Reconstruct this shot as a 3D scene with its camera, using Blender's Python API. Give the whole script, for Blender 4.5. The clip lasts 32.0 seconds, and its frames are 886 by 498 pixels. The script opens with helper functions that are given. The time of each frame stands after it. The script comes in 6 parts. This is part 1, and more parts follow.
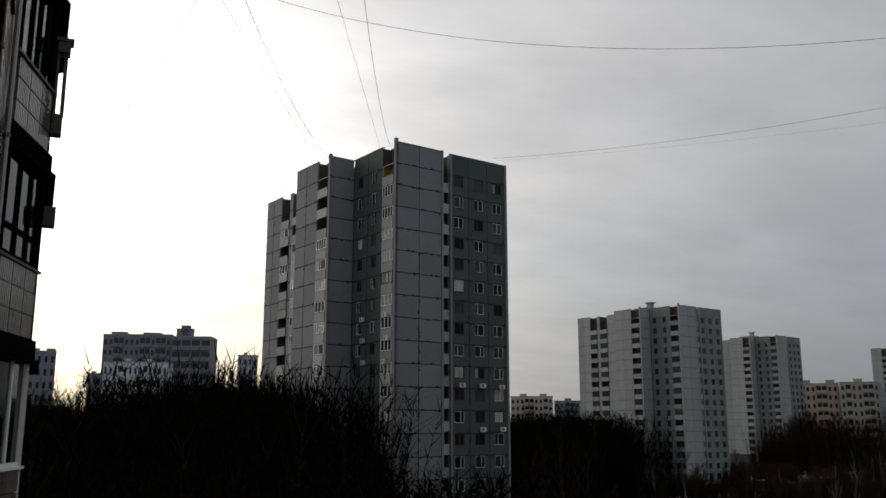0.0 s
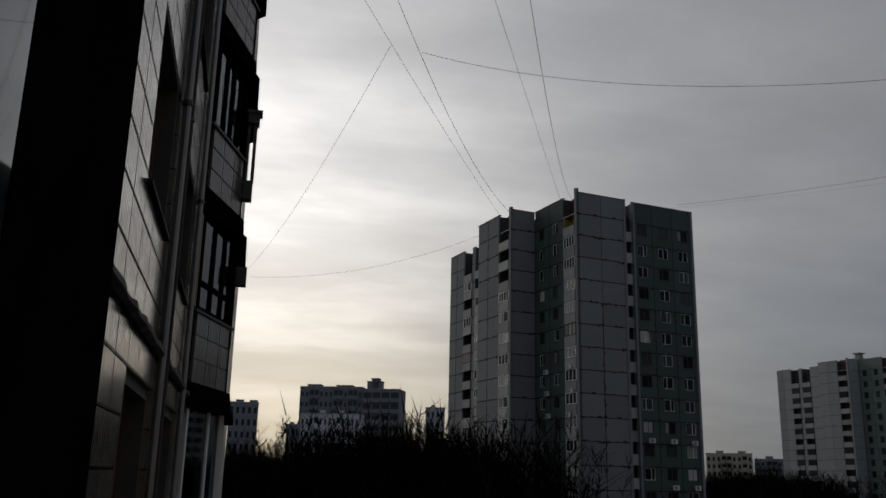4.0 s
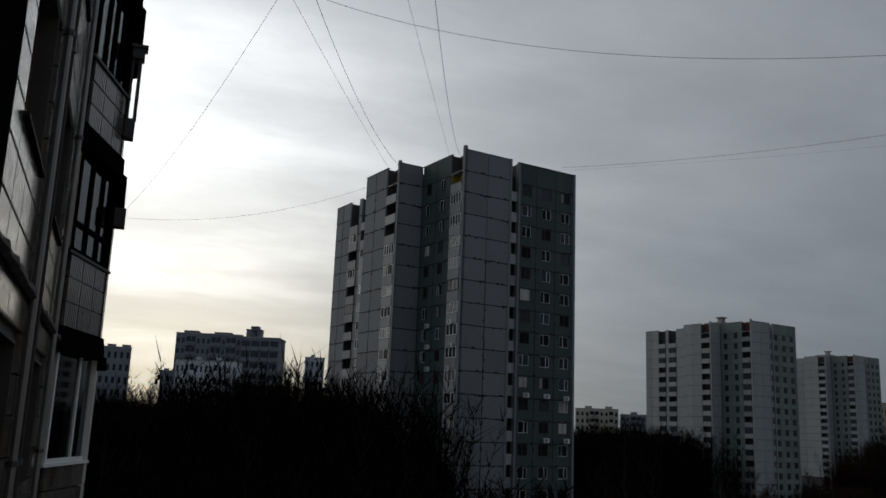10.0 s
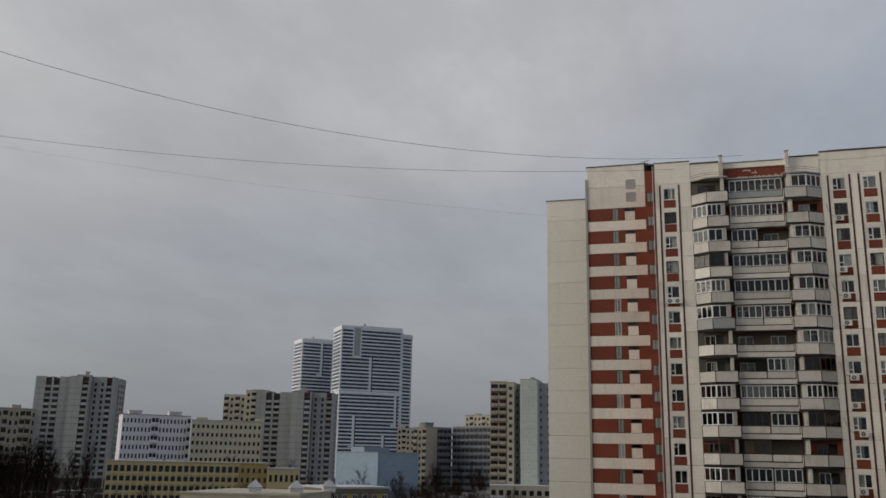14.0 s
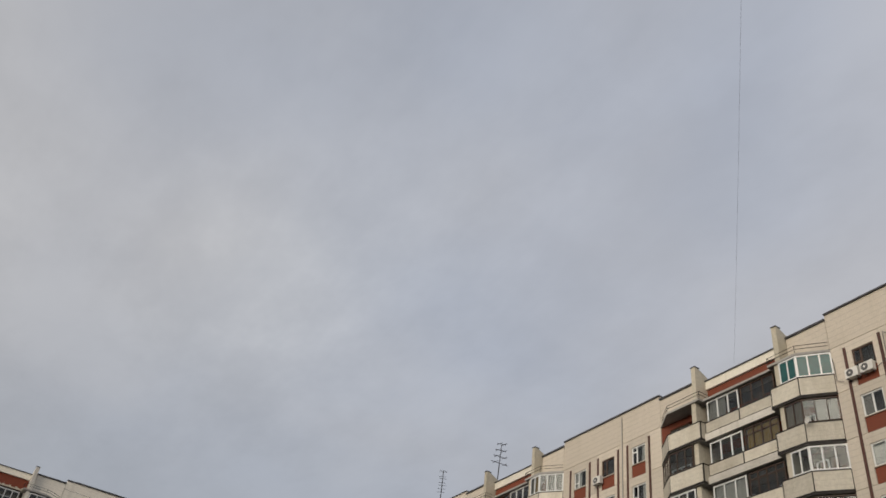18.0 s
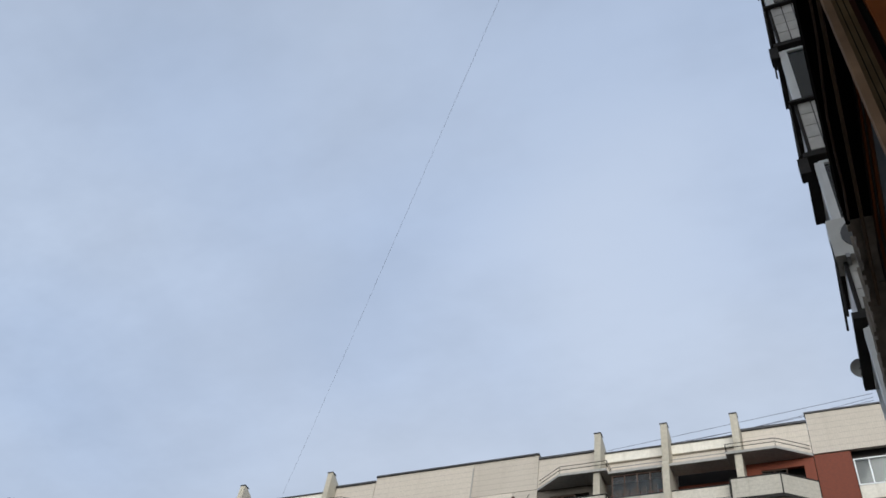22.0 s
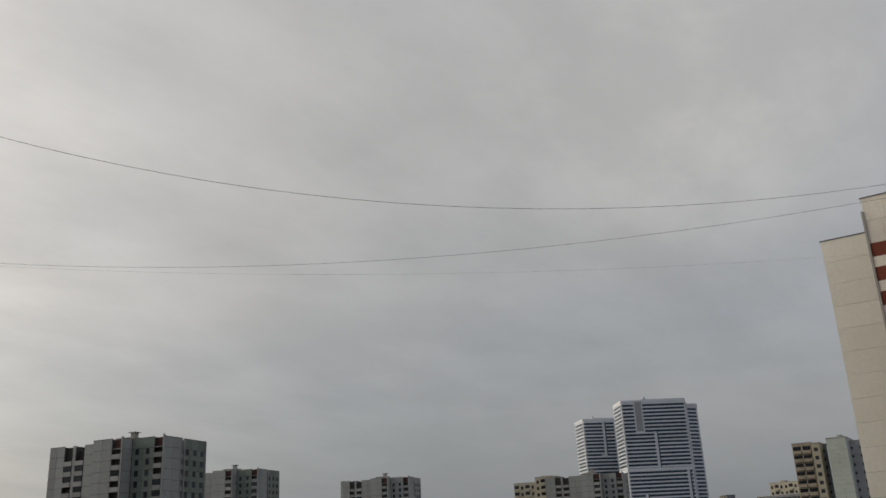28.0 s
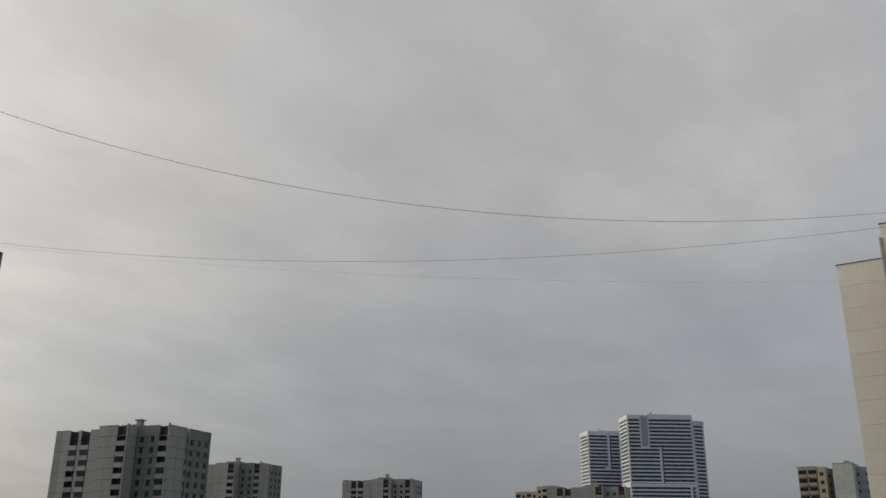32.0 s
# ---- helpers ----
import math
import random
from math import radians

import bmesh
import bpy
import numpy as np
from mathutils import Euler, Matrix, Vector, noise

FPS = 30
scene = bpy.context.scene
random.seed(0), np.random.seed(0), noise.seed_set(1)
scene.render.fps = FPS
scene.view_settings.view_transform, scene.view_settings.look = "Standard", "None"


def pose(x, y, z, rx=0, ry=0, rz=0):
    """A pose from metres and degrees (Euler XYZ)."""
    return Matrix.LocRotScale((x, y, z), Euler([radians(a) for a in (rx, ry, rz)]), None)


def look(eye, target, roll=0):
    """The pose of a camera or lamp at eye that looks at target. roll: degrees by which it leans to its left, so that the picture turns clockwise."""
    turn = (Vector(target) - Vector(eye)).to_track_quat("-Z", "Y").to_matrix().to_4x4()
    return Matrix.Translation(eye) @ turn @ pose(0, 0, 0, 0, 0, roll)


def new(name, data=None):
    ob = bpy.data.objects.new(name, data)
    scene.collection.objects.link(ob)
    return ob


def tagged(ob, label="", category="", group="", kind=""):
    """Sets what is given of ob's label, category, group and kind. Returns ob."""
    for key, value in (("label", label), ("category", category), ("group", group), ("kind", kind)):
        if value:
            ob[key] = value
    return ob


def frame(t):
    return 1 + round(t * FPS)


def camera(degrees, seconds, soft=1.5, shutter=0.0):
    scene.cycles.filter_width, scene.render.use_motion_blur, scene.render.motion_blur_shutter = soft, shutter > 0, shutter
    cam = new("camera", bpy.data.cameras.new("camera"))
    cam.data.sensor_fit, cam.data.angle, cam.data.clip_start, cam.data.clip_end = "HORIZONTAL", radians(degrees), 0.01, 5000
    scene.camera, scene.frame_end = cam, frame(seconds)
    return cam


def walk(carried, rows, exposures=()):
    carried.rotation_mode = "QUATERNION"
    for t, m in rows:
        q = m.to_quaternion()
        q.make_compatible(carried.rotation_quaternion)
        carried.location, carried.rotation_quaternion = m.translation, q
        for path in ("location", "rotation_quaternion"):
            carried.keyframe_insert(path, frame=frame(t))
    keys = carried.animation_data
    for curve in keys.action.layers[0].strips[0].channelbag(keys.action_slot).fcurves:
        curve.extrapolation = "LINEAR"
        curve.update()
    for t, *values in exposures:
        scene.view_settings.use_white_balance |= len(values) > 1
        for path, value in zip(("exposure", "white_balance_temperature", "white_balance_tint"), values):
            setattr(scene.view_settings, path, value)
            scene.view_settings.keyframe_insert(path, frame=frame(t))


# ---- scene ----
import collections
import itertools

LENS = 53.37
cam = camera(LENS, 32.0, soft=1.6)
# seconds, x, y, z, heading to the left of +y, tilt, lean
ROWS = [
    (0, 0.033, -0.1, 15.978, 67.58, 11.31, -0.05),
    (0.5, 0.05, -0.1, 15.99, 71.25, 12.93, -0.42),
    (1, 0.053, -0.09, 15.98, 72.32, 16.75, -0.27),
    (1.5, 0.063, -0.05, 15.989, 75.64, 18.02, 0.81),
    (2, 0.061, 0, 16.001, 77.77, 16.60, 0.58),
    (2.5, 0.045, 0.03, 16.003, 80.17, 15.24, 0.43),
    (3, 0.028, 0.06, 15.996, 80.84, 14.78, 0.35),
    (3.5, 0.024, 0.07, 15.998, 80.23, 14.77, 0.65),
    (5.5, 0.002, 0.084, 16.004, 80.46, 13.27, 3.62),
    (6, -0.021, 0.056, 16.001, 81.66, 12.94, 4.05),
    (6.5, -0.034, 0.05, 15.998, 82.03, 12.85, 3.89),
    (7, -0.053, 0.03, 16.001, 82.53, 12.47, 3.52),
    (7.5, -0.073, 0.02, 15.985, 82.35, 12.36, 3.75),
    (8, -0.07, 0.01, 15.982, 81.93, 12.04, 3.87),
    (8.5, -0.062, 0.005, 15.996, 80.74, 11.73, 4.06),
    (9, -0.048, 0, 15.996, 78.94, 11.49, 3.74),
    (9.5, -0.008, 0.02, 16.009, 75.06, 11.87, 3.21),
    (10, 0.014, 0.03, 16.015, 72.08, 11.72, 2.22),
    (10.5, 0.037, 0.03, 16.027, 62.55, 11.75, 0.45),
    (11, 0.021, 0.02, 16.02, 52.73, 10.75, -0.09),
    (11.5, 0.009, 0, 16.018, 47.20, 9.53, -0.21),
    (12, -0.01, -0.02, 16.012, 40.71, 9.78, 0.63),
    (12.5, -0.038, -0.035, 15.995, 37.44, 9.61, 1.26),
    (13, -0.074, -0.039, 15.978, 34.33, 9.88, 0.91),
    (13.5, -0.055, -0.029, 15.994, 26.23, 12.19, 2.12),
    (14, -0.014, 0.004, 16.011, 17.33, 13.47, 1.13),
    (14.5, 0.033, 0.031, 16.008, 8.12, 14.10, 0.60),
    (16.5, -0.003, 0.171, 16.004, -20.98, 26.76, 2.35),
    (17, -0.001, 0.138, 16, -25.72, 31.97, 2.94),
    (17.5, 0.009, 0.12, 16, -25.91, 36.42, 3.87),
    (18, 0.014, 0.091, 16.002, -28.08, 37.60, 8.10),
    (18.5, 0.012, 0.054, 16.001, -43.65, 42.75, 9.71),
    (19, 0.008, 0.012, 16.003, -54.47, 45.67, 8.79),
    (19.5, 0.004, 0.004, 16.001, -60.26, 48.58, 10.98),
    (20, 0, 0, 16, -62.13, 48.89, 11.72),
    (20.5, 0, 0, 15.999, -60.94, 49.84, 11.48),
    (21, 0, 0, 15.998, -61.31, 50.52, 10.62),
    (21.5, -0.002, -0.004, 15.998, -59.54, 49.86, 11.63),
    (22, -0.006, -0.012, 15.992, -58.07, 48.32, 11.56),
    (22.5, -0.006, -0.05, 15.994, -51.34, 43.39, 10.82),
    (23, 0.004, -0.10, 15.998, -42.69, 39.17, 9.88),
    (23.5, 0.004, -0.13, 15.996, -31.11, 32.75, 7.22),
    (24, -0.006, -0.106, 16.013, -15.51, 29.04, 5.91),
    (24.5, 0.021, -0.036, 16.015, -3.52, 23.17, 2.31),
    (25, 0.056, -0.015, 16.022, 10.75, 18.41, -1.48),
    (25.5, 0.086, -0.027, 16.025, 21.51, 17.32, -0.26),
    (26, 0.021, -0.035, 16.011, 24.69, 17.72, -0.58),
    (26.5, -0.026, -0.018, 15.974, 31.03, 17.99, -0.97),
    (28.5, -0, 0.016, 15.997, 35.42, 19.27, -2.22),
    (29, 0.005, 0.034, 15.999, 37.08, 20.14, -0.60),
    (29.5, 0.004, 0.031, 16, 36.70, 20.32, -1.30),
    (30, -0.001, 0.013, 15.999, 36.30, 17.40, -0.37),
    (30.5, -0.006, 0.001, 15.999, 34.51, 16.99, -0.13),
    (31, -0.007, 0.015, 15.998, 35.80, 18.42, -1.02),
    (31.5, -0.013, 0.027, 15.996, 37.98, 17.84, -0.52),
    (32, -0.033, 0.02, 15.982, 35.57, 19.12, 0.37),
]
walk(cam, [(t, pose(x, y, z, 90 + tilt, 0, head) @ pose(0, 0, 0, 0, 0, lean)) for t, x, y, z, head, tilt, lean in ROWS],
     exposures=[(0, 0.0, 6500, 10), (0.5, -0.33, 6500, 10), (1, -0.55, 6400, 10), (2, -0.98, 6250, 10), (3, -1.03, 6300, 10), (6, -1.12, 6050, 11), (9, -0.9, 6050, 11), (10.5, -0.7, 5900, 6), (11.5, -0.4, 5950, 6), (12.5, -0.1, 6300, 10), (13, -0.02, 6450, 10), (14.5, 0.0, 6550, 10), (17, 0.08, 6600, 9), (18, 0.1, 6700, 10), (19, 0.31, 6500, 9), (20, 0.35, 5900, 7), (20.5, 0.38, 5650, 7), (22, 0.39, 5700, 7), (23, 0.5, 6000, 8), (24, 0.45, 6750, 10), (25, 0.5, 6850, 10), (26, 0.15, 6800, 9), (29, -0.05, 6800, 9), (32, -0.05, 6750, 9)])

# ---- light: a thin overcast with the low sun behind it ----
SUN_HEAD, SUN_UP = 114.0, 19.0
GLOW_HEAD, GLOW_UP = 92.0, 17.0
sun_way = Vector((-math.sin(radians(SUN_HEAD)) * math.cos(radians(SUN_UP)), math.cos(radians(SUN_HEAD)) * math.cos(radians(SUN_UP)), math.sin(radians(SUN_UP))))
glow_way = Vector((-math.sin(radians(GLOW_HEAD)) * math.cos(radians(GLOW_UP)), math.cos(radians(GLOW_HEAD)) * math.cos(radians(GLOW_UP)), math.sin(radians(GLOW_UP))))
sun = new("sun", bpy.data.lights.new("sun", "SUN"))
sun.data.energy, sun.data.angle, sun.data.color = 1.62, radians(50), (1.0, 0.90, 0.76)
sun.matrix_world = look((0, 0, 60), Vector((0, 0, 60)) - sun_way)


def build_world():
    w = bpy.data.worlds.new("sky")
    scene.world = w
    w.use_nodes = True
    nt = w.node_tree
    nt.nodes.clear()
    N, L = nt.nodes.new, nt.links.new

    def math_node(op, a, b=None, c=None, clamp=False):
        n = N("ShaderNodeMath")
        n.operation, n.use_clamp = op, clamp
        for k, v in enumerate((a, b, c)):
            if v is None:
                continue
            if isinstance(v, (int, float)):
                n.inputs[k].default_value = v
            else:
                L(v, n.inputs[k])
        return n.outputs[0]

    def mixc(fac, a, b):
        n = N("ShaderNodeMix")
        n.data_type = "RGBA"
        for sock, v in ((n.inputs[0], fac), (n.inputs[6], a), (n.inputs[7], b)):
            if isinstance(v, tuple):
                sock.default_value = (*v, 1)
            elif isinstance(v, (int, float)):
                sock.default_value = v
            else:
                L(v, sock)
        return n.outputs[2]

    tc = N("ShaderNodeTexCoord").outputs["Generated"]
    sep = N("ShaderNodeSeparateXYZ")
    L(tc, sep.inputs[0])
    x, y, z = sep.outputs
    dot = N("ShaderNodeVectorMath")
    dot.operation = "DOT_PRODUCT"
    L(tc, dot.inputs[0])
    dot.inputs[1].default_value = glow_way
    near = math_node("MAXIMUM", dot.outputs["Value"], 0.0)
    # the cloud layer lies flat overhead: project the direction on it
    up = math_node("ADD", math_node("MAXIMUM", z, 0.0), 0.16)
    px, py = math_node("DIVIDE", x, up), math_node("DIVIDE", y, up)
    flat = N("ShaderNodeCombineXYZ")
    L(px, flat.inputs[0]), L(py, flat.inputs[1])

    def cloud(scale, detail, rough, stretch, lo, hi, seed):
        m = N("ShaderNodeMapping")
        m.inputs["Scale"].default_value = stretch
        m.inputs["Location"].default_value = (seed, seed * 0.7, seed * 1.3)
        m.inputs["Rotation"].default_value = (0, 0, radians(4))
        L(flat.outputs[0], m.inputs[0])
        n = N("ShaderNodeTexNoise")
        n.inputs["Scale"].default_value, n.inputs["Detail"].default_value, n.inputs["Roughness"].default_value = scale, detail, rough
        L(m.outputs[0], n.inputs["Vector"])
        r = N("ShaderNodeMapRange")
        r.interpolation_type = "SMOOTHSTEP"
        r.inputs["From Min"].default_value, r.inputs["From Max"].default_value = lo, hi
        L(n.outputs[0], r.inputs["Value"])
        return r.outputs[0]

    big = cloud(0.8, 3, 0.45, (1, 1, 1), 0.3, 0.7, 3.1)
    wisps = cloud(1.5, 6, 0.58, (1.7, 0.75, 1), 0.36, 0.70, 7.7)
    mottle = cloud(2.6, 5, 0.6, (1.3, 0.8, 1), 0.3, 0.7, 4.4)
    sky = N("ShaderNodeTexSky")
    sky.sky_type, sky.sun_disc = "NISHITA", False
    sky.sun_elevation, sky.sun_rotation = radians(SUN_UP), radians(-SUN_HEAD)
    skyc = N("ShaderNodeVectorMath")
    skyc.operation = "SCALE"
    L(sky.outputs[0], skyc.inputs[0])
    skyc.inputs["Scale"].default_value = 0.1
    # grey cloud, thin and brighter towards the sun
    glow = math_node("POWER", near, 7.5)
    core = math_node("POWER", near, 40.0)
    grey = mixc(big, (0.369, 0.379, 0.406), (0.430, 0.436, 0.456))
    # away from the sun the sheet thins out and lets blue through
    away = N("ShaderNodeMapRange")
    away.inputs["From Min"].default_value, away.inputs["From Max"].default_value = 0.52, -0.36
    L(dot.outputs["Value"], away.inputs["Value"])
    thin = mixc(away.outputs[0], grey, mixc(big, (0.36, 0.415, 0.53), (0.46, 0.475, 0.52)))
    thin = mixc(math_node("MULTIPLY", wisps, 0.14), thin, (0.54, 0.54, 0.55))
    # low down the sheet is thick and plain grey
    deep = N("ShaderNodeMapRange")
    deep.interpolation_type = "SMOOTHSTEP"
    deep.inputs["From Min"].default_value, deep.inputs["From Max"].default_value = 0.66, 0.26
    L(z, deep.inputs["Value"])
    thin = mixc(math_node("MULTIPLY", deep.outputs[0], 0.6), thin, (0.43, 0.432, 0.445))
    cover = math_node("MULTIPLY_ADD", big, 0.15, 0.8, clamp=True)
    base = mixc(cover, skyc.outputs[0], thin)
    # haze bank above the horizon
    haze = math_node("POWER", math_node("SUBTRACT", 1.0, math_node("MAXIMUM", z, 0.0)), 6.0)
    base = mixc(math_node("MULTIPLY", haze, 0.92), base, (0.155, 0.177, 0.204))
    lit = N("ShaderNodeVectorMath")
    lit.operation = "MULTIPLY_ADD"
    warm = N("ShaderNodeCombineXYZ")
    gl = math_node("MULTIPLY", glow, math_node("MULTIPLY_ADD", wisps, 0.2, 0.57))
    co = math_node("MULTIPLY", core, math_node("MULTIPLY_ADD", wisps, 0.4, 0.72))
    tot = math_node("ADD", gl, co)
    L(math_node("MULTIPLY", tot, 1.0), warm.inputs[0])
    L(math_node("MULTIPLY", tot, 0.935), warm.inputs[1])
    L(math_node("MULTIPLY", tot, 0.85), warm.inputs[2])
    add = N("ShaderNodeVectorMath")
    add.operation = "ADD"
    L(base, add.inputs[0]), L(warm.outputs[0], add.inputs[1])
    # two bright thin spots in the sheet over the yard
    for head, rise, tight, much in ((-15.0, 33.2, 150.0, 0.125), (16.5, 28.0, 60.0, 0.075), (-27.5, 38.0, 60.0, 0.03)):
        spot = N("ShaderNodeVectorMath")
        spot.operation = "DOT_PRODUCT"
        L(tc, spot.inputs[0])
        spot.inputs[1].default_value = (-math.sin(radians(head)) * math.cos(radians(rise)), math.cos(radians(head)) * math.cos(radians(rise)), math.sin(radians(rise)))
        blob = math_node("MULTIPLY", math_node("POWER", math_node("MAXIMUM", spot.outputs["Value"], 0.0), tight), math_node("MULTIPLY_ADD", mottle, much * 0.6, much * 0.6))
        veil = N("ShaderNodeVectorMath")
        veil.operation = "ADD"
        tone = N("ShaderNodeVectorMath")
        tone.operation = "SCALE"
        tone.inputs[0].default_value = (1.0, 0.97, 0.86)
        L(blob, tone.inputs["Scale"])
        L(add.outputs[0], veil.inputs[0]), L(tone.outputs[0], veil.inputs[1])
        add = veil
    # a warm gap under the cloud sheet, low down where the sun stands
    rim = math_node("MULTIPLY", math_node("POWER", near, 18.0), math_node("POWER", math_node("SUBTRACT", 1.0, math_node("MAXIMUM", z, 0.0)), 8.0))
    gold = N("ShaderNodeCombineXYZ")
    L(math_node("MULTIPLY", rim, 1.35), gold.inputs[0])
    L(math_node("MULTIPLY", rim, 0.84), gold.inputs[1])
    L(math_node("MULTIPLY", rim, 0.05), gold.inputs[2])
    add2 = N("ShaderNodeVectorMath")
    add2.operation = "ADD"
    L(add.outputs[0], add2.inputs[0]), L(gold.outputs[0], add2.inputs[1])
    add = add2
    bg = N("ShaderNodeBackground")
    shade = N("ShaderNodeVectorMath")
    shade.operation = "SCALE"
    L(add.outputs[0], shade.inputs[0])
    L(math_node("MULTIPLY_ADD", math_node("MULTIPLY", math_node("SUBTRACT", mottle, 0.5), math_node("SUBTRACT", 1.0, haze)), 0.13, 1.0), shade.inputs["Scale"])
    L(shade.outputs[0], bg.inputs["Color"])
    bg.inputs["Strength"].default_value = 1.0
    out = N("ShaderNodeOutputWorld")
    L(bg.outputs[0], out.inputs["Surface"])


build_world()

# ---- materials ----
MATS = {}


def mat(name, col, rough=0.8, spread=0.25, grain=6.0, patch=0.5, stain=0.35, bump=0.25, metal=0.0, vary=0.12, streak=0.0, tile=None, joint=0.55, stain_col=None, spec=0.5):
    """A weathered surface: grain and patches of tone, optional run-off streaks and a pattern of tile joints (width, height, gap)."""
    if name in MATS:
        return MATS[name]
    m = bpy.data.materials.new(name)
    MATS[name] = m
    m.use_nodes = True
    nt = m.node_tree
    N, L = nt.nodes.new, nt.links.new
    p = nt.nodes["Principled BSDF"]
    tc = N("ShaderNodeTexCoord")
    info = N("ShaderNodeObjectInfo")
    off = N("ShaderNodeVectorMath")
    off.operation = "MULTIPLY_ADD"
    L(info.outputs["Random"], off.inputs[0])
    off.inputs[1].default_value = (37, 53, 71)
    L(tc.outputs["Object"], off.inputs[2])

    def noise_tex(scale, detail, stretch=(1, 1, 1)):
        mp = N("ShaderNodeMapping")
        mp.inputs["Scale"].default_value = stretch
        L(off.outputs[0], mp.inputs[0])
        n = N("ShaderNodeTexNoise")
        n.inputs["Scale"].default_value, n.inputs["Detail"].default_value = scale, detail
        L(mp.outputs[0], n.inputs["Vector"])
        return n.outputs[0]

    def mix(fac, a, b, blend="MIX"):
        n = N("ShaderNodeMix")
        n.data_type, n.blend_type = "RGBA", blend
        for sock, v in ((n.inputs[0], fac), (n.inputs[6], a), (n.inputs[7], b)):
            if isinstance(v, tuple):
                sock.default_value = (*v, 1)
            elif isinstance(v, (int, float)):
                sock.default_value = v
            else:
                L(v, sock)
        return n.outputs[2]

    def ramp(v, lo, hi, a=0.0, b=1.0):
        r = N("ShaderNodeMapRange")
        r.inputs[1].default_value, r.inputs[2].default_value, r.inputs[3].default_value, r.inputs[4].default_value = lo, hi, a, b
        L(v, r.inputs[0])
        return r.outputs[0]

    dark = tuple(c * (1 - spread) for c in col)
    lite = tuple(min(1, c * (1 + spread * 0.6)) for c in col)
    fine, wide = noise_tex(grain, 5), noise_tex(patch, 3)
    c = mix(ramp(fine, 0.3, 0.7), dark, lite)
    worn = stain_col or tuple(v * 0.55 for v in col)
    c = mix(ramp(wide, 0.5, 0.78, 0, stain), c, worn)
    if streak:
        s = noise_tex(2.2, 4, (1.0, 1.0, 0.1))
        c = mix(ramp(s, 0.55, 0.8, 0, streak), c, worn)
    height = fine
    if tile:
        # joints on the vertical face: along x + y and z of the part
        sp = N("ShaderNodeSeparateXYZ")
        L(tc.outputs["Object"], sp.inputs[0])
        lines = []
        for axis, size in ((None, tile[0]), (2, tile[1])):
            if not size:
                continue
            if axis is None:
                s = N("ShaderNodeMath")
                s.operation = "ADD"
                L(sp.outputs[0], s.inputs[0]), L(sp.outputs[1], s.inputs[1])
                src = s.outputs[0]
            else:
                src = sp.outputs[2]
            pp = N("ShaderNodeMath")
            pp.operation = "PINGPONG"
            pp.inputs[1].default_value = size / 2
            L(src, pp.inputs[0])
            lines.append(ramp(pp.outputs[0], tile[2] * 0.4, tile[2] * 0.6, 0.6 if axis is None else 0.0))
        both = lines[0]
        for l in lines[1:]:
            mm = N("ShaderNodeMath")
            mm.operation = "MINIMUM"
            L(both, mm.inputs[0]), L(l, mm.inputs[1])
            both = mm.outputs[0]
        inv = N("ShaderNodeMath")
        inv.operation = "MULTIPLY_ADD"
        inv.inputs[1].default_value, inv.inputs[2].default_value = -joint, joint
        L(both, inv.inputs[0])
        c = mix(inv.outputs[0], c, tuple(v * 0.35 for v in col))
    hsv = N("ShaderNodeHueSaturation")
    L(ramp(info.outputs["Random"], 0, 1, 1 - vary, 1 + vary), hsv.inputs["Value"])
    L(c, hsv.inputs["Color"])
    L(hsv.outputs[0], p.inputs["Base Color"])
    L(ramp(fine, 0, 1, max(0, rough - 0.12), min(1, rough + 0.12)), p.inputs["Roughness"])
    p.inputs["Metallic"].default_value = metal
    p.inputs["Specular IOR Level"].default_value = spec
    if bump:
        b = N("ShaderNodeBump")
        b.inputs["Strength"].default_value, b.inputs["Distance"].default_value = bump, 0.02
        L(height, b.inputs["Height"])
        L(b.outputs[0], p.inputs["Normal"])
    return m


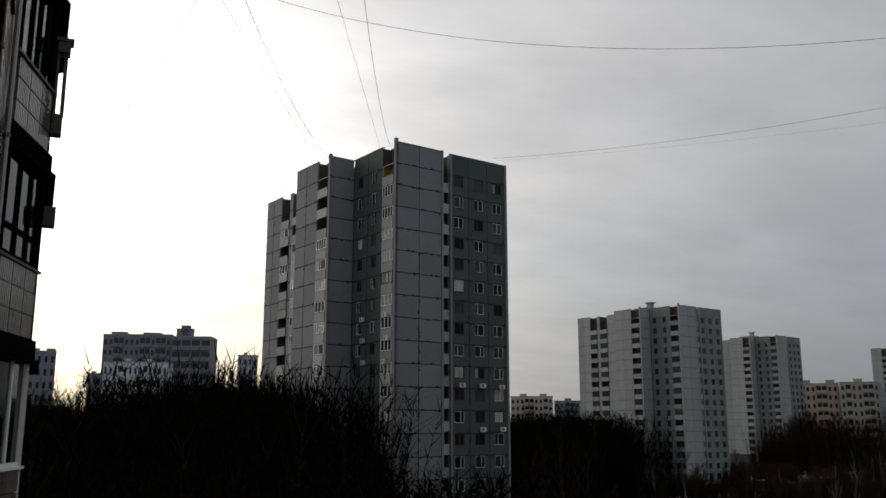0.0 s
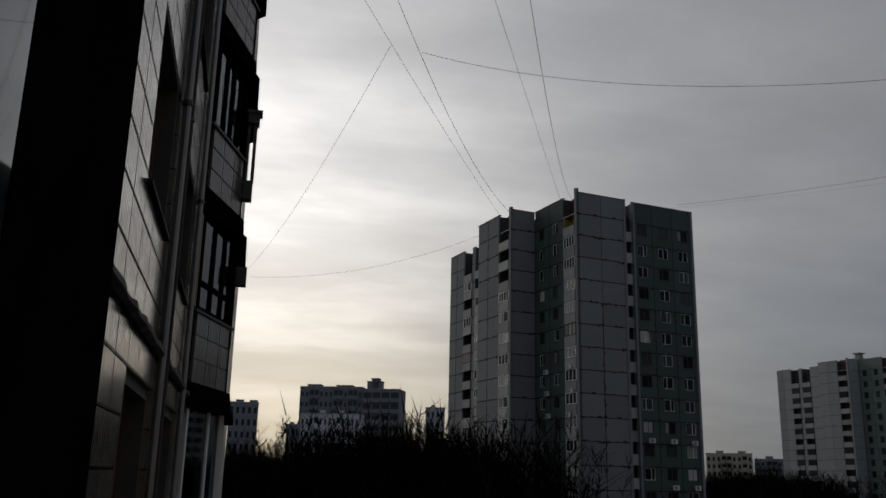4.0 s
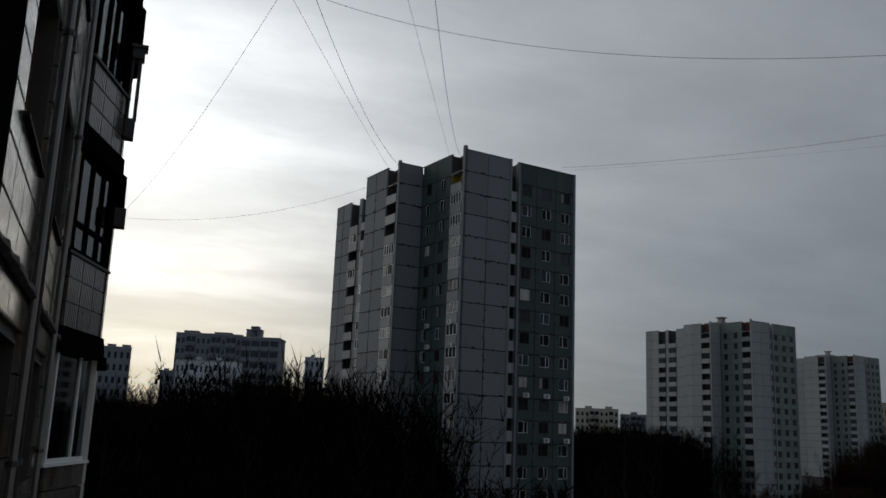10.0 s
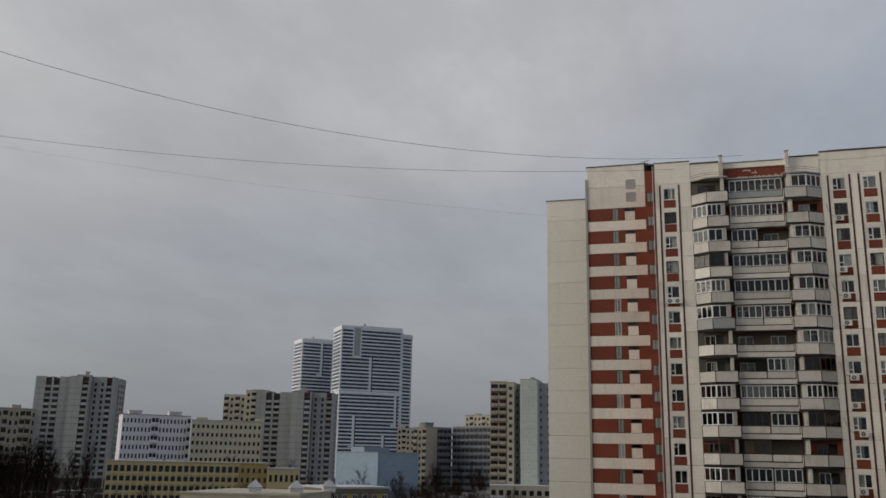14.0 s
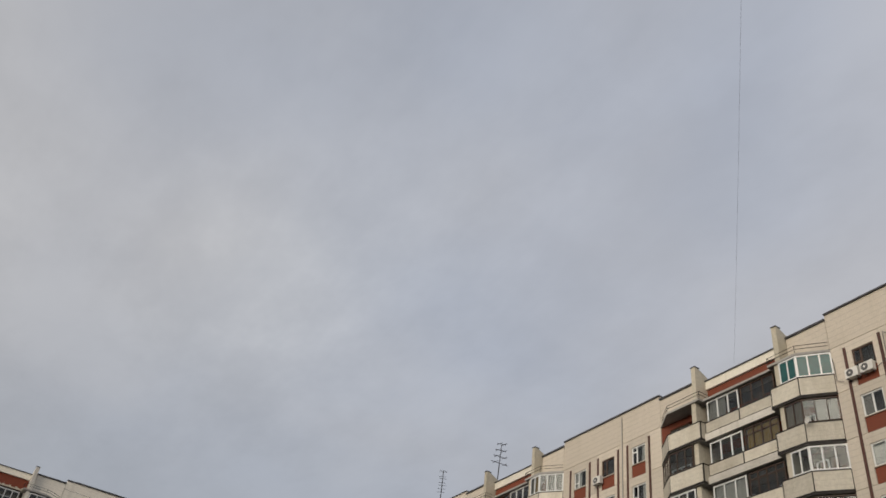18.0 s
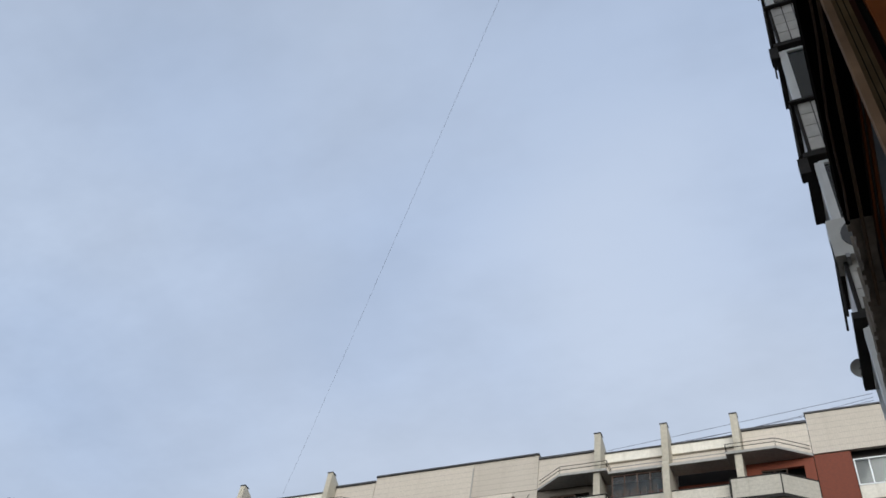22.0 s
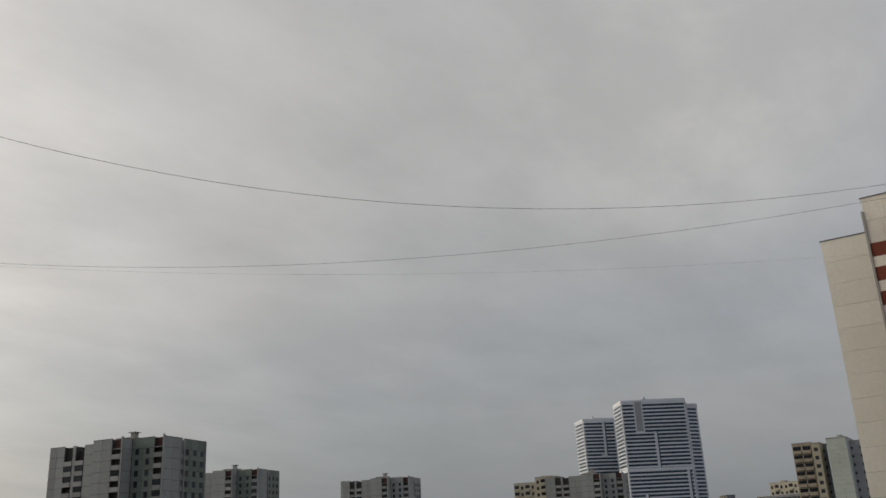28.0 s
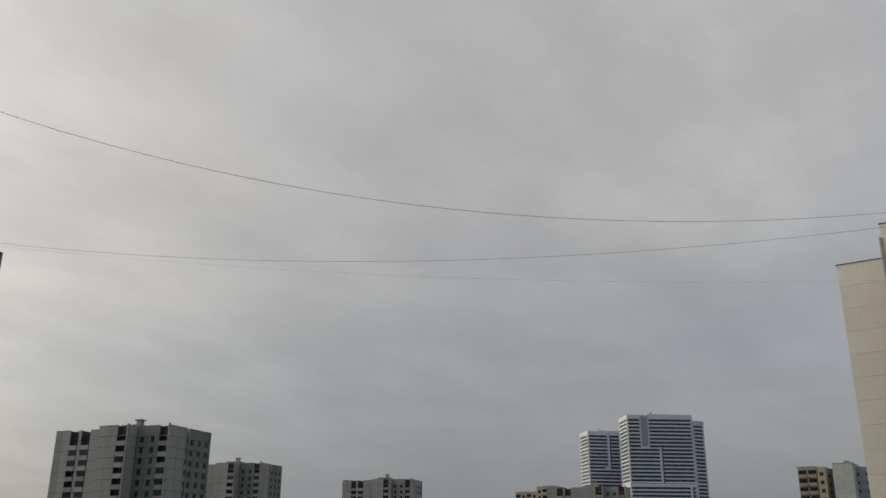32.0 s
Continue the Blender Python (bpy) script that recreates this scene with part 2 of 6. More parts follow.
def glass(name, tint=(0.62, 0.66, 0.68), ior=1.5, wav=0.004):
    """A thin pane: lets light through, mirrors by its Fresnel gloss."""
    if name in MATS:
        return MATS[name]
    m = bpy.data.materials.new(name)
    MATS[name] = m
    m.use_nodes = True
    nt = m.node_tree
    nt.nodes.clear()
    N, L = nt.nodes.new, nt.links.new
    tr, gl, fr, mx, out = N("ShaderNodeBsdfTransparent"), N("ShaderNodeBsdfGlossy"), N("ShaderNodeLayerWeight"), N("ShaderNodeMixShader"), N("ShaderNodeOutputMaterial")
    tr.inputs[0].default_value = (*tint, 1)
    gl.inputs["Roughness"].default_value = 0.03
    gl.inputs["Color"].default_value = (0.92, 0.95, 0.97, 1)
    fr.inputs["Blend"].default_value = 0.5
    pw, ma = N("ShaderNodeMath"), N("ShaderNodeMath")
    pw.operation, ma.operation = "POWER", "MULTIPLY_ADD"
    pw.inputs[1].default_value = 5.0
    low = ((ior - 1) / (ior + 1)) ** 2
    ma.inputs[1].default_value, ma.inputs[2].default_value = 1 - low, low
    L(fr.outputs["Facing"], pw.inputs[0]), L(pw.outputs[0], ma.inputs[0])
    n, b, tc = N("ShaderNodeTexNoise"), N("ShaderNodeBump"), N("ShaderNodeTexCoord")
    n.inputs["Scale"].default_value = 1.3
    L(tc.outputs["Object"], n.inputs["Vector"])
    b.inputs["Strength"].default_value, b.inputs["Distance"].default_value = wav, 0.1
    L(n.outputs[0], b.inputs["Height"])
    L(b.outputs[0], gl.inputs["Normal"])
    L(ma.outputs[0], mx.inputs[0]), L(tr.outputs[0], mx.inputs[1]), L(gl.outputs[0], mx.inputs[2])
    L(mx.outputs[0], out.inputs["Surface"])
    return m


CREAM = mat("cream_tile", (0.605, 0.54, 0.455), 0.6, 0.08, 9, 0.35, 0.22, 0.12, streak=0.25, tile=(0.11, 0.36, 0.022), joint=0.45, stain_col=(0.38, 0.335, 0.26))
CREAM_PLAIN = mat("cream_paint", (0.82, 0.775, 0.675), 0.7, 0.1, 5, 0.3, 0.25, 0.15, streak=0.3, stain_col=(0.36, 0.31, 0.22))
BALC = mat("balcony_tile", (0.62, 0.59, 0.535), 0.6, 0.12, 7, 0.5, 0.4, 0.15, streak=0.45, tile=(0.10, 0.30, 0.016), joint=0.35, vary=0.2, stain_col=(0.27, 0.24, 0.18))
BALC_WARM = mat("balcony_tile_warm", (0.58, 0.54, 0.455), 0.6, 0.12, 7, 0.5, 0.4, 0.15, streak=0.45, tile=(0.10, 0.30, 0.016), joint=0.35, vary=0.2, stain_col=(0.27, 0.23, 0.16))
BALC_GREY = mat("balcony_sheet", (0.34, 0.36, 0.35), 0.55, 0.15, 7, 0.5, 0.4, 0.15, vary=0.3)
REDP = mat("brick_red_panel", (0.20, 0.046, 0.019), 0.75, 0.2, 14, 0.6, 0.3, 0.2, tile=(0.25, 0.08, 0.015), joint=0.3)
CREAM_A = mat("pale_tile", (0.84, 0.79, 0.695), 0.6, 0.08, 9, 0.35, 0.25, 0.12, streak=0.3, tile=(0, 0.34, 0.022), joint=0.3, stain_col=(0.36, 0.33, 0.27))
RED_A = mat("dark_red_panel", (0.205, 0.043, 0.019), 0.75, 0.25, 10, 0.6, 0.35, 0.2)
STRIP_A = mat("dark_brown_strip", (0.068, 0.025, 0.018), 0.7, 0.2, 8, 0.5, 0.3, 0.15)
STRIP = mat("red_brown_strip", (0.085, 0.032, 0.024), 0.7, 0.2, 8, 0.5, 0.3, 0.15)
# dark backing of open joints; also holds the shade in reveals and tower loggias
CORE = mat("dark_joint_recess", (0.07, 0.065, 0.06), 0.95, 0.2, 4, 0.4, 0.3, 0.1)
# solid cores behind panes: the dimness of unlit rooms is in the colour
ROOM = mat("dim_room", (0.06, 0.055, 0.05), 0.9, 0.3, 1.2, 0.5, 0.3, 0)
CONC = mat("grey_concrete", (0.36, 0.35, 0.33), 0.85, 0.15, 8, 0.5, 0.4, 0.25, streak=0.4)
FINC = mat("fin_concrete", (0.52, 0.48, 0.39), 0.8, 0.12, 6, 0.4, 0.4, 0.2, streak=0.5, stain_col=(0.26, 0.22, 0.15))
WHITEF = mat("white_frame", (0.74, 0.75, 0.74), 0.45, 0.06, 5, 0.5, 0.15, 0.05, vary=0.12)
BROWNF = mat("brown_frame", (0.075, 0.042, 0.026), 0.6, 0.2, 8, 0.5, 0.3, 0.1, vary=0.3)
IRON = mat("dark_iron", (0.035, 0.032, 0.03), 0.8, 0.3, 6, 0.6, 0.4, 0.1, spec=0.2)
TIN = mat("roof_tin", (0.07, 0.07, 0.073), 0.55, 0.15, 5, 0.6, 0.3, 0.1, metal=0.4)
CLEAR = glass("clear_glass", (0.86, 0.88, 0.88), 1.38)
DIMP = glass("dim_glass", (0.14, 0.16, 0.17))
FROST = mat("frosted_stair_glass", (0.30, 0.32, 0.29), 0.35, 0.2, 3, 0.8, 0.4, 0, vary=0.25)
PANE = glass("window_glass", (0.78, 0.80, 0.80), 1.45)
TEAL = mat("teal_film", (0.006, 0.072, 0.070), 0.2, 0.2, 3, 0.5, 0.3, 0)
OCHRE = mat("ochre_curtain", (0.42, 0.27, 0.08), 0.9, 0.15, 3, 0.8, 0.4, 0, vary=0.3)
DRAB = mat("drab_curtain", (0.20, 0.17, 0.14), 0.9, 0.15, 3, 0.8, 0.4, 0, vary=0.4)
LACE = mat("grey_lace_curtain", (0.42, 0.40, 0.37), 0.9, 0.15, 3, 0.8, 0.4, 0, vary=0.45)
CURT = mat("curtain", (0.66, 0.65, 0.62), 0.9, 0.15, 3, 0.8, 0.4, 0, vary=0.45)
# tower panels in two tones: TGREY and TGREEN hold the near tower's backlit shade
TGREY = mat("backlit_grey_panel", (0.196, 0.206, 0.212), 0.8, 0.14, 6, 0.3, 0.4, 0.2, streak=0.4, tile=(0, 0.34, 0.02), joint=0.15, vary=0.1, stain_col=(0.17, 0.17, 0.18))
FTGREY = mat("far_grey_panel", (0.325, 0.336, 0.328), 0.8, 0.14, 3, 0.2, 0.4, 0.2, streak=0.4, vary=0.1, stain_col=(0.22, 0.22, 0.22))
FTGREEN = mat("far_green_panel", (0.195, 0.23, 0.20), 0.8, 0.14, 3, 0.2, 0.4, 0.2, streak=0.35, vary=0.1, stain_col=(0.12, 0.14, 0.12))
TGREEN = mat("backlit_green_panel", (0.060, 0.084, 0.077), 0.8, 0.2, 6, 0.35, 0.55, 0.2, streak=0.55, vary=0.12, stain_col=(0.05, 0.07, 0.06))
TAR = mat("tar_seam", (0.035, 0.035, 0.038), 0.9, 0.3, 6, 0.6, 0.3, 0.2, spec=0.2)
TLOGG = mat("loggia_sheet", (0.34, 0.34, 0.335), 0.7, 0.15, 6, 0.5, 0.4, 0.15, streak=0.3, vary=0.25)
SNOW = mat("old_snow", (0.44, 0.46, 0.50), 0.8, 0.1, 1.5, 0.2, 0.3, 0.4, stain_col=(0.38, 0.37, 0.36))
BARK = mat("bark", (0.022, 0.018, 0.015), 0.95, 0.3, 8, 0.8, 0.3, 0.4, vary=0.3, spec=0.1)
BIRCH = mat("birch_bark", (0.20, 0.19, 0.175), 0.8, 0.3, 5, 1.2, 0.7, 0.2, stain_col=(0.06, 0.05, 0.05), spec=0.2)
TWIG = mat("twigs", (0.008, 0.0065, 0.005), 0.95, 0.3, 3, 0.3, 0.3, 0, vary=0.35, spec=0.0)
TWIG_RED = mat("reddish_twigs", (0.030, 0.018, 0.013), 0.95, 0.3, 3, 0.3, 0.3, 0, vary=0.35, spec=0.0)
CABLE = mat("black_cable", (0.06, 0.06, 0.066), 0.6, 0.1, 3, 0.5, 0.1, 0)
METAL = mat("grey_metal", (0.26, 0.26, 0.26), 0.45, 0.15, 6, 0.6, 0.3, 0.05, metal=0.7)
ACW = mat("ac_white", (0.70, 0.69, 0.65), 0.5, 0.08, 6, 0.7, 0.25, 0.05)
ACD = mat("ac_grille", (0.10, 0.10, 0.10), 0.6, 0.2, 6, 0.7, 0.2, 0.05)


# ---- shapes ----
class Shape:
    """Vertices and faces gathered for one mesh."""

    def __init__(self):
        self.v, self.f, self.cut = [], [], None

    def second(self):
        """Faces added from here on take the second material."""
        self.cut = len(self.f)
        return self

    def from_face(self, k):
        """Faces from the k-th on take the second material."""
        self.cut = k
        return self

    def box(self, x0, x1, y0, y1, z0, z1):
        n = len(self.v)
        self.v += [(x, y, z) for z in (z0, z1) for x, y in ((x0, y0), (x1, y0), (x1, y1), (x0, y1))]
        self.f += [tuple(n + i for i in q) for q in ((3, 2, 1, 0), (4, 5, 6, 7), (0, 1, 5, 4), (1, 2, 6, 5), (2, 3, 7, 6), (3, 0, 4, 7))]
        return self

    def prism(self, poly, z0, z1):
        """A solid over a plan polygon that runs counter-clockwise."""
        n, k = len(self.v), len(poly)
        self.v += [(x, y, z0) for x, y in poly] + [(x, y, z1) for x, y in poly]
        self.f += [tuple(n + i for i in reversed(range(k))), tuple(n + k + i for i in range(k))]
        self.f += [(n + i, n + (i + 1) % k, n + k + (i + 1) % k, n + k + i) for i in range(k)]
        return self

    def wall(self, a, b, z0, z1, thick, lift=0.0):
        """An upright slab from a to b in plan, its outer face on the line, its thickness to the left of a-b."""
        dx, dy = b[0] - a[0], b[1] - a[1]
        s = math.hypot(dx, dy)
        nx, ny = -dy / s, dx / s
        o = [(p[0] - nx * lift, p[1] - ny * lift) for p in (a, b)]
        return self.prism([o[0], o[1], (o[1][0] + nx * thick, o[1][1] + ny * thick), (o[0][0] + nx * thick, o[0][1] + ny * thick)], z0, z1)

    def tube(self, a, b, ra, rb, sides=4, caps=True):
        a, b = Vector(a), Vector(b)
        w = (b - a).normalized()
        u = w.orthogonal().normalized()
        q = w.cross(u)
        n = len(self.v)
        for c, r in ((a, ra), (b, rb)):
            for i in range(sides):
                t = 2 * math.pi * i / sides
                self.v.append(tuple(c + (u * math.cos(t) + q * math.sin(t)) * r))
        self.f += [(n + i, n + (i + 1) % sides, n + sides + (i + 1) % sides, n + sides + i) for i in range(sides)]
        if caps:
            self.f += [tuple(n + i for i in reversed(range(sides))), tuple(n + sides + i for i in range(sides))]
        return self

    def rope(self, pts, r, sides=5):
        """One bent tube along the points."""
        n0 = len(self.v)
        for i, p in enumerate(pts):
            w = (pts[min(i + 1, len(pts) - 1)] - pts[max(i - 1, 0)]).normalized()
            u = w.cross(Vector((0, 0, 1)))
            u = u.normalized() if u.length > 1e-4 else Vector((1, 0, 0))
            q = u.cross(w)
            self.v += [tuple(p + (u * math.cos(a) + q * math.sin(a)) * r) for a in (2 * math.pi * k / sides for k in range(sides))]
        for i in range(len(pts) - 1):
            b = n0 + i * sides
            self.f += [(b + k, b + (k + 1) % sides, b + sides + (k + 1) % sides, b + sides + k) for k in range(sides)]
        return self

    def disc(self, c, axis, r, depth, sides=20):
        a = Vector(c)
        return self.tube(a, a + Vector(axis) * depth, r, r, sides)

    def mesh(self, name, material, smooth=False, other=None):
        me = bpy.data.meshes.new(name)
        me.from_pydata(self.v, [], self.f)
        me.materials.append(material)
        if other is not None and self.cut is not None:
            me.materials.append(other)
            for q in me.polygons[self.cut:]:
                q.material_index = 1
        if smooth:
            me.shade_smooth()
        return me


def part(name, shape, material, parent=None, label="", at=(0, 0, 0), turn=0.0, smooth=False):
    """Links a shape (or a ready mesh) as one object under its thing or part."""
    data = shape if isinstance(shape, bpy.types.Mesh) else shape.mesh(name, material, smooth)
    ob = new(name, data)
    ob.parent = parent
    ob.location, ob.rotation_euler = at, (0, 0, radians(turn))
    if label:
        ob["label"] = label
    return ob


def thing(name, at, turn, label, category, group="", kind=""):
    ob = new(name)
    ob.location, ob.rotation_euler = at, (0, 0, radians(turn))
    return tagged(ob, label, category, group, kind)


CACHE = {}


def cached(key, make, name, material, other=None):
    if key not in CACHE:
        CACHE[key] = make().mesh(name, material, other=other)
    return CACHE[key]


def boxed(*b):
    return Shape().box(*b)


def framed(w, h, bars, t=0.06, d=0.07, cross=()):
    """A window frame w x h from its lower left corner, with upright bars at the given parts of the width."""
    s = Shape()
    s.box(0, w, 0, d, 0, t).box(0, w, 0, d, h - t, h).box(0, t, 0, d, t, h - t).box(w - t, w, 0, d, t, h - t)
    for b in bars:
        s.box(w * b - t / 2, w * b + t / 2, 0, d, t, h - t)
    for (a, b, z) in cross:
        s.box(w * a + t / 2, w * b - t / 2, 0.004, d - 0.004, h * z - t / 2, h * z + t / 2)
    return s


def add_window(parent, x, y, z, w, h, bars, white=True, curtain=True, cross=(), name="window", dark=None, t=0.06):
    m = WHITEF if white else BROWNF
    f = part(name, cached(("win", w, h, tuple(bars), white, tuple(cross), t), lambda: framed(w, h, bars, t, cross=cross), name, m), m, parent, at=(x, y, z))
    g = dark or PANE
    p = part("pane", cached(("pane", w, h, g.name), lambda: boxed(0.05, w - 0.05, 0.03, 0.036, 0.05, h - 0.05), "pane", g), g, f)
    p.visible_shadow = dark is not None
    if curtain:
        k, cm = random.choice((0.35, 0.5, 0.62, 1.0, 1.0)), random.choice((CURT, LACE))
        part("curtain", cached(("curt", w, h, k, cm.name), lambda: curtain_shape(w * k, h), "curtain", cm), cm, f, at=(0 if random.random() < 0.5 else w * (1 - k), 0.12, 0))
    return f


def curtain_shape(w, h):
    s = Shape()
    n = max(3, int(w / 0.12))
    for i in range(n):
        s.box(w * i / n, w * (i + 1) / n, 0.02 * (i % 2), 0.02 * (i % 2) + 0.015, 0.04, h - 0.04)
    return s


class Face:
    """One facade of a building: u runs along it to the right as seen from outside, v inward, z up."""

    def __init__(self, bld, x, y, turn):
        self.b, self.x, self.y, self.turn = bld, x, y, turn
        self.cream, self.red, self.strip, self.balc, self.dim = CREAM, REDP, STRIP, BALC_WARM, False
        self.c, self.s = math.cos(radians(turn)), math.sin(radians(turn))

    def at(self, u, v, z):
        return (self.x + self.c * u - self.s * v, self.y + self.s * u + self.c * v, z)

    def put(self, name, shape, material, u=0.0, v=0.0, z=0.0, turn=0.0, label="", parent=None):
        return part(name, shape, material, parent or self.b, label, self.at(u, v, z), self.turn + turn)

    def panel(self, w, h, u, z, material, v=0.0, d=0.2, name="panel"):
        """A wall panel with open joints of three centimetres round it."""
        w, h, d = round(w, 2), round(h, 2), round(d, 2)
        me = cached(("panel", w, h, d, material.name), lambda: boxed(0.015, w - 0.015, 0, d, 0.015, h - 0.015), name, material)
        return self.put(name, me, material, u, v, z)

    def window(self, u, z, w, h, bars=(0.38,), v=0.06, white=True, curtain=True, cross=(), t=0.06, dark=None):
        o = add_window(self.b, 0, 0, 0, w, h, bars, white, curtain, cross, t=t, dark=dark)
        o.location, o.rotation_euler = self.at(u, v, z), (0, 0, radians(self.turn))
        return o


def window_column(f, a, b, zf0, fh, n, w=1.32):
    """Two red strips with a stack of windows between, each over a red breast panel."""
    mid = (a + b) / 2
    top = zf0 + 2.42
    for s in (a, b):
        f.put("strip", cached(("strip", round(top, 2)), lambda: boxed(-0.08, 0.08, -0.035, 0.1, 0, top), "strip", f.strip), f.strip, s, 0, 0)
        f.put("wall_panel", cached(("slot", round(zf0, 2)), lambda: boxed(-0.09, 0.09, 0.0, 0.2, top, zf0 + fh - 0.115), "wall_panel", f.cream), f.cream, s, 0, 0)
    cw, x0 = b - a - 0.18, a + 0.09
    j = (cw - w) / 2

    def ring():
        s = Shape()
        s.box(0.0, j, 0, 0.22, 0.015, fh - 0.015).box(j + w, cw, 0, 0.22, 0.015, fh - 0.015)
        s.box(j, j + w, 0, 0.22, 2.2, fh - 0.015).box(j - 0.03, j + w + 0.03, -0.05, 0.1, 0.86, 0.9)
        return s

    key = ("ring", round(cw, 2), w, fh, f.cream.name)
    for k in range(n):
        z = zf0 - fh * k - 0.1
        f.put("wall_panel", cached(key, ring, "wall_panel", f.cream), f.cream, x0, 0, z)
        f.panel(w - 0.01, 0.86, x0 + j + 0.005, z + 0.0, f.red, 0.02, name="breast_panel")
        q = random.random()
        bars, cross = ((0.36,), ((0, 0.36, 0.36),)) if q < 0.55 else ((0.36,), ((0, 0.36, 0.7),)) if q < 0.75 else ((0.64,), ()) if q < 0.88 else ((0.5,), ())
        f.window(x0 + j, z + 0.9, w, 1.3, bars, white=random.random() < 0.86, curtain=random.random() < 0.72, cross=cross, t=0.085)


def balcony(f, pts, z, fh, kind, inner, glaze=None, front=False):
    """A balcony along the plan points pts (left to right): slab, tiled parapets, and glazing of the given kind along glaze; front marks a flat loggia front."""
    key = tuple(pts)
    lip = [(x + (0.02 if i == len(pts) - 1 else -0.02 if i == 0 else 0), y - (0.09 if front else 0.035)) for i, (x, y) in enumerate(pts)]
    z0, z1 = (-0.13, 0.33) if front else (-0.16, 0.0)
    # bay slab rims: the dark iron colour also draws the shadow line under parapets
    slab = f.put("balcony", cached(("slab", key, z1), lambda: Shape().prism(lip + [(pts[-1][0], 0.3), (pts[0][0], 0.3)], z0, z1).from_face(2), "balcony", CONC, BALC if front else IRON), CONC, 0, 0, z)
    low = random.choice((0, 0, 0, 0.12))
    shade = random.choice((DIMP, DIMP, CLEAR) if kind == "brown" else (PANE, PANE, CLEAR, DIMP)) if f.dim else random.choice((PANE, CLEAR, PANE))
    sheet = f.balc if kind != "grey" else random.choice((BALC_GREY, BALC_TAN, BALC_GREY, BALC_BLUE))
    base, tall = (0.40 if front else 0.0), 1.12
    edge = 0.05 if f.dim else 0.035
    for i, (a, b) in enumerate(zip(pts, pts[1:])):
        w = round(math.dist(a, b), 3)
        ang = math.degrees(math.atan2(b[1] - a[1], b[0] - a[0]))

        def parapet():
            s = Shape().box(edge, w - edge, 0, 0.09, base + edge, tall - 0.03)
            # dark angle irons along the edges and the sheet-metal cap
            s.second().box(0.0, w, 0.02, 0.08, base, base + edge).box(0.005, w - 0.005, -0.025, 0.115, tall - 0.03, tall + 0.03)
            return s.box(0, edge, 0.004, 0.09, base + edge, tall - 0.03).box(w - edge, w, 0.004, 0.09, base + edge, tall - 0.03)

        part("parapet", cached(("par", w, base, edge, sheet.name), parapet, "parapet", sheet, IRON), sheet, slab, at=(a[0], a[1], 0), turn=ang)
    white = kind in ("white", "grey", "teal")
    for i, (a, b) in enumerate(zip(glaze or pts, (glaze or pts)[1:])):
        w = round(math.dist(a, b), 3)
        ang = math.degrees(math.atan2(b[1] - a[1], b[0] - a[0]))
        if kind == "open" or w < 0.5:
            continue
        n = max(1, round(w / (0.6 if low else 0.72)))
        h = round(fh - 1.14 - 0.26, 3)
        bars = tuple(round(k / n, 3) for k in range(1, n))
        cross = tuple((k / n, (k + 1) / n, 0.7) for k in range(n)) if kind == "brown" and low else ()
        m = WHITEF if white else BROWNF
        thick = 0.085 if white else 0.06
        fr = part("glazing", cached(("win", w, h, bars, white, cross, thick), lambda: framed(w, h, bars, thick, cross=cross), "glazing", m), m, slab, at=(a[0], a[1] + 0.01, 1.15), turn=ang)
        gm = TEAL if kind == "teal" else shade
        part("pane", cached(("bpane", w, h, gm.name), lambda: boxed(0.05, w - 0.05, 0.03, 0.036, 0.05, h - 0.05), "pane", gm), gm, slab, at=(a[0], a[1] + 0.01, 1.15), turn=ang)
        if random.random() < 0.5:
            cm, wide = random.choice((CURT, CURT, DRAB, OCHRE) if f.dim else (LACE, LACE, DRAB, DRAB, OCHRE)), random.choice((0.3, 0.5, 0.9, 0.6))
            part("curtain", cached(("bcurt", w, h, wide, cm.name), lambda: curtain_shape(w * wide, h), "curtain", cm), cm, fr, at=(random.choice((0.05, 0.95 - wide)) * w, 0.12, 0))
        elif random.random() < 0.4 and w > 1:
            c = part("stored_things", cached(("clut", w), lambda: clutter(w), "stored_things", BROWNF), BROWNF, fr, at=(0, 0.14, -0.3))
            tagged(c, kind="stuff")
    if inner:
        u0, u1 = inner

        def back():
            s = Shape()
            w = u1 - u0
            s.box(0, 0.7, 0, 0.2, -0.2, fh - 0.2).box(w - 0.5, w, 0, 0.2, -0.2, fh - 0.2)
            s.box(0.7, w - 0.5, 0, 0.2, 2.15, fh - 0.2).box(0.7, w - 1.3, 0, 0.2, -0.2, 0.8)
            return s

        w = round(u1 - u0, 2)
        m = f.red if random.random() < 0.75 else LOGB
        f.put("back_wall", cached(("back", w, fh, m.name), back, "back_wall", m), m, u0, 0.05, z)
        f.window(u0 + 0.7, z + 0.8, round(w - 2.0, 2), 1.35, (0.5,), v=0.1, white=random.random() < 0.75, curtain=random.random() < 0.4)
    return slab


def clutter(w):
    """Boxes and boards kept behind the glazing."""
    s, r = Shape(), random.Random(int(w * 1000))
    x = 0.1
    while x < w - 0.3:
        q = r.uniform(0.15, 0.4)
        s.box(x, min(w - 0.1, x + q), 0, 0.3, 0, r.uniform(0.4, 1.1))
        x += q + r.uniform(0.05, 0.5)
    return s


BALC_TAN = mat("balcony_sheet_tan", (0.33, 0.26, 0.17), 0.6, 0.15, 7, 0.5, 0.4, 0.15, vary=0.2)
BALC_BLUE = mat("balcony_sheet_blue", (0.24, 0.31, 0.38), 0.6, 0.15, 7, 0.5, 0.4, 0.15, vary=0.2)
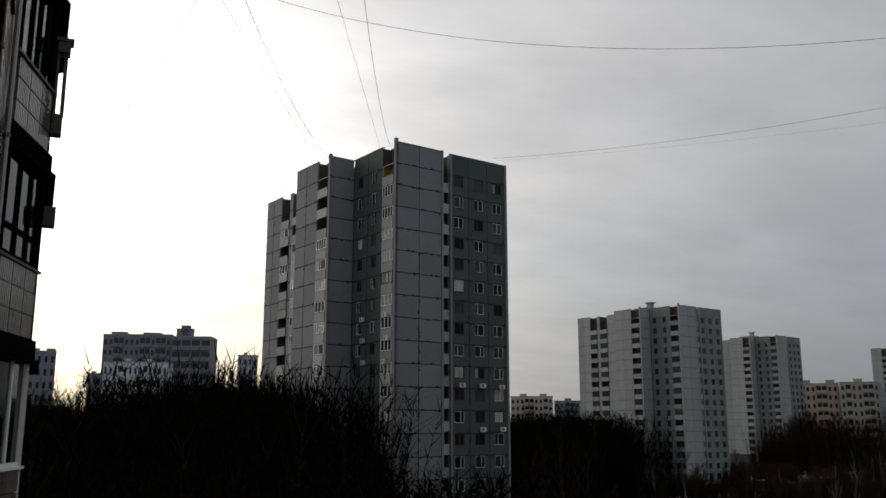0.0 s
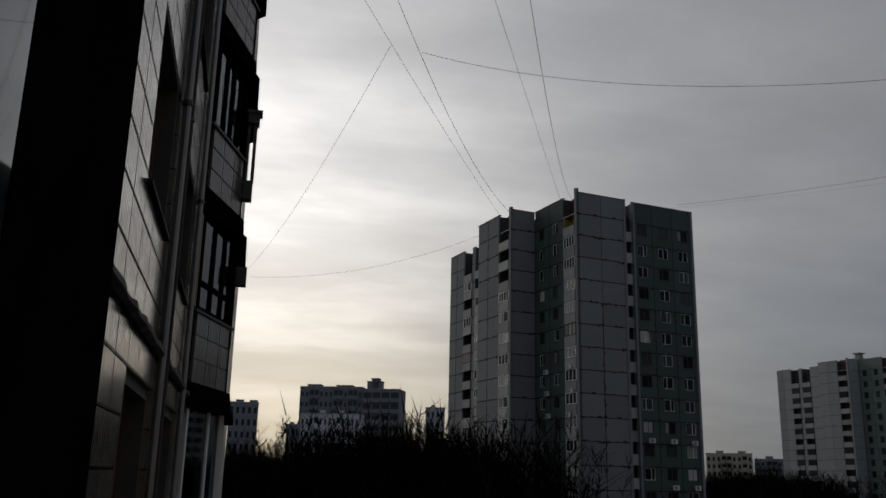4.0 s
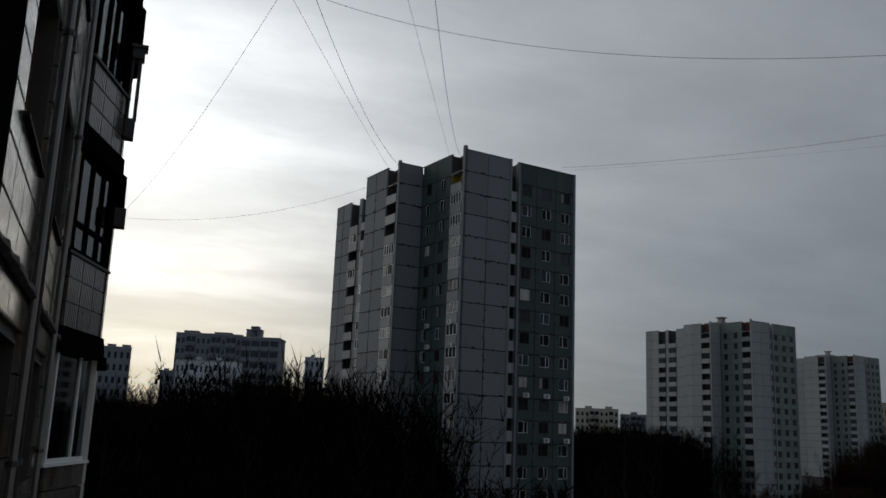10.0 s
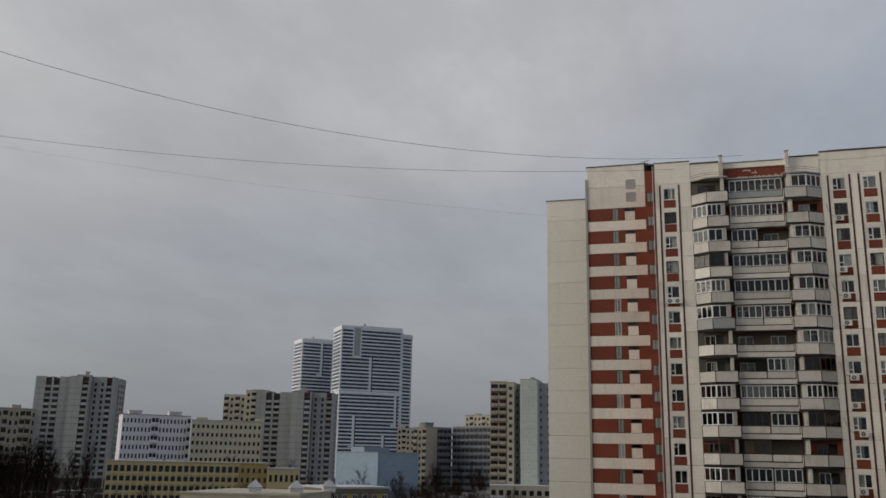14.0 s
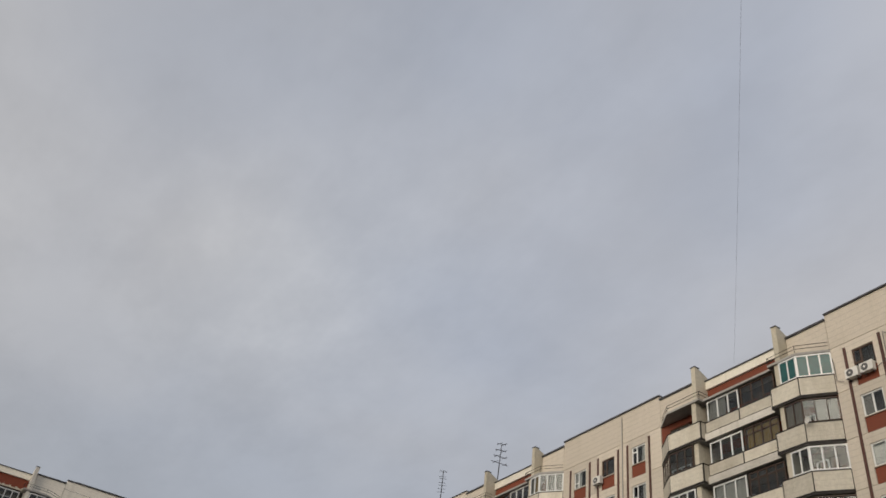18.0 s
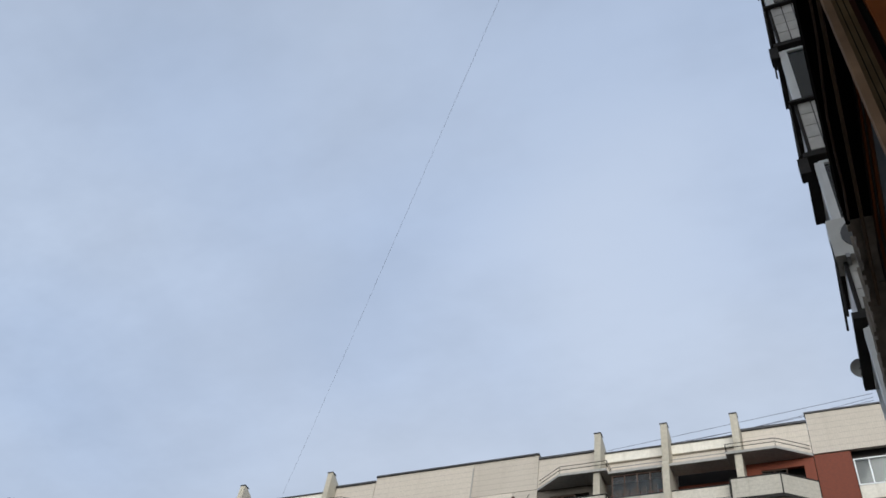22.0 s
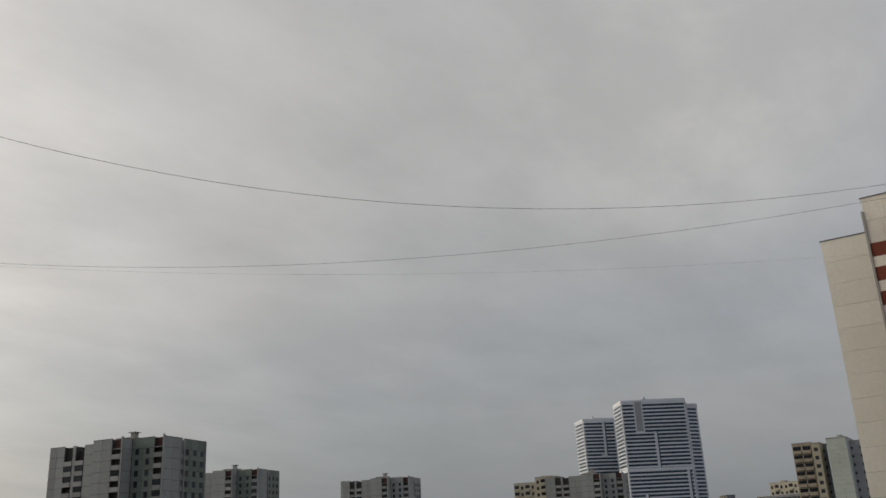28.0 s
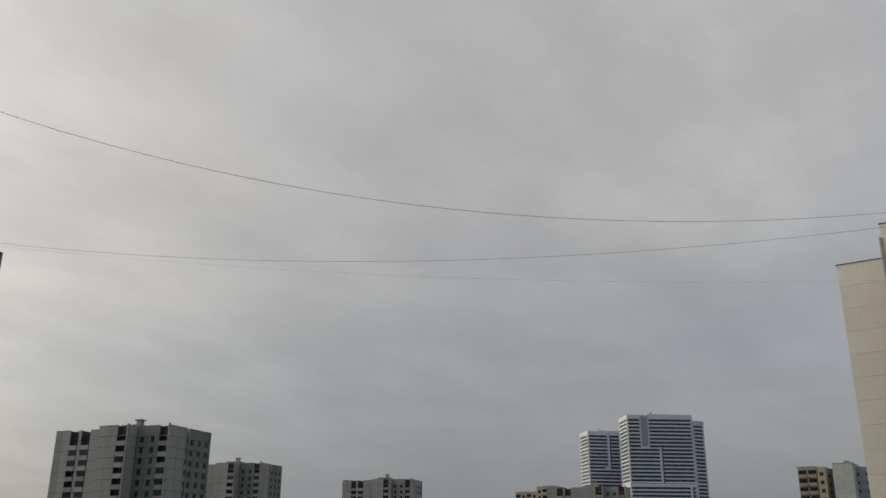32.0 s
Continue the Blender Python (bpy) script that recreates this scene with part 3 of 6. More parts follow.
# back walls of recesses, darkened in colour to stand for the shade inside
LOGB = mat("shaded_loggia_wall", (0.12, 0.105, 0.085), 0.85, 0.15, 4, 0.5, 0.3, 0.1)


def pick_kind():
    r = random.random()
    return "white" if r < 0.46 else "brown" if r < 0.70 else "grey" if r < 0.78 else "open"


def panel_section(f, x0, zf0, fh, n, mid_fin=False, windows=True, last=23.85, known=(), mir=13.5, fins=(3.15, 10.0), high=0.0):
    """One stair section: bay, recessed loggia between fins, bay, three columns of windows."""
    roof, f1, f2 = zf0 + 4.65, fins[0], fins[-1]
    bay1 = [(0.0, 0.0), (1.6, -1.05), (f1 + 0.75, -1.05), (f1 + 0.75, -0.15)]
    bay2 = [(f2 - 0.4, -0.15), (f2 - 0.4, -1.05), (mir - 1.6, -1.05), (mir, 0.0)]
    mid = fins[1] if mid_fin else (f1 + f2 + 0.35) / 2
    fm, lf = (BALC, -0.3) if f.dim else (FINC, -0.62)
    for u in fins:
        def fin():
            s = Shape()
            n0 = len(s.v)
            prof = [(-0.92, 0), (1.4, 0), (1.4, roof + 0.05), (0.4, roof + 0.06 + high), (-0.35, roof + 0.42 + high), (-0.75, roof + 0.5 + high), (-0.75, zf0 + 2.9), (-0.92, zf0 + 2.6)]
            s.v += [(x, y, z) for x in (0, 0.35) for y, z in prof]
            k = len(prof)
            s.f += [tuple(n0 + i for i in range(k)), tuple(n0 + k + i for i in reversed(range(k)))]
            s.f += [(n0 + (i + 1) % k, n0 + i, n0 + k + i, n0 + k + (i + 1) % k) for i in range(k)]
            return s
        f.put("fin_wall", cached(("fin", round(roof, 2), fm.name), fin, "fin_wall", fm), fm, x0 + u, 0, 0)
        f.put("fin_cap", boxed(-0.03, 0.38, -0.8, -0.34, roof + 0.495 + high, roof + 0.535 + high), TIN, x0 + u)
    for k in range(n):
        z = zf0 - fh * k
        plan = known[k] if k < len(known) else (pick_kind(), pick_kind(), pick_kind(), pick_kind())
        balcony(f, [(x0 + x, y) for x, y in bay1], z, fh, plan[0], (x0 + 0.02, x0 + f1 - 0.02), [(x0 + x, y) for x, y in bay1[:2]] + [(x0 + f1 - 0.02, -1.05)])
        balcony(f, [(x0 + x, y) for x, y in bay2], z, fh, plan[3], (x0 + f2 + 0.37, x0 + mir - 0.02), [(x0 + f2 + 0.37, -1.05)] + [(x0 + x, y) for x, y in bay2[2:]])
        cut = [f1 + 0.77, mid, f2 - 0.42] if random.random() < 0.7 or mid_fin or k < len(known) else [f1 + 0.77, f2 - 0.42]
        for a, b, kd in zip(cut, cut[1:], plan[1:3]):
            balcony(f, [(x0 + a + 0.01, lf), (x0 + b - 0.01, lf)], z, fh, kd, None, [(x0 + a + 0.12, lf + 0.1), (x0 + b - 0.06, lf + 0.1)], True)
        # backs alternate red with dark tones that hold the recess shade
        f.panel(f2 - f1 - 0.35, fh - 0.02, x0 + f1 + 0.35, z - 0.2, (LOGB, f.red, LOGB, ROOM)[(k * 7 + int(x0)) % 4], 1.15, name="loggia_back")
        if k < 9:
            for u in (f1 + 1.05, mid + 0.7):
                f.window(x0 + u, z + 0.75, 1.5, 1.4, (0.5,), v=1.11, curtain=False, white=random.random() < 0.6)
    # attic over the bays and the loggia
    for u0, u1, m, z0 in ((0, f1 - 0.03, f.cream, zf0 + 2.78), (f2 + 0.38, mir, f.cream, zf0 + 2.78)):
        f.panel(u1 - u0, roof - z0, x0 + u0, z0, m, 0.0)
    f.panel(f2 - f1 - 0.37, 1.15, x0 + f1 + 0.36, zf0 + 2.75, f.cream if mid_fin else f.red, 0.25, name="attic_band")
    if not f.dim:
        f.put("loggia_roof", boxed(f1 + 0.77, f2 - 0.42, lf - 0.08, 0.25, zf0 + 2.6, zf0 + 2.74), CONC, x0)
    if mid_fin:
        f.put("roof_rail", Shape().tube((f1 + 0.75, -0.3, zf0 + 3.02), (f2 - 0.4, -0.3, zf0 + 3.02), 0.018, 0.018, 4).tube((f1 + 0.75, -0.3, zf0 + 3.24), (f2 - 0.4, -0.3, zf0 + 3.24), 0.018, 0.018, 4).tube((mid - 0.1, -0.3, zf0 + 2.7), (mid - 0.1, -0.3, zf0 + 3.24), 0.018, 0.018, 4), METAL, x0)
    f.put("attic_ledge", boxed(f1 + 0.36, f2 - 0.01, 0.12, 0.5, zf0 + 3.92, roof - 0.15), CREAM_PLAIN, x0)
    for bay in (bay1, bay2):
        cap = Shape().prism([(x, y) for x, y in bay] + [(bay[-1][0], 0.3), (bay[0][0], 0.3)], zf0 + 2.6, zf0 + 2.74)
        c = f.put("bay_roof", cap, CONC, x0)
        rail = Shape()
        for (a, b) in zip(bay, bay[1:]):
            for h in (0.28, 0.5):
                rail.tube((a[0], a[1] + 0.06, zf0 + 2.74 + h), (b[0], b[1] + 0.06, zf0 + 2.74 + h), 0.018, 0.018, 4)
            rail.tube((b[0], b[1] + 0.06, zf0 + 2.7), (b[0], b[1] + 0.06, zf0 + 3.24), 0.018, 0.018, 4)
        f.put("bay_rail", rail, IRON, x0)
    if windows:
        for a, b in ((14.2, 16.35), (17.25, 19.35), (20.3, 22.42)):
            window_column(f, x0 + a, x0 + b, zf0, fh, n)
        for a, b in ((mir, 14.11), (16.44, 17.16), (19.44, 19.83), (19.83, 20.21), (22.51, last)):
            for k in range(n):
                f.panel(b - a, fh, x0 + a, zf0 - fh * k - 0.1, f.cream, 0.0)
        top = zf0 - 0.1 + fh
        for a, b in ((mir, 19.83), (19.83, last)):
            f.panel(b - a, roof + 0.34 - top, x0 + a, top, f.cream, 0.0)
        f.put("downpipe", Shape().tube((19.83, -0.05, 0), (19.83, -0.05, roof), 0.035, 0.035, 6), CREAM_PLAIN if f.dim else CONC, x0)
    end = last if windows else mir
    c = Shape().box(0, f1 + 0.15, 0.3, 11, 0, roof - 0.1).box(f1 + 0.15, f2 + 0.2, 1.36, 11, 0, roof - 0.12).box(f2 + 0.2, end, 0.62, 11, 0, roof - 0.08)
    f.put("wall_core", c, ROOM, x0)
    low = zf0 - fh * (n - 1) - 0.2
    f.put("lower_wall", Shape().box(0, f1 - 0.05, 0.0, 0.3, 0, low).box(f1 + 0.4, f2 - 0.05, 1.1, 1.36, 0, low).box(f2 + 0.4, end, 0.0, 0.3, 0, low), f.cream, x0)
    cop = Shape().box(0, f1 - 0.03, -0.09, 0.4, roof, roof + 0.12).box(f1 + 0.35, f2, 0.05, 0.5, roof - 0.15, roof - 0.08)
    cop.box(f2 + 0.38, mir, -0.09, 0.4, roof + 0.0, roof + 0.12)
    if windows:
        cop.box(mir, end, -0.09, 0.4, roof + 0.34, roof + 0.44).box(mir + 1.0, end - 2, 0.1, 0.5, roof + 0.44, roof + 0.54)
    f.put("roof_edge", cop, TIN, x0)


# ---- ground ----
def ground_mat():
    m = bpy.data.materials.new("winter_ground")
    m.use_nodes = True
    nt = m.node_tree
    N, L = nt.nodes.new, nt.links.new
    p = nt.nodes["Principled BSDF"]
    tc = N("ShaderNodeTexCoord")

    def tex(scale, detail, lo, hi):
        n, r = N("ShaderNodeTexNoise"), N("ShaderNodeMapRange")
        n.inputs["Scale"].default_value, n.inputs["Detail"].default_value = scale, detail
        L(tc.outputs["Object"], n.inputs["Vector"])
        r.inputs[1].default_value, r.inputs[2].default_value = lo, hi
        L(n.outputs[0], r.inputs[0])
        return n.outputs[0], r.outputs[0]

    def mix(fac, a, b):
        n = N("ShaderNodeMix")
        n.data_type = "RGBA"
        L(fac, n.inputs[0])
        for s, v in ((n.inputs[6], a), (n.inputs[7], b)):
            if isinstance(v, tuple):
                s.default_value = (*v, 1)
            else:
                L(v, s)
        return n.outputs[2]

    raw, soil = tex(0.8, 6, 0.35, 0.65)
    _, snow = tex(0.09, 7, 0.58, 0.61)
    _, dirt = tex(0.5, 4, 0.4, 0.75)
    c = mix(soil, (0.012, 0.010, 0.009), (0.032, 0.027, 0.022))
    s = mix(dirt, (0.62, 0.64, 0.68), (0.36, 0.35, 0.34))
    L(mix(snow, c, s), p.inputs["Base Color"])
    p.inputs["Roughness"].default_value = 0.9
    p.inputs["Specular IOR Level"].default_value = 0.1
    b = N("ShaderNodeBump")
    b.inputs["Distance"].default_value = 0.15
    L(raw, b.inputs["Height"]), L(b.outputs[0], p.inputs["Normal"])
    return m


GROUND = ground_mat()
g = Shape()
edges = [-2600, -1200, -600, -420] + [-300 + 25 * i for i in range(19)] + [300, 700, 2600]
rows_y = [-900, -300, -120] + [-60 + 20 * i for i in range(20)] + [420, 560, 800, 1300, 2600]
for yy in rows_y:
    for xx in edges:
        inside = -400 < xx < 250 and 12 < yy < 500
        g.v.append((xx, yy, 0.35 * noise.noise((xx * 0.02, yy * 0.02, 0)) - 0.2 if inside else 0))
W = len(edges)
g.f = [(j * W + i, j * W + i + 1, (j + 1) * W + i + 1, (j + 1) * W + i) for j in range(len(rows_y) - 1) for i in range(W - 1)]
tagged(part("ground", g, GROUND, smooth=True), "dark winter ground with patches of old snow", "ground", kind="structure")

# ---- the courtyard block opposite: long panel house ----
DA, DB = 95.0, 39.1
AZ, AFH, AN = 42.97, 2.69, 13
house = thing("apartment_building", (0.38, 94.23, 0), 1.2, "long cream-tiled panel apartment house with red panels and balconies", "building")
house.scale = (0.96, 1, 1)
fa = Face(house, 0, 0, 0)
fa.cream, fa.red, fa.strip, fa.balc, fa.dim = CREAM_A, RED_A, STRIP_A, BALC, True
A0 = -2.15
AROOF = AZ + 4.65
panel_section(fa, A0, AZ, AFH, AN)
panel_section(fa, A0 + 23.85, AZ, AFH, AN, windows=False)
fa.put("paint_marks", Shape().box(0.0, 0.9, 0, 0.02, 0.0, 0.09).box(0.75, 0.84, 0, 0.02, -0.12, 0.0).box(0.95, 1.5, 0, 0.02, -0.3, -0.22).box(1.3, 1.38, 0, 0.02, -0.22, -0.02).box(0.3, 0.38, 0, 0.02, 0.09, 0.17), BALC, A0 + 5.6, 0.225, AZ + 3.55)
peel, wob = Shape(), random.Random(12)
for i in range(30):
    peel.box(3.52 + i * 0.216, 3.52 + (i + 1) * 0.216, 0.232, 0.25, AZ + 2.75, AZ + 2.86 + max(0.0, wob.uniform(-0.06, 0.16)))
fa.put("peeled_edge", peel, FINC, A0)
window_column(fa, -5.5, -3.45, AZ, AFH, AN)
for a, b in ((-6.05, -5.59), (-3.36, A0)):
    for k in range(AN):
        fa.panel(b - a, AFH, a, AZ - AFH * k - 0.1, CREAM_A, 0)
fa.panel(A0 + 6.05, AROOF + 0.32 - (AZ - 0.1 + AFH), -6.05, AZ - 0.1 + AFH, CREAM_A, 0)
fa.put("wall_core", boxed(-6.0, A0, 0.62, 11, 0, AROOF - 0.05), ROOM)
fa.put("roof_edge", boxed(-6.1, A0, -0.06, 0.4, AROOF + 0.32, AROOF + 0.40), TIN)
fa.put("downpipe", Shape().tube((-6.25, -0.06, 0), (-6.25, -0.06, AROOF), 0.06, 0.06, 6), CONC)
fa.put("side_wall", boxed(-6.05, -5.9, 0.25, 6.4, 0, AROOF - 0.3), RED_A)

fa.put("lower_wall", boxed(-6.05, A0, 0.0, 0.3, 0, AZ - AFH * (AN - 1) - 0.2), CREAM_A)
# stair end, set back, with red and cream bands
END_V = 6.5
RZ = AROOF + 2.6
for k in range(AN + 1):
    z = AZ + 0.55 - AFH * k
    if z < 0.3:
        continue
    fa.panel(7.2, 1.18, -14.4, z - AFH + 1.5, CREAM_PLAIN, END_V - 0.04, name="cream_band")
    for a, b in ((-14.4, -11.45), (-10.7, -9.95), (-8.75, -7.2)):
        fa.panel(b - a, 1.5, a, z, RED_A, END_V, name="red_panel")
    fa.panel(1.2, 1.06, -9.95, z, CREAM_PLAIN, END_V - 0.02, name="cream_panel")
    fa.window(-9.9, z + 1.08, 1.1, 0.4, (), v=END_V + 0.03, white=False, curtain=False)
    fa.window(-11.45, z + 0.02, 0.74, 1.46, (0.45,), v=END_V + 0.02, white=random.random() < 0.4, curtain=False, dark=FROST)
    fa.panel(1.05, 1.45, -7.15, z, RED_A, 0.72, name="red_panel")
    fa.window(-7.0, z + 0.3, 0.8, 1.1, (0.5,), v=0.66, white=False, curtain=False, dark=FROST)
fa.put("recess_wall", boxed(-7.18, -6.07, 0.78, 1.0, 0, AROOF - 0.2), RED_A)
fa.put("recess_side", boxed(-7.2, -7.0, 1.0, END_V, 0, AROOF - 0.2), RED_A)
fa.put("wall_core", boxed(-14.35, -6.0, END_V + 0.35, 13, 0, RZ - 0.2), ROOM)
fa.put("corner_pilaster", boxed(-14.65, -14.41, END_V - 0.15, END_V + 0.3, 0, RZ - 1.5), CONC)
t0 = AZ + 0.55 + 1.5
fa.panel(7.2, (RZ - t0) / 2, -14.4, t0, CREAM_PLAIN, END_V)
fa.panel(7.2, (RZ - t0) / 2, -14.4, t0 + (RZ - t0) / 2, CREAM_PLAIN, END_V)
for zz in (t0 + 0.75, t0 + 2.3):
    fa.put("attic_hatch", Shape().box(0, 1.1, -0.05, 0.1, 0, 0.07).box(0, 1.1, -0.05, 0.1, 1.03, 1.1).box(0, 0.07, -0.05, 0.1, 0.07, 1.03).box(1.03, 1.1, -0.05, 0.1, 0.07, 1.03).box(0.07, 1.03, -0.02, 0.1, 0.07, 1.03), CONC, -9.75, END_V, zz)
fa.put("roof_edge", boxed(-14.5, -7.0, END_V - 0.08, END_V + 0.5, RZ, RZ + 0.08), TIN)
fa.put("roof_edge", boxed(-7.2, -6.1, 0.3, 7, AROOF + 0.3, AROOF + 0.45), TIN)
# blind end block further back
EV = 15.0
BLIND = mat("blind_cream_panel", (0.86, 0.825, 0.73), 0.75, 0.05, 3, 0.2, 0.15, 0.1, streak=0.12, tile=(0, 0.34, 0.016), joint=0.12, vary=0.02, stain_col=(0.5, 0.46, 0.36))
EZ = 48.9
for k in range(18):
    z = EZ - 2.7 * (k + 1)
    fa.panel(6.2, 2.7 if z > 0 else 2.7 + z, -20.9, max(z, 0), BLIND, EV)
    if z < 0:
        break
fa.put("wall_core", boxed(-20.8, -14.8, EV + 0.22, EV + 10, 0, EZ - 0.05), CORE)
fa.put("roof_edge", boxed(-21.0, -14.7, EV - 0.08, EV + 0.5, EZ, EZ + 0.08), TIN)

# the inner corner: red strip of stair windows, wing with balconies, blind wall
cx = A0 + 23.85 + 13.5
CW = 4.85
for k in range(AN):
    z = AZ - AFH * k
    fa.panel(CW, 1.2, cx + 0.02, z - 0.55, CREAM_PLAIN, 0.02, name="cream_band")
    for a, b in ((0.02, 1.7), (3.1, CW)):
        fa.panel(b - a, AFH - 1.2, cx + a, z + 0.65, RED_A, 0.06, name="red_panel")
    fa.window(cx + 1.7, z + 0.68, 1.4, AFH - 1.26, (0.5,), v=0.1, curtain=random.random() < 0.5)
fa.put("wall_core", boxed(cx, cx + CW, 0.5, 11, 0, AROOF - 0.1), ROOM)
fa.panel(CW, 1.9, cx, AZ + 2.75, CREAM_PLAIN, 0.0)
WX, WV = cx + CW, 10.2
WINGC = mat("wing_render", (0.74, 0.695, 0.60), 0.75, 0.1, 3, 0.2, 0.25, 0.1, streak=0.25, vary=0.04, stain_col=(0.46, 0.42, 0.33))
wing = Face(house, WX, 0.0, -90)
wing.balc, wing.dim = BALC, True
for k in range(AN):
    z = AZ - AFH * k
    balcony(wing, [(3.3, -0.05), (3.9, -0.6), (6.4, -0.6), (8.7, -0.6), (9.2, -0.05)], z, AFH, random.choice(("white", "white", "brown", "white", "grey")), None)
    wing.panel(3.2, 1.2, 0.0, z - 0.55, CREAM_PLAIN, 0.0, name="cream_band")
    wing.panel(1.2, AFH - 1.2, 0.0, z + 0.65, RED_A, 0.05, name="red_panel")
    wing.window(1.2, z + 0.68, 1.0, AFH - 1.26, (0.5,), v=0.08, curtain=False)
    wing.panel(1.0, AFH - 1.2, 2.2, z + 0.65, RED_A, 0.05, name="red_panel")
    wing.panel(WV - 3.2, AFH, 3.2, z - 0.1, CREAM, 0.2)
    fa.panel(4.1, AFH, WX + 0.05, z - 0.1, WINGC, -WV)
wing.panel(3.2, 1.9, 0, AZ + 2.72, CREAM_PLAIN, 0)
wing.panel(WV - 3.2, 2.5, 3.2, AZ + 2.6, CREAM, 0.1)
fa.panel(4.1, 2.6, WX + 0.05, AZ - 0.1 + AFH, WINGC, -WV)
fa.put("wall_core", boxed(WX + 0.25, WX + 4.1, 0.25 - WV, 11, 0, AROOF + 0.35), CORE)
fa.put("roof_edge", boxed(WX, WX + 4.2, -WV - 0.06, 0.4 - WV, AROOF + 0.52, AROOF + 0.6), TIN)

# ---- the near wing of the yard, at right angles ----
BZ, BFH, BN = 41.65, 2.8, 9
near = thing("apartment_building", (DB, -0.75, 0), -90, "tall cream-tiled panel apartment wing with red breast panels and glazed balconies", "building")
fb = Face(near, 0, 0, 0)
# glazing of the upper floors: bay, loggia, loggia, bay
KNOWN = ((("white", "brown", "white", "white"), ("open", "white", "brown", "brown")),
         (("open", "white", "brown", "teal"), ("brown", "white", "brown", "brown"), ("white", "grey", "brown", "white")),
         (("open", "brown", "open", "open"), ("white", "brown", "white", "brown"), ("open", "brown", "open", "white")))
for k, (s, wide, ends, bay, fins) in enumerate(((-63.38, True, 23.58, 13.35, (3.75, 10.3)), (-39.8, True, 23.83, 13.35, (3.65, 10.2)), (-15.97, False, 0, 14.37, (3.45, 7.1, 10.75)))):
    panel_section(fb, s, BZ, BFH, BN, mid_fin=not wide, windows=wide, last=ends, known=KNOWN[k], mir=bay, fins=fins, high=0.16)
# its far end: one bay and three windows
for k in range(BN):
    z = BZ - BFH * k
    balcony(fb, [(-76.53, -0.1), (-76.11, -0.9), (-74.16, -0.9), (-72.47, 0.0)], z, BFH, pick_kind(), (-76.44, -72.56))
for a, b in ((-71.46, -69.68), (-68.92, -67.15), (-66.39, -64.61)):
    window_column(fb, a, b, BZ, BFH, BN)
BROOF = BZ + 4.65
for a, b in ((-72.43, -71.53), (-69.61, -69.00), (-67.07, -66.46), (-64.54, -63.38)):
    for k in range(BN):
        fb.panel(b - a, BFH, a, BZ - BFH * k - 0.1, CREAM, 0)
for a, b in ((-76.53, -72.43), (-72.43, -66.90), (-66.90, -63.38)):
    fb.panel(b - a, BROOF + (0.3 if a > -73 else 0.0) - (BZ - 0.1 + BFH), a, BZ - 0.1 + BFH, CREAM, 0)
fb.put("wall_core", boxed(-76.44, -63.38, 0.62, 11, 0, BROOF - 0.06), ROOM)
fb.put("lower_wall", boxed(-76.53, -63.38, 0.0, 0.4, 0, BZ - BFH * (BN - 1) - 0.2), CREAM)
fb.put("end_wall", boxed(-76.61, -76.44, 0.3, 11, 0, BROOF), FINC)
fb.put("fin_wall", boxed(-76.95, -76.61, -0.6, 1.5, 0, BROOF + 0.6), FINC)
fb.put("roof_edge", Shape().box(-76.53, -72.43, -0.06, 0.4, BROOF, BROOF + 0.07).box(-72.43, -63.38, -0.06, 0.4, BROOF + 0.3, BROOF + 0.38), TIN)
# its near end, running into our own house
for k in range(BN):
    z = BZ - BFH * k
    fb.panel(1.7, BFH - 0.02, -1.6, z - 0.1, REDP, 0.05, name="red_panel")
    fb.window(0.12, z + 0.7, 1.7, 1.5, (0.4,), v=0.08, curtain=True)
    fb.panel(1.8, 0.75, 0.1, z - 0.1, CREAM_PLAIN, 0.02)
fb.panel(5.0, BROOF + 0.55 - (BZ - 0.1 + BFH), -1.6, BZ - 0.1 + BFH, CREAM, 0)
fb.put("wall_core", boxed(-1.64, 12, 0.5, 11, 0, BROOF - 0.06), ROOM)
fb.put("roof_edge", boxed(-1.64, 3.4, -0.06, 0.4, BROOF + 0.55, BROOF + 0.63), TIN)


# ---- the point towers ----
FARWIN = mat("far_window", (0.03, 0.034, 0.04), 0.2, 0.3, 2, 1, 0.3, 0, vary=0.6, spec=0.25)
FARDARK = mat("dark_window", (0.018, 0.018, 0.02), 0.5, 0.3, 2, 1, 0.3, 0, vary=0.6, spec=0.05)
WGLASS = mat("blue_ribbon_glass", (0.05, 0.08, 0.125), 0.3, 0.4, 0.5, 0.1, 0.4, 0, tile=(2.8, 0, 0.9), joint=0.8, spec=0.3)
TFH, TTOP, TN = 2.69, 50.0, 17


def loggia_column(f, u, w, zf0, n, detail=True):
    """A stack of loggias: solid fronts, some open and dark, some glazed in."""
    for k in range(n):
        z = zf0 - TFH * k
        me = cached(("tpar", w), lambda: boxed(0, w, -0.12, 0.0, -0.25, 0.95).second().box(-0.02, w + 0.02, -0.15, 0.04, 0.95, 1.0).box(-0.01, w + 0.01, -0.125, 0.0, -0.3, -0.25), "balcony", TLOGG, IRON)
        f.put("balcony", me, TLOGG, u, 0, z)
        r = random.random()
        if k == 0 or r > (0.84 if detail == "near" else 0.6):
            continue
        nb = random.choice((3, 3, 4, 2))
        fill(f, u, z + 1.0, w, 1.4, tuple(round((i + 1) / nb, 3) for i in range(nb - 1)), -0.08, r < (0.78 if detail == "near" else 0.4), detail)


GATHER = []


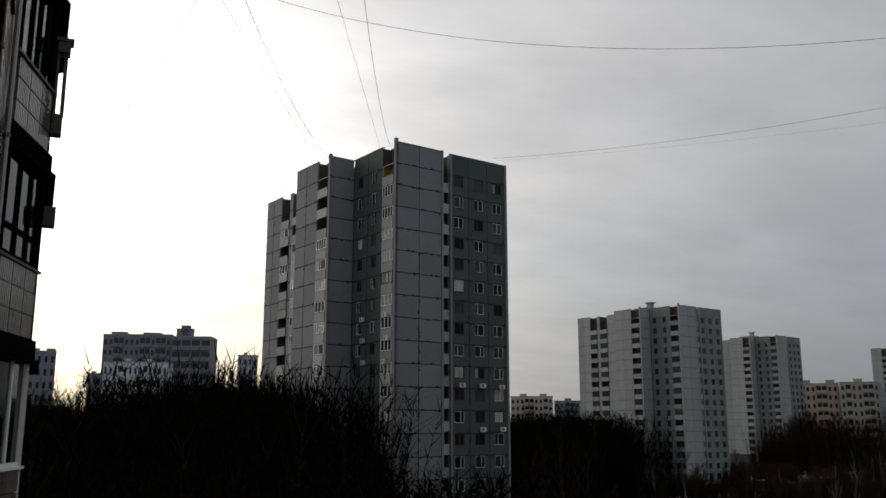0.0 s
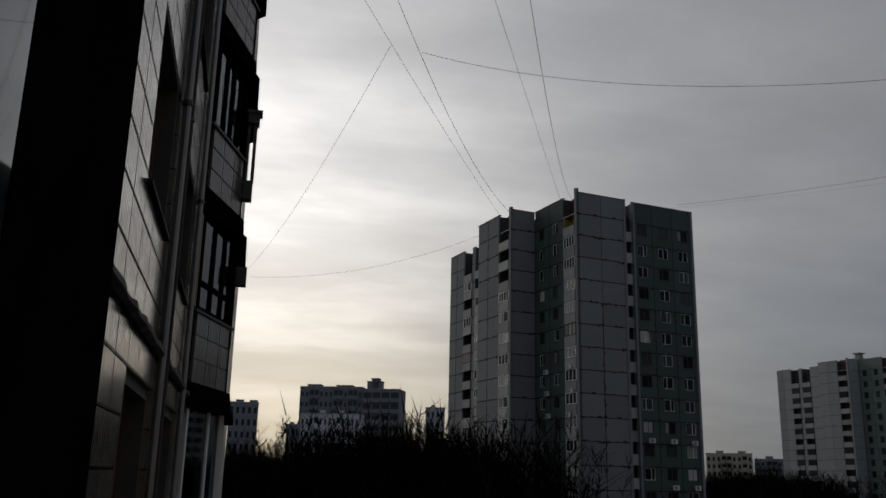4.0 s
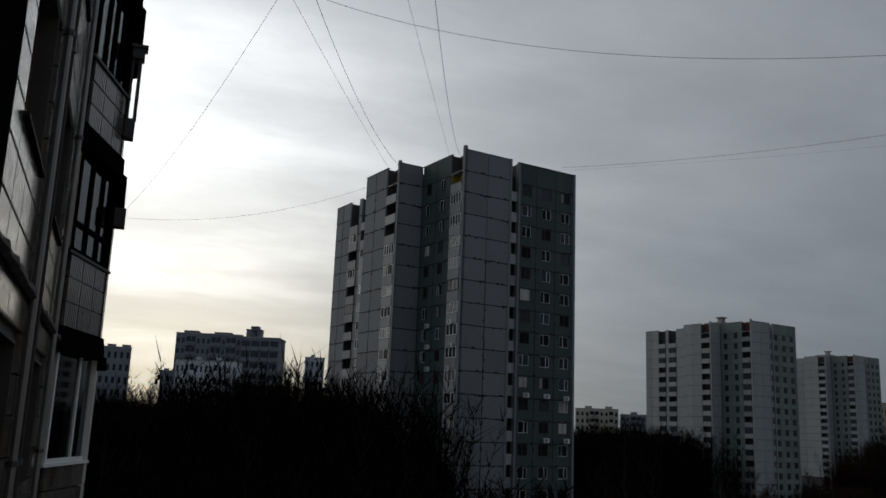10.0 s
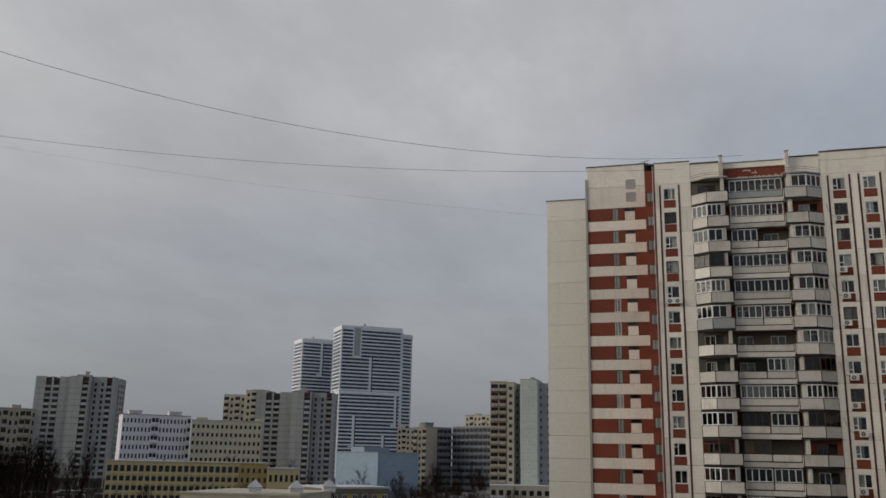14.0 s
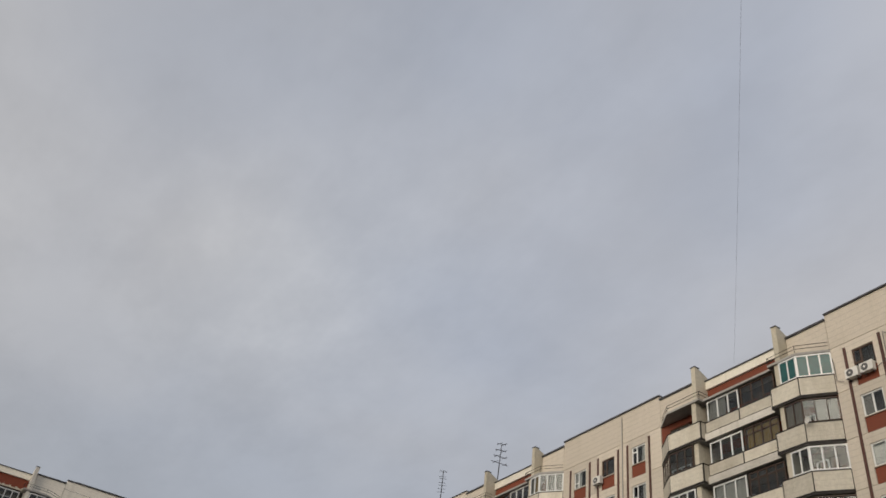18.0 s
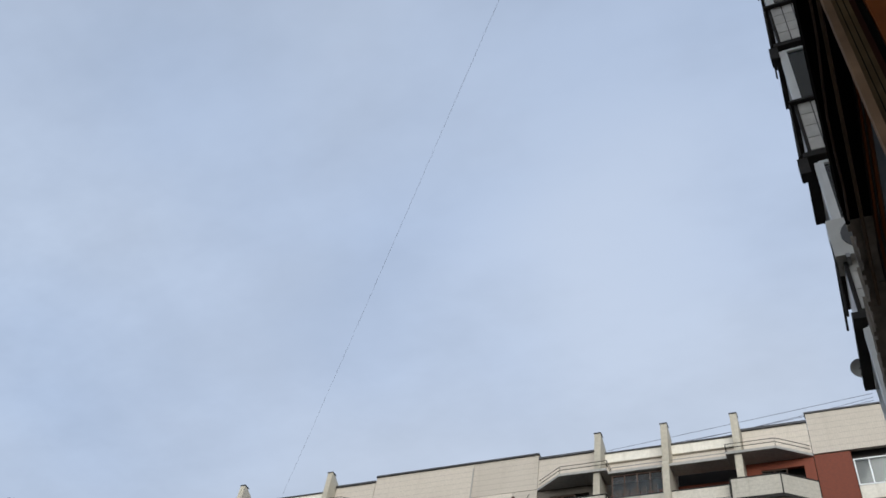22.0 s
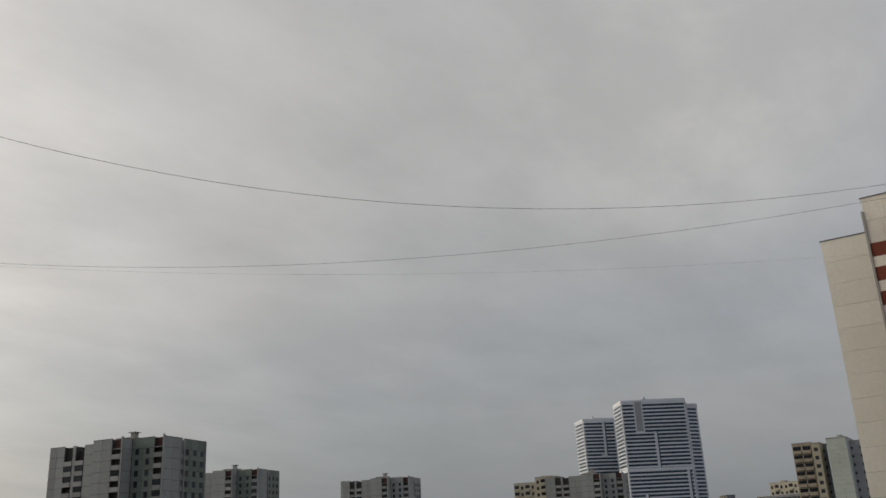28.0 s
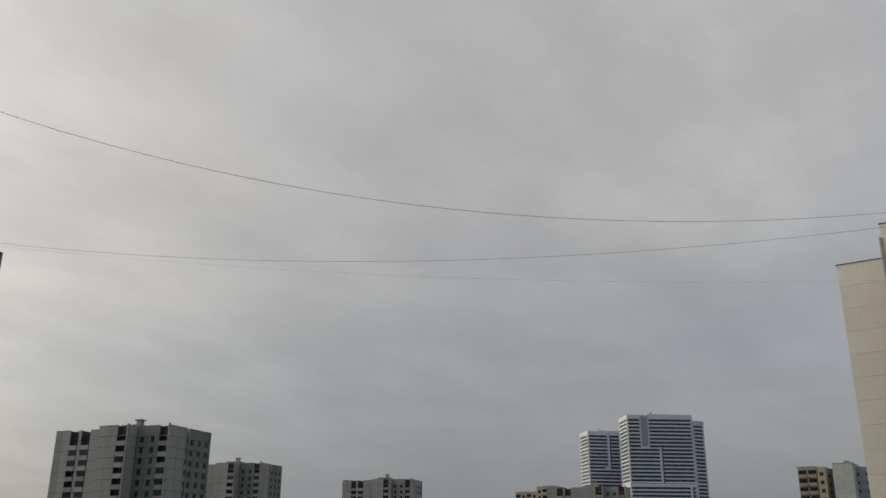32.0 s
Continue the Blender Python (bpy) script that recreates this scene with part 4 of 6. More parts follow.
def fill(f, u, z, w, h, bars, v, white, detail):
    """A window of a tower: frame with dark glass; plain glass where it is too far to tell."""
    if detail:
        o = add_window(f.b, 0, 0, 0, w, h, bars, white, False, (), dark=random.choice((FARWIN, FARDARK, FARDARK)), t=0.1 if w > 2 else 0.065)
        o.location, o.rotation_euler = f.at(u, v, z), (0, 0, radians(f.turn))
        if random.random() < (0.72 if w > 2 else 0.1):
            k = random.choice((0.36, 0.5, 0.9))
            part("curtain", cached(("tcurt", w, h, k), lambda: boxed(0.08, w * k, 0.018, 0.026, 0.08, h - 0.08), "curtain", LACE), LACE, o)
    elif detail is None:
        # seen from so far off that its windows are joined
        GATHER.append((f, u, v, z, w, h))
    else:
        f.put("window", cached(("fwin", w, h), lambda: boxed(0.04, w - 0.04, 0, 0.1, 0, h), "window", FARWIN), FARWIN, u, v, z)


def seam_shape(seed, length, upright):
    """A smeared tar seam with drips: uneven ribbon, a little proud of the wall."""
    r, s = random.Random(seed), Shape()
    n = max(4, int(length / 0.22))
    lo, hi = [], []
    for i in range(n + 1):
        lo.append(-0.045 - 0.03 * r.random() - (r.uniform(0.05, 0.2) if r.random() < 0.1 else 0))
        hi.append(0.045 + 0.03 * r.random() + (r.uniform(0.05, 0.22) if r.random() < 0.12 else 0))
    for i in range(n + 1):
        t = length * i / n
        for q, y in ((lo[i], -0.006), (hi[i], -0.006), (lo[i], 0.05), (hi[i], 0.05)):
            s.v.append((q, y, t) if upright else (t, y, q))
    for i in range(n):
        b = 4 * i
        s.f += [(b, b + 4, b + 5, b + 1), (b, b + 2, b + 6, b + 4), (b + 1, b + 5, b + 7, b + 3)]
    return s


def tower(at, turn, label, detail=True, plain=False):
    """A sixteen-storey point tower: stepped grey panels, green flanks, loggia shafts."""
    tw = thing("apartment_tower", at, turn, label, "building", "point towers")
    zf0 = TTOP - 4.9
    # same panels; the near tower's are darkened for its backlit side
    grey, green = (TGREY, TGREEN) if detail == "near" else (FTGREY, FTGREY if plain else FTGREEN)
    front = Face(tw, 0, 0, 0)
    left = Face(tw, 0, 0, -90)
    bump = Face(tw, -3.5, 0, -90)
    back = Face(tw, 0.9, 0, -90)

    def with_hole(w, u, ww):
        """A panel round its window opening."""
        z0, z1 = 1.23, 2.63
        return Shape().box(0.035, u, 0, 0.2, 0.04, TFH - 0.035).box(u + ww, w - 0.035, 0, 0.2, 0.04, TFH - 0.035).box(u, u + ww, 0, 0.2, 0.04, z0).box(u - 0.05, u + ww + 0.05, -0.06, 0.1, z0 - 0.04, z0)

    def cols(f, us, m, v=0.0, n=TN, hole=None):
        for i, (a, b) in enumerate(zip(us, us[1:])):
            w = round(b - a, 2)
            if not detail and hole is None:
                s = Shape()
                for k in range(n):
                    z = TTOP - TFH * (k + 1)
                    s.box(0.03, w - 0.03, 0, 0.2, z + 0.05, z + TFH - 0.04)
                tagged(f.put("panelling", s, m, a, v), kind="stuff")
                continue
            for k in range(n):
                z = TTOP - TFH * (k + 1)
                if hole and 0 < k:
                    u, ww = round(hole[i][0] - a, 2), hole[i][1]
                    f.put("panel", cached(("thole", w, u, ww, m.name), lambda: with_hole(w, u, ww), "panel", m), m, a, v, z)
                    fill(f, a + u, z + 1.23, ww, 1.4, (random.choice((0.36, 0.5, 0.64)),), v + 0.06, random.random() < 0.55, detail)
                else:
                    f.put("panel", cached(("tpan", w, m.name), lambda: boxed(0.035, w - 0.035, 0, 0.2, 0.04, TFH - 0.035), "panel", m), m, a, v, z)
            if detail == "near":
                for k in range(1, n):
                    sd = (k * 7 + i * 3 + int(a * 5)) % 9
                    f.put("seam", cached(("seam", w, sd), lambda: seam_shape(sd, w, False), "seam", TAR), TAR, a, v, TTOP - TFH * k)
                if i:
                    k0 = 5 if f is front else 0
                    f.put("seam", seam_shape(77 + i, TTOP - TFH * k0 - 6, True), TAR, a, v, 6)

    # front: blank grey double panel, loggia shaft, green window wall
    cols(front, (0, 3.45, 6.9), grey)
    cols(front, (8.35, 11.3, 14.4, 17.45), green, 0.3, hole=((9.0, 1.5), (12.2, 1.5), (15.3, 1.5)))
    front.put("pilaster", boxed(6.75, 7.05, -0.12, 0.6, 0, TTOP + 0.1), grey)
    front.put("pilaster", boxed(8.15, 8.42, -0.12, 0.6, 0, TTOP - 0.2), grey)
    front.put("pilaster", boxed(17.3, 17.62, 0.1, 0.7, 0, TTOP + 0.05), grey)
    for k in range(TN - 1):
        z = zf0 - TFH * k
        front.put("balcony", cached("tshaft", lambda: boxed(7.06, 8.14, 0.25, 0.37, -0.3, 0.95), "balcony", TLOGG), TLOGG, 0, 0, z)
    # left flank: balconies by the corner, then the green wall with windows
    cols(left, (-9.9, -6.45, -3.05), green, hole=((-8.9, 1.2), (-5.6, 1.2)))
    loggia_column(left, -2.95, 2.4, zf0, TN - 1, detail)
    left.put("pilaster", boxed(-0.4, 0.0, -0.1, 0.3, 0, TTOP + 0.5), grey)
    # stepped block
    step = Face(tw, -3.5, 10.0, 0)
    cols(step, (0, 3.5), grey)
    cols(bump, (-19.4, -16.5, -13.4), grey)
    loggia_column(bump, -13.2, 2.6, zf0, TN - 1, detail)
    bump.put("pilaster", boxed(-10.45, -10.0, -0.1, 0.25, 0, TTOP + 0.35), grey)
    cols(back, (-38.0, -35.6, -33.0), grey)
    loggia_column(back, -32.9, 2.6, zf0, TN - 1, detail)
    cols(back, (-30.2, -29.2), grey)
    loggia_column(back, -29.1, 2.7, zf0, TN - 1, detail)
    cols(back, (-26.3, -23.0, -19.5), grey)
    # body, roof and attic
    body = Shape().box(1.3, 6.9, 0.22, 19.4, 0, TTOP - 0.15).box(6.9, 8.3, 1.3, 37.9, 0, TTOP - 1.6).box(8.3, 17.4, 0.52, 37.9, 0, TTOP - 0.2)
    body.box(0.21, 1.3, 3.05, 10.2, 0, TTOP - 0.12).box(-3.28, 1.3, 13.4, 19.4, 0, TTOP - 0.14).box(-2.2, 1.3, 10.22, 13.4, 0, TTOP - 1.4).box(1.12, 6.9, 19.4, 26.3, 0, TTOP - 0.16).box(2.6, 6.9, 26.3, 29.2, 0, TTOP - 1.2).box(1.12, 6.9, 29.2, 30.1, 0, TTOP - 0.16).box(2.2, 6.9, 30.1, 33, 0, TTOP - 0.16).box(1.12, 6.9, 33, 37.9, 0, TTOP - 0.16)
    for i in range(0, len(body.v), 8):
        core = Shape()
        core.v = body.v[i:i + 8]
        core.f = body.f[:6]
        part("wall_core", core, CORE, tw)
    for n_, b_ in enumerate(((-0.05, 7.1, -0.06, 0.25), (8.3, 17.55, 0.24, 0.55), (-0.06, 0.3, 3.0, 10), (-3.56, -3.2, 13.2, 19.5), (0.84, 1.2, 33, 38), (-3.5, 0, 9.94, 10.3))):
        part("roof_edge", boxed(*b_, TTOP, TTOP + 0.06), TIN, tw)
    part("attic_niche", boxed(1.1, 1.29, 0.5, 2.9, TTOP - 2.5, TTOP - 0.1), STRIP, tw)
    part("attic_niche", boxed(-2.4, -2.21, 10.5, 13.2, TTOP - 2.5, TTOP - 0.1), STRIP, tw)
    for y0, x0 in ((0.55, -0.05), (10.5, -3.55)):
        part("loggia_roof", boxed(x0, x0 + 1.3, y0 - 0.1, y0 + 2.5, TTOP - 2.66, TTOP - 2.55), TLOGG, tw)
    part("machine_room", Shape().box(5, 10, 14, 20, TTOP - 0.2, TTOP + 1.4).box(6.6, 8, 15, 16.4, TTOP + 1.4, TTOP + 2.7).box(6.2, 8.4, 14.6, 16.8, TTOP + 2.7, TTOP + 2.95), CONC, tw)
    # windows of one face joined, on the farthest towers
    for face in {id(q[0]): q[0] for q in GATHER}.values():
        s = Shape()
        for f, u, v, z, w, h in GATHER:
            if f is face:
                s.box(u + 0.04, u + w - 0.04, v, v + 0.1, z, z + h)
        tagged(face.put("glazing", s, FARWIN), kind="stuff")
    GATHER.clear()
    return tw


YELLOW = mat("yellow_paint", (0.42, 0.30, 0.04), 0.6, 0.15, 5, 0.5, 0.3, 0.1)
TT = 103.9
near_tower = tower((-97.35, 33.95, 0), TT, "sixteen-storey grey and green panel tower with weathered seams", "near")
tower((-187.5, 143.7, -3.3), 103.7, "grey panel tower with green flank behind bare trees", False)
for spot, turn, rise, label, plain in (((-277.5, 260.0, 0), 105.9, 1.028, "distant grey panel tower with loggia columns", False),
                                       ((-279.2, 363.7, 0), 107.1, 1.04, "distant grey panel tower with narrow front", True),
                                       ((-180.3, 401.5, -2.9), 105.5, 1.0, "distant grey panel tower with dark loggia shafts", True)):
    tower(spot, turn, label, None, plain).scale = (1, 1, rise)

# ---- our own house ----
own = thing("apartment_building", (0, -0.70, 0), 182.3, "white-tiled panel apartment house seen along its facade", "building")
# white tile with a dark base: the backlit wall's shade is in the colour
OTILE = mat("ribbed_tile_shaded", (0.145, 0.135, 0.122), 0.17, 0.2, 10, 0.8, 0.6, 0.02, streak=0.8, stain_col=(0.07, 0.05, 0.035), vary=0.2, spec=0.8)
# near-black base without gloss, for frames, slabs, pier and boards
BLACKW = mat("near_black_frame", (0.006, 0.0055, 0.005), 0.9, 0.3, 7, 1, 0.3, 0.1, spec=0.0)
RUST = mat("rusty_pipe", (0.035, 0.024, 0.02), 0.8, 0.4, 9, 2, 0.5, 0.3)
PTILE = mat("parapet_tile", (0.56, 0.54, 0.50), 0.4, 0.12, 9, 0.8, 0.4, 0.15, streak=0.4, stain_col=(0.22, 0.19, 0.15), vary=0.12)
fo = Face(own, 0, 0, 0)                 # the stretch west of our window
fe = Face(own, 0.02, 0.5, -1.75)        # the stretch east of it, half a metre back
# beyond the balcony stack the house is unseen, lengthened to block sky over the yard
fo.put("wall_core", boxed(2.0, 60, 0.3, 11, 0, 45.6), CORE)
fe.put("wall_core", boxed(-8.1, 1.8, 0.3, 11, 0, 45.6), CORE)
rng = random.Random(5)
WEST_FH = 2.88
holes = [(6.2, 7.75), (9.4, 10.9)]
sills = [15.2, 18.0, 20.82]
ROW = 0.34


def in_hole(u, z):
    return any(a - 0.02 < u < b + 0.02 for a, b in holes) and any(s < z < s + 1.4 for s in sills)


def ribbed_tile(w, h, ribs):
    """One facade tile with shallow upright ribs."""
    s = Shape().box(0.008, w - 0.008, 0.0, 0.04, 0.008, h - 0.008)
    step = (w - 0.03) / ribs
    for i in range(ribs):
        x = 0.015 + i * step
        s.box(x, x + step * 0.66, -0.007, 0.0, 0.016, h - 0.016)
    return s


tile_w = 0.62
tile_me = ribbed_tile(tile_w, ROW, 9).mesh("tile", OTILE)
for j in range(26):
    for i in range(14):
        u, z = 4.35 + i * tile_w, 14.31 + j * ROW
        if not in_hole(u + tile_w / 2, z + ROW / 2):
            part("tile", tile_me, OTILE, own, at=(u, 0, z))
# the last box faces that unseen, added length
fo.put("facade_sheet", Shape().box(3.0, 13.2, 0.05, 0.3, 0, 14.31).box(3.0, 13.2, 0.05, 0.3, 23.15, 45.6).box(13.2, 60, 0.0, 0.3, 0, 45.6), CREAM)
bed = Shape().box(3.0, 6.2, 0.042, 0.3, 14.31, 23.15).box(7.75, 9.4, 0.042, 0.3, 14.31, 23.15).box(10.9, 13.2, 0.042, 0.3, 14.31, 23.15)
for a, b in holes:
    for z0, z1 in zip([14.31] + [s + 1.4 for s in sills], sills + [23.15]):
        bed.box(a, b, 0.042, 0.3, z0, z1)
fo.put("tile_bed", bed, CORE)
fe.put("facade_sheet", boxed(-8.12, 1.8, 0.0, 0.3, 0, 45.6), CREAM)
for s in sills:
    for a, b in holes:
        w = round(b - a, 2)
        fo.put("reveal", Shape().box(0, 0.03, 0.0, 0.24, 0, 1.4).box(w - 0.03, w, 0.0, 0.24, 0, 1.4).box(0.03, w - 0.03, 0.0, 0.24, 1.37, 1.4), CORE, a, 0, s)
        fo.window(a + 0.03, s, round(w - 0.06, 2), 1.37, (0.4,), v=0.15, white=False, curtain=False, dark=DIMP)
        fo.put("window_sill", boxed(-0.06, w + 0.06, -0.05, 0.14, -0.035, -0.005), IRON, a, 0, s)
# tar-caulked ledge across the wall and pipes down it
caulk, wob = [], random.Random(3)
for i in range(42):
    caulk.append((4.4 + i * 0.2, 0.05 + wob.uniform(-0.014, 0.016)))
rough = Shape()
for i, (u, r) in enumerate(caulk):
    rough.v += [(u, -0.03 + r * math.cos(q), 17.02 + r * math.sin(q)) for q in (0.4, 1.4, 2.5, 3.5, 4.5, 5.6)]
    if i:
        rough.f += [(6 * i - 6 + q, 6 * i - 6 + (q + 1) % 6, 6 * i + (q + 1) % 6, 6 * i + q) for q in range(6)]
fo.put("ledge_pipe", rough, RUST)
for u, m in ((8.15, METAL), (8.55, RUST), (11.4, METAL)):
    fo.put("downpipe", Shape().tube((u, -0.06, 8), (u, -0.06, 45), 0.035, 0.035, 8), m)
    for z in (15.6, 19.4):
        fo.put("pipe_clip", Shape().tube((u, -0.06, z), (u, -0.06, z + 0.05), 0.05, 0.05, 8), TIN)


def west_stack():
    """A stack of shallow bay balconies on our facade, seen along the wall: slanting tiled sides, glazed above."""
    p0, p1, p2, p3 = (12.9, 0.0), (14.54, -0.50), (17.5, -0.50), (18.2, 0.0)
    L = round(math.dist(p0, p1), 3)
    ang = math.degrees(math.atan2(p1[1] - p0[1], p1[0] - p0[0]))
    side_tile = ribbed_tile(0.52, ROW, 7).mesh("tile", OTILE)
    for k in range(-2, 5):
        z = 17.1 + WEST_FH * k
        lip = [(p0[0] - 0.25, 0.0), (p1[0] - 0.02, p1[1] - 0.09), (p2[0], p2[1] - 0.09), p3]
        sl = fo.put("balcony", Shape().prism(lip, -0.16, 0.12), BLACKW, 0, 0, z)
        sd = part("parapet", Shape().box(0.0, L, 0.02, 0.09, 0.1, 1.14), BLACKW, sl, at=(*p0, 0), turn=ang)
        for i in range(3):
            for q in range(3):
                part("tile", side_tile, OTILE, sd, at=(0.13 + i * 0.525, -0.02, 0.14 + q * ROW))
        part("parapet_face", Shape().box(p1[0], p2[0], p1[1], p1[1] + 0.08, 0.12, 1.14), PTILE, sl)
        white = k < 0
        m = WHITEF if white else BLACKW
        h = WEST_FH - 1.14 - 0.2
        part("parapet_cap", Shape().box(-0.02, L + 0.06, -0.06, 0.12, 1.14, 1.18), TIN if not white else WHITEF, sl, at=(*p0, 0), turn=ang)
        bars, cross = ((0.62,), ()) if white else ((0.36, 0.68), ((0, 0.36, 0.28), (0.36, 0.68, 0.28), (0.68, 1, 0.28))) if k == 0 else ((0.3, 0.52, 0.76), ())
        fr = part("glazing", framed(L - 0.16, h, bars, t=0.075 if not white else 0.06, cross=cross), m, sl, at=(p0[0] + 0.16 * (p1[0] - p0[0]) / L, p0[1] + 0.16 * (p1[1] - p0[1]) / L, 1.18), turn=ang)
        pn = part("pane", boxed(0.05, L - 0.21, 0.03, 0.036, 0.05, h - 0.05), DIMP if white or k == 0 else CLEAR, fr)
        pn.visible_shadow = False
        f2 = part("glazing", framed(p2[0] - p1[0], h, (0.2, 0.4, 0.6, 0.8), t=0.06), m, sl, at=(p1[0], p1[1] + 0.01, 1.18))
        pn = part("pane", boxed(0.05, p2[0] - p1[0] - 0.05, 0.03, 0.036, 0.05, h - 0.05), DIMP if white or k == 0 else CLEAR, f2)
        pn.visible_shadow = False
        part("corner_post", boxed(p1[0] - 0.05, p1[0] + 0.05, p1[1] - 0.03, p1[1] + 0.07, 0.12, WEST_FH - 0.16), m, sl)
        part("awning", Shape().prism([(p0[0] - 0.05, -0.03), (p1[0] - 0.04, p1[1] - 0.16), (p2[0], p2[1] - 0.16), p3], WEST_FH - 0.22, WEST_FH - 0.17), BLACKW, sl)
        part("back_wall", boxed(p0[0] + 0.3, p3[0], 0.0, 0.02, 0.12, WEST_FH - 0.2), LOGB, sl)
        if k == 0:
            part("side_board", boxed(0.0, 0.15, 0.0, 0.03, 1.2, 2.55), BALC_TAN, sl, "weathered ochre plywood board", at=(p0[0] - 0.16, -0.03, 0))
        if k == 1:
            rack = part("drying_rack", Shape().box(p1[0] - 0.05, p1[0] + 0.2, -0.72, -0.50, 1.87, 2.05).box(p1[0] - 0.08, p1[0] + 0.2, -0.76, -0.5, 2.05, 2.1), TIN, sl, "dark boxed rack hung outside the balcony")
            part("post", boxed(p1[0], p1[0] + 0.05, -0.69, -0.63, 0.8, 1.87), TIN, rack)
            part("post", boxed(p1[0], p1[0] + 0.05, -0.57, -0.53, 0.8, 1.87), TIN, rack)
            part("foot_box", boxed(p1[0] - 0.05, p1[0] + 0.2, -0.68, -0.5, 0.5, 0.82), TIN, rack)
        if k in (0, 2):
            part("gutter_end", boxed(p1[0] - 0.05, p1[0] + 0.2, -0.70, -0.5, 1.9, 2.2), TIN, sl)


def east_stack(u0):
    """A stack of small tiled balconies east of our window, seen from below; the side nearest the window is at u0."""
    for k in range(0, 10):
        z = 17.06 + 2.8 * k
        a, b = u0 - 1.0, u0
        jut = (-0.55, -0.55, -0.53, -0.54, -0.49, -0.42, -0.40, -0.40, -0.40, -0.40)[k] + 0.01 * rng.uniform(-1, 1)
        sl = fe.put("balcony", Shape().box(a - 0.06, b + 0.06, jut - 0.12, 0.0, -0.04, 0.05).box(a, b + 0.02, jut - 0.05, 0.0, 0.05, 0.12), IRON, 0, 0, z)
        side = b - 0.08
        part("parapet", Shape().box(side + 0.01, b - 0.01, jut + 0.01, 0.12, 0.12, 1.22), CORE, sl)
        cols, deep = 4, (0.12 - jut) / 4
        for i in range(cols):
            for q in range(4):
                part("tile", cached(("stile", round(deep, 3)), lambda: boxed(0.0, 0.09, 0.008, deep - 0.008, 0.008, 0.262), "tile", PTILE), PTILE, sl, at=(b - 0.08, jut + i * deep, 0.14 + q * 0.27))
        part("parapet_face", boxed(a, b, jut - 0.02, jut + 0.05, 0.13, 1.21), PTILE, sl)
        h = 2.8 - 1.36
        part("rail_post", Shape().box(side - 0.01, b + 0.012, jut - 0.045, jut - 0.005, 0.1, 1.22), IRON, sl)
        part("corner_post", Shape().box(side - 0.01, b + 0.012, jut - 0.03, jut + 0.02, 1.22, 2.66), WHITEF, sl)
        part("rail_bar", Shape().tube((b + 0.02, jut - 0.15, 0.05), (b + 0.02, jut - 0.10, 1.2), 0.014, 0.014, 6).tube((a, jut - 0.12, 0.8), (b + 0.02, jut - 0.12, 0.8), 0.014, 0.014, 6), IRON, sl)
        w = round(0.1 - jut, 2)
        fr = part("glazing", framed(w, h, (), t=0.055), WHITEF, sl, at=(b, jut + 0.02, 1.26), turn=90)
        part("pane", boxed(0.05, w - 0.05, 0.03, 0.036, 0.05, h - 0.05), SIDEP, fr)
        f2 = part("glazing", framed(0.96, h, (0.5,), t=0.05), WHITEF, sl, at=(a + 0.02, jut, 1.26))
        part("pane", boxed(0.05, 0.9, 0.03, 0.036, 0.05, h - 0.05), SIDEP, f2)
        part("sill", Shape().box(a - 0.1, b + 0.06, jut - 0.09, jut + 0.06, 1.21, 1.26).box(side - 0.02, b + 0.07, jut - 0.1, 0.1, 1.215, 1.255), IRON, sl)
        if k in (4, 3):
            part("gutter_end", Shape().prism([(b - 0.1, jut - 0.2), (b + 0.05, jut - 0.2), (b + 0.05, jut - 0.08), (b - 0.1, jut - 0.08)], -0.34, -0.04), IRON, sl)


SIDEP = glass("neighbour_pane", (0.35, 0.38, 0.39), 1.9)
west_stack()
east_stack(-7.1)

# our window: wooden balcony glazing that stands open
WOOD = mat("old_brown_wood", (0.075, 0.019, 0.005), 0.5, 0.5, 5, 1.2, 0.6, 0.3, streak=0.9, stain_col=(0.03, 0.012, 0.006))
WOODL = mat("weathered_beige_wood", (0.13, 0.078, 0.04), 0.7, 0.3, 7, 1.5, 0.45, 0.25, streak=0.5)
MIRP = glass("near_pane", (0.05, 0.055, 0.06), 2.1, 0.003)
glz = thing("balcony_window", (0, -0.3, 14.6), 0, "old wooden balcony glazing with its casement open", "window")
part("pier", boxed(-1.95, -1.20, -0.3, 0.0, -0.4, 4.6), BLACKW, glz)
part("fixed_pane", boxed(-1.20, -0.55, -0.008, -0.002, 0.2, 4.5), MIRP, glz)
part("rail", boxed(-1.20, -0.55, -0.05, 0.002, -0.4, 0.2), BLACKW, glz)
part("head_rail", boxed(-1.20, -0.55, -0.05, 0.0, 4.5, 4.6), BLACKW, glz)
part("room_wall", boxed(-1.9, -0.5, -0.70, -0.62, -0.4, 4.6), CORE, glz)
# east side of the frame: the upright jamb, and the head running away along the wall
HZ = 17.3
OLIVE = mat("bare_olive_wood", (0.10, 0.066, 0.032), 0.85, 0.5, 9, 2, 0.6, 0.5, streak=0.9, stain_col=(0.02, 0.012, 0.006), spec=0.05)
PINE = mat("bare_pine_bead", (0.23, 0.145, 0.085), 0.85, 0.35, 9, 2, 0.5, 0.4, streak=0.5, stain_col=(0.05, 0.03, 0.016), spec=0.05)
DEEP = mat("dark_red_stain", (0.03, 0.009, 0.005), 0.8, 0.4, 6, 2, 0.4, 0.2, spec=0.05)
ORANGE = mat("varnished_orange_wood", (0.20, 0.056, 0.011), 0.7, 0.4, 5, 1.2, 0.6, 0.3, streak=0.8, stain_col=(0.04, 0.010, 0.003), spec=0.08)
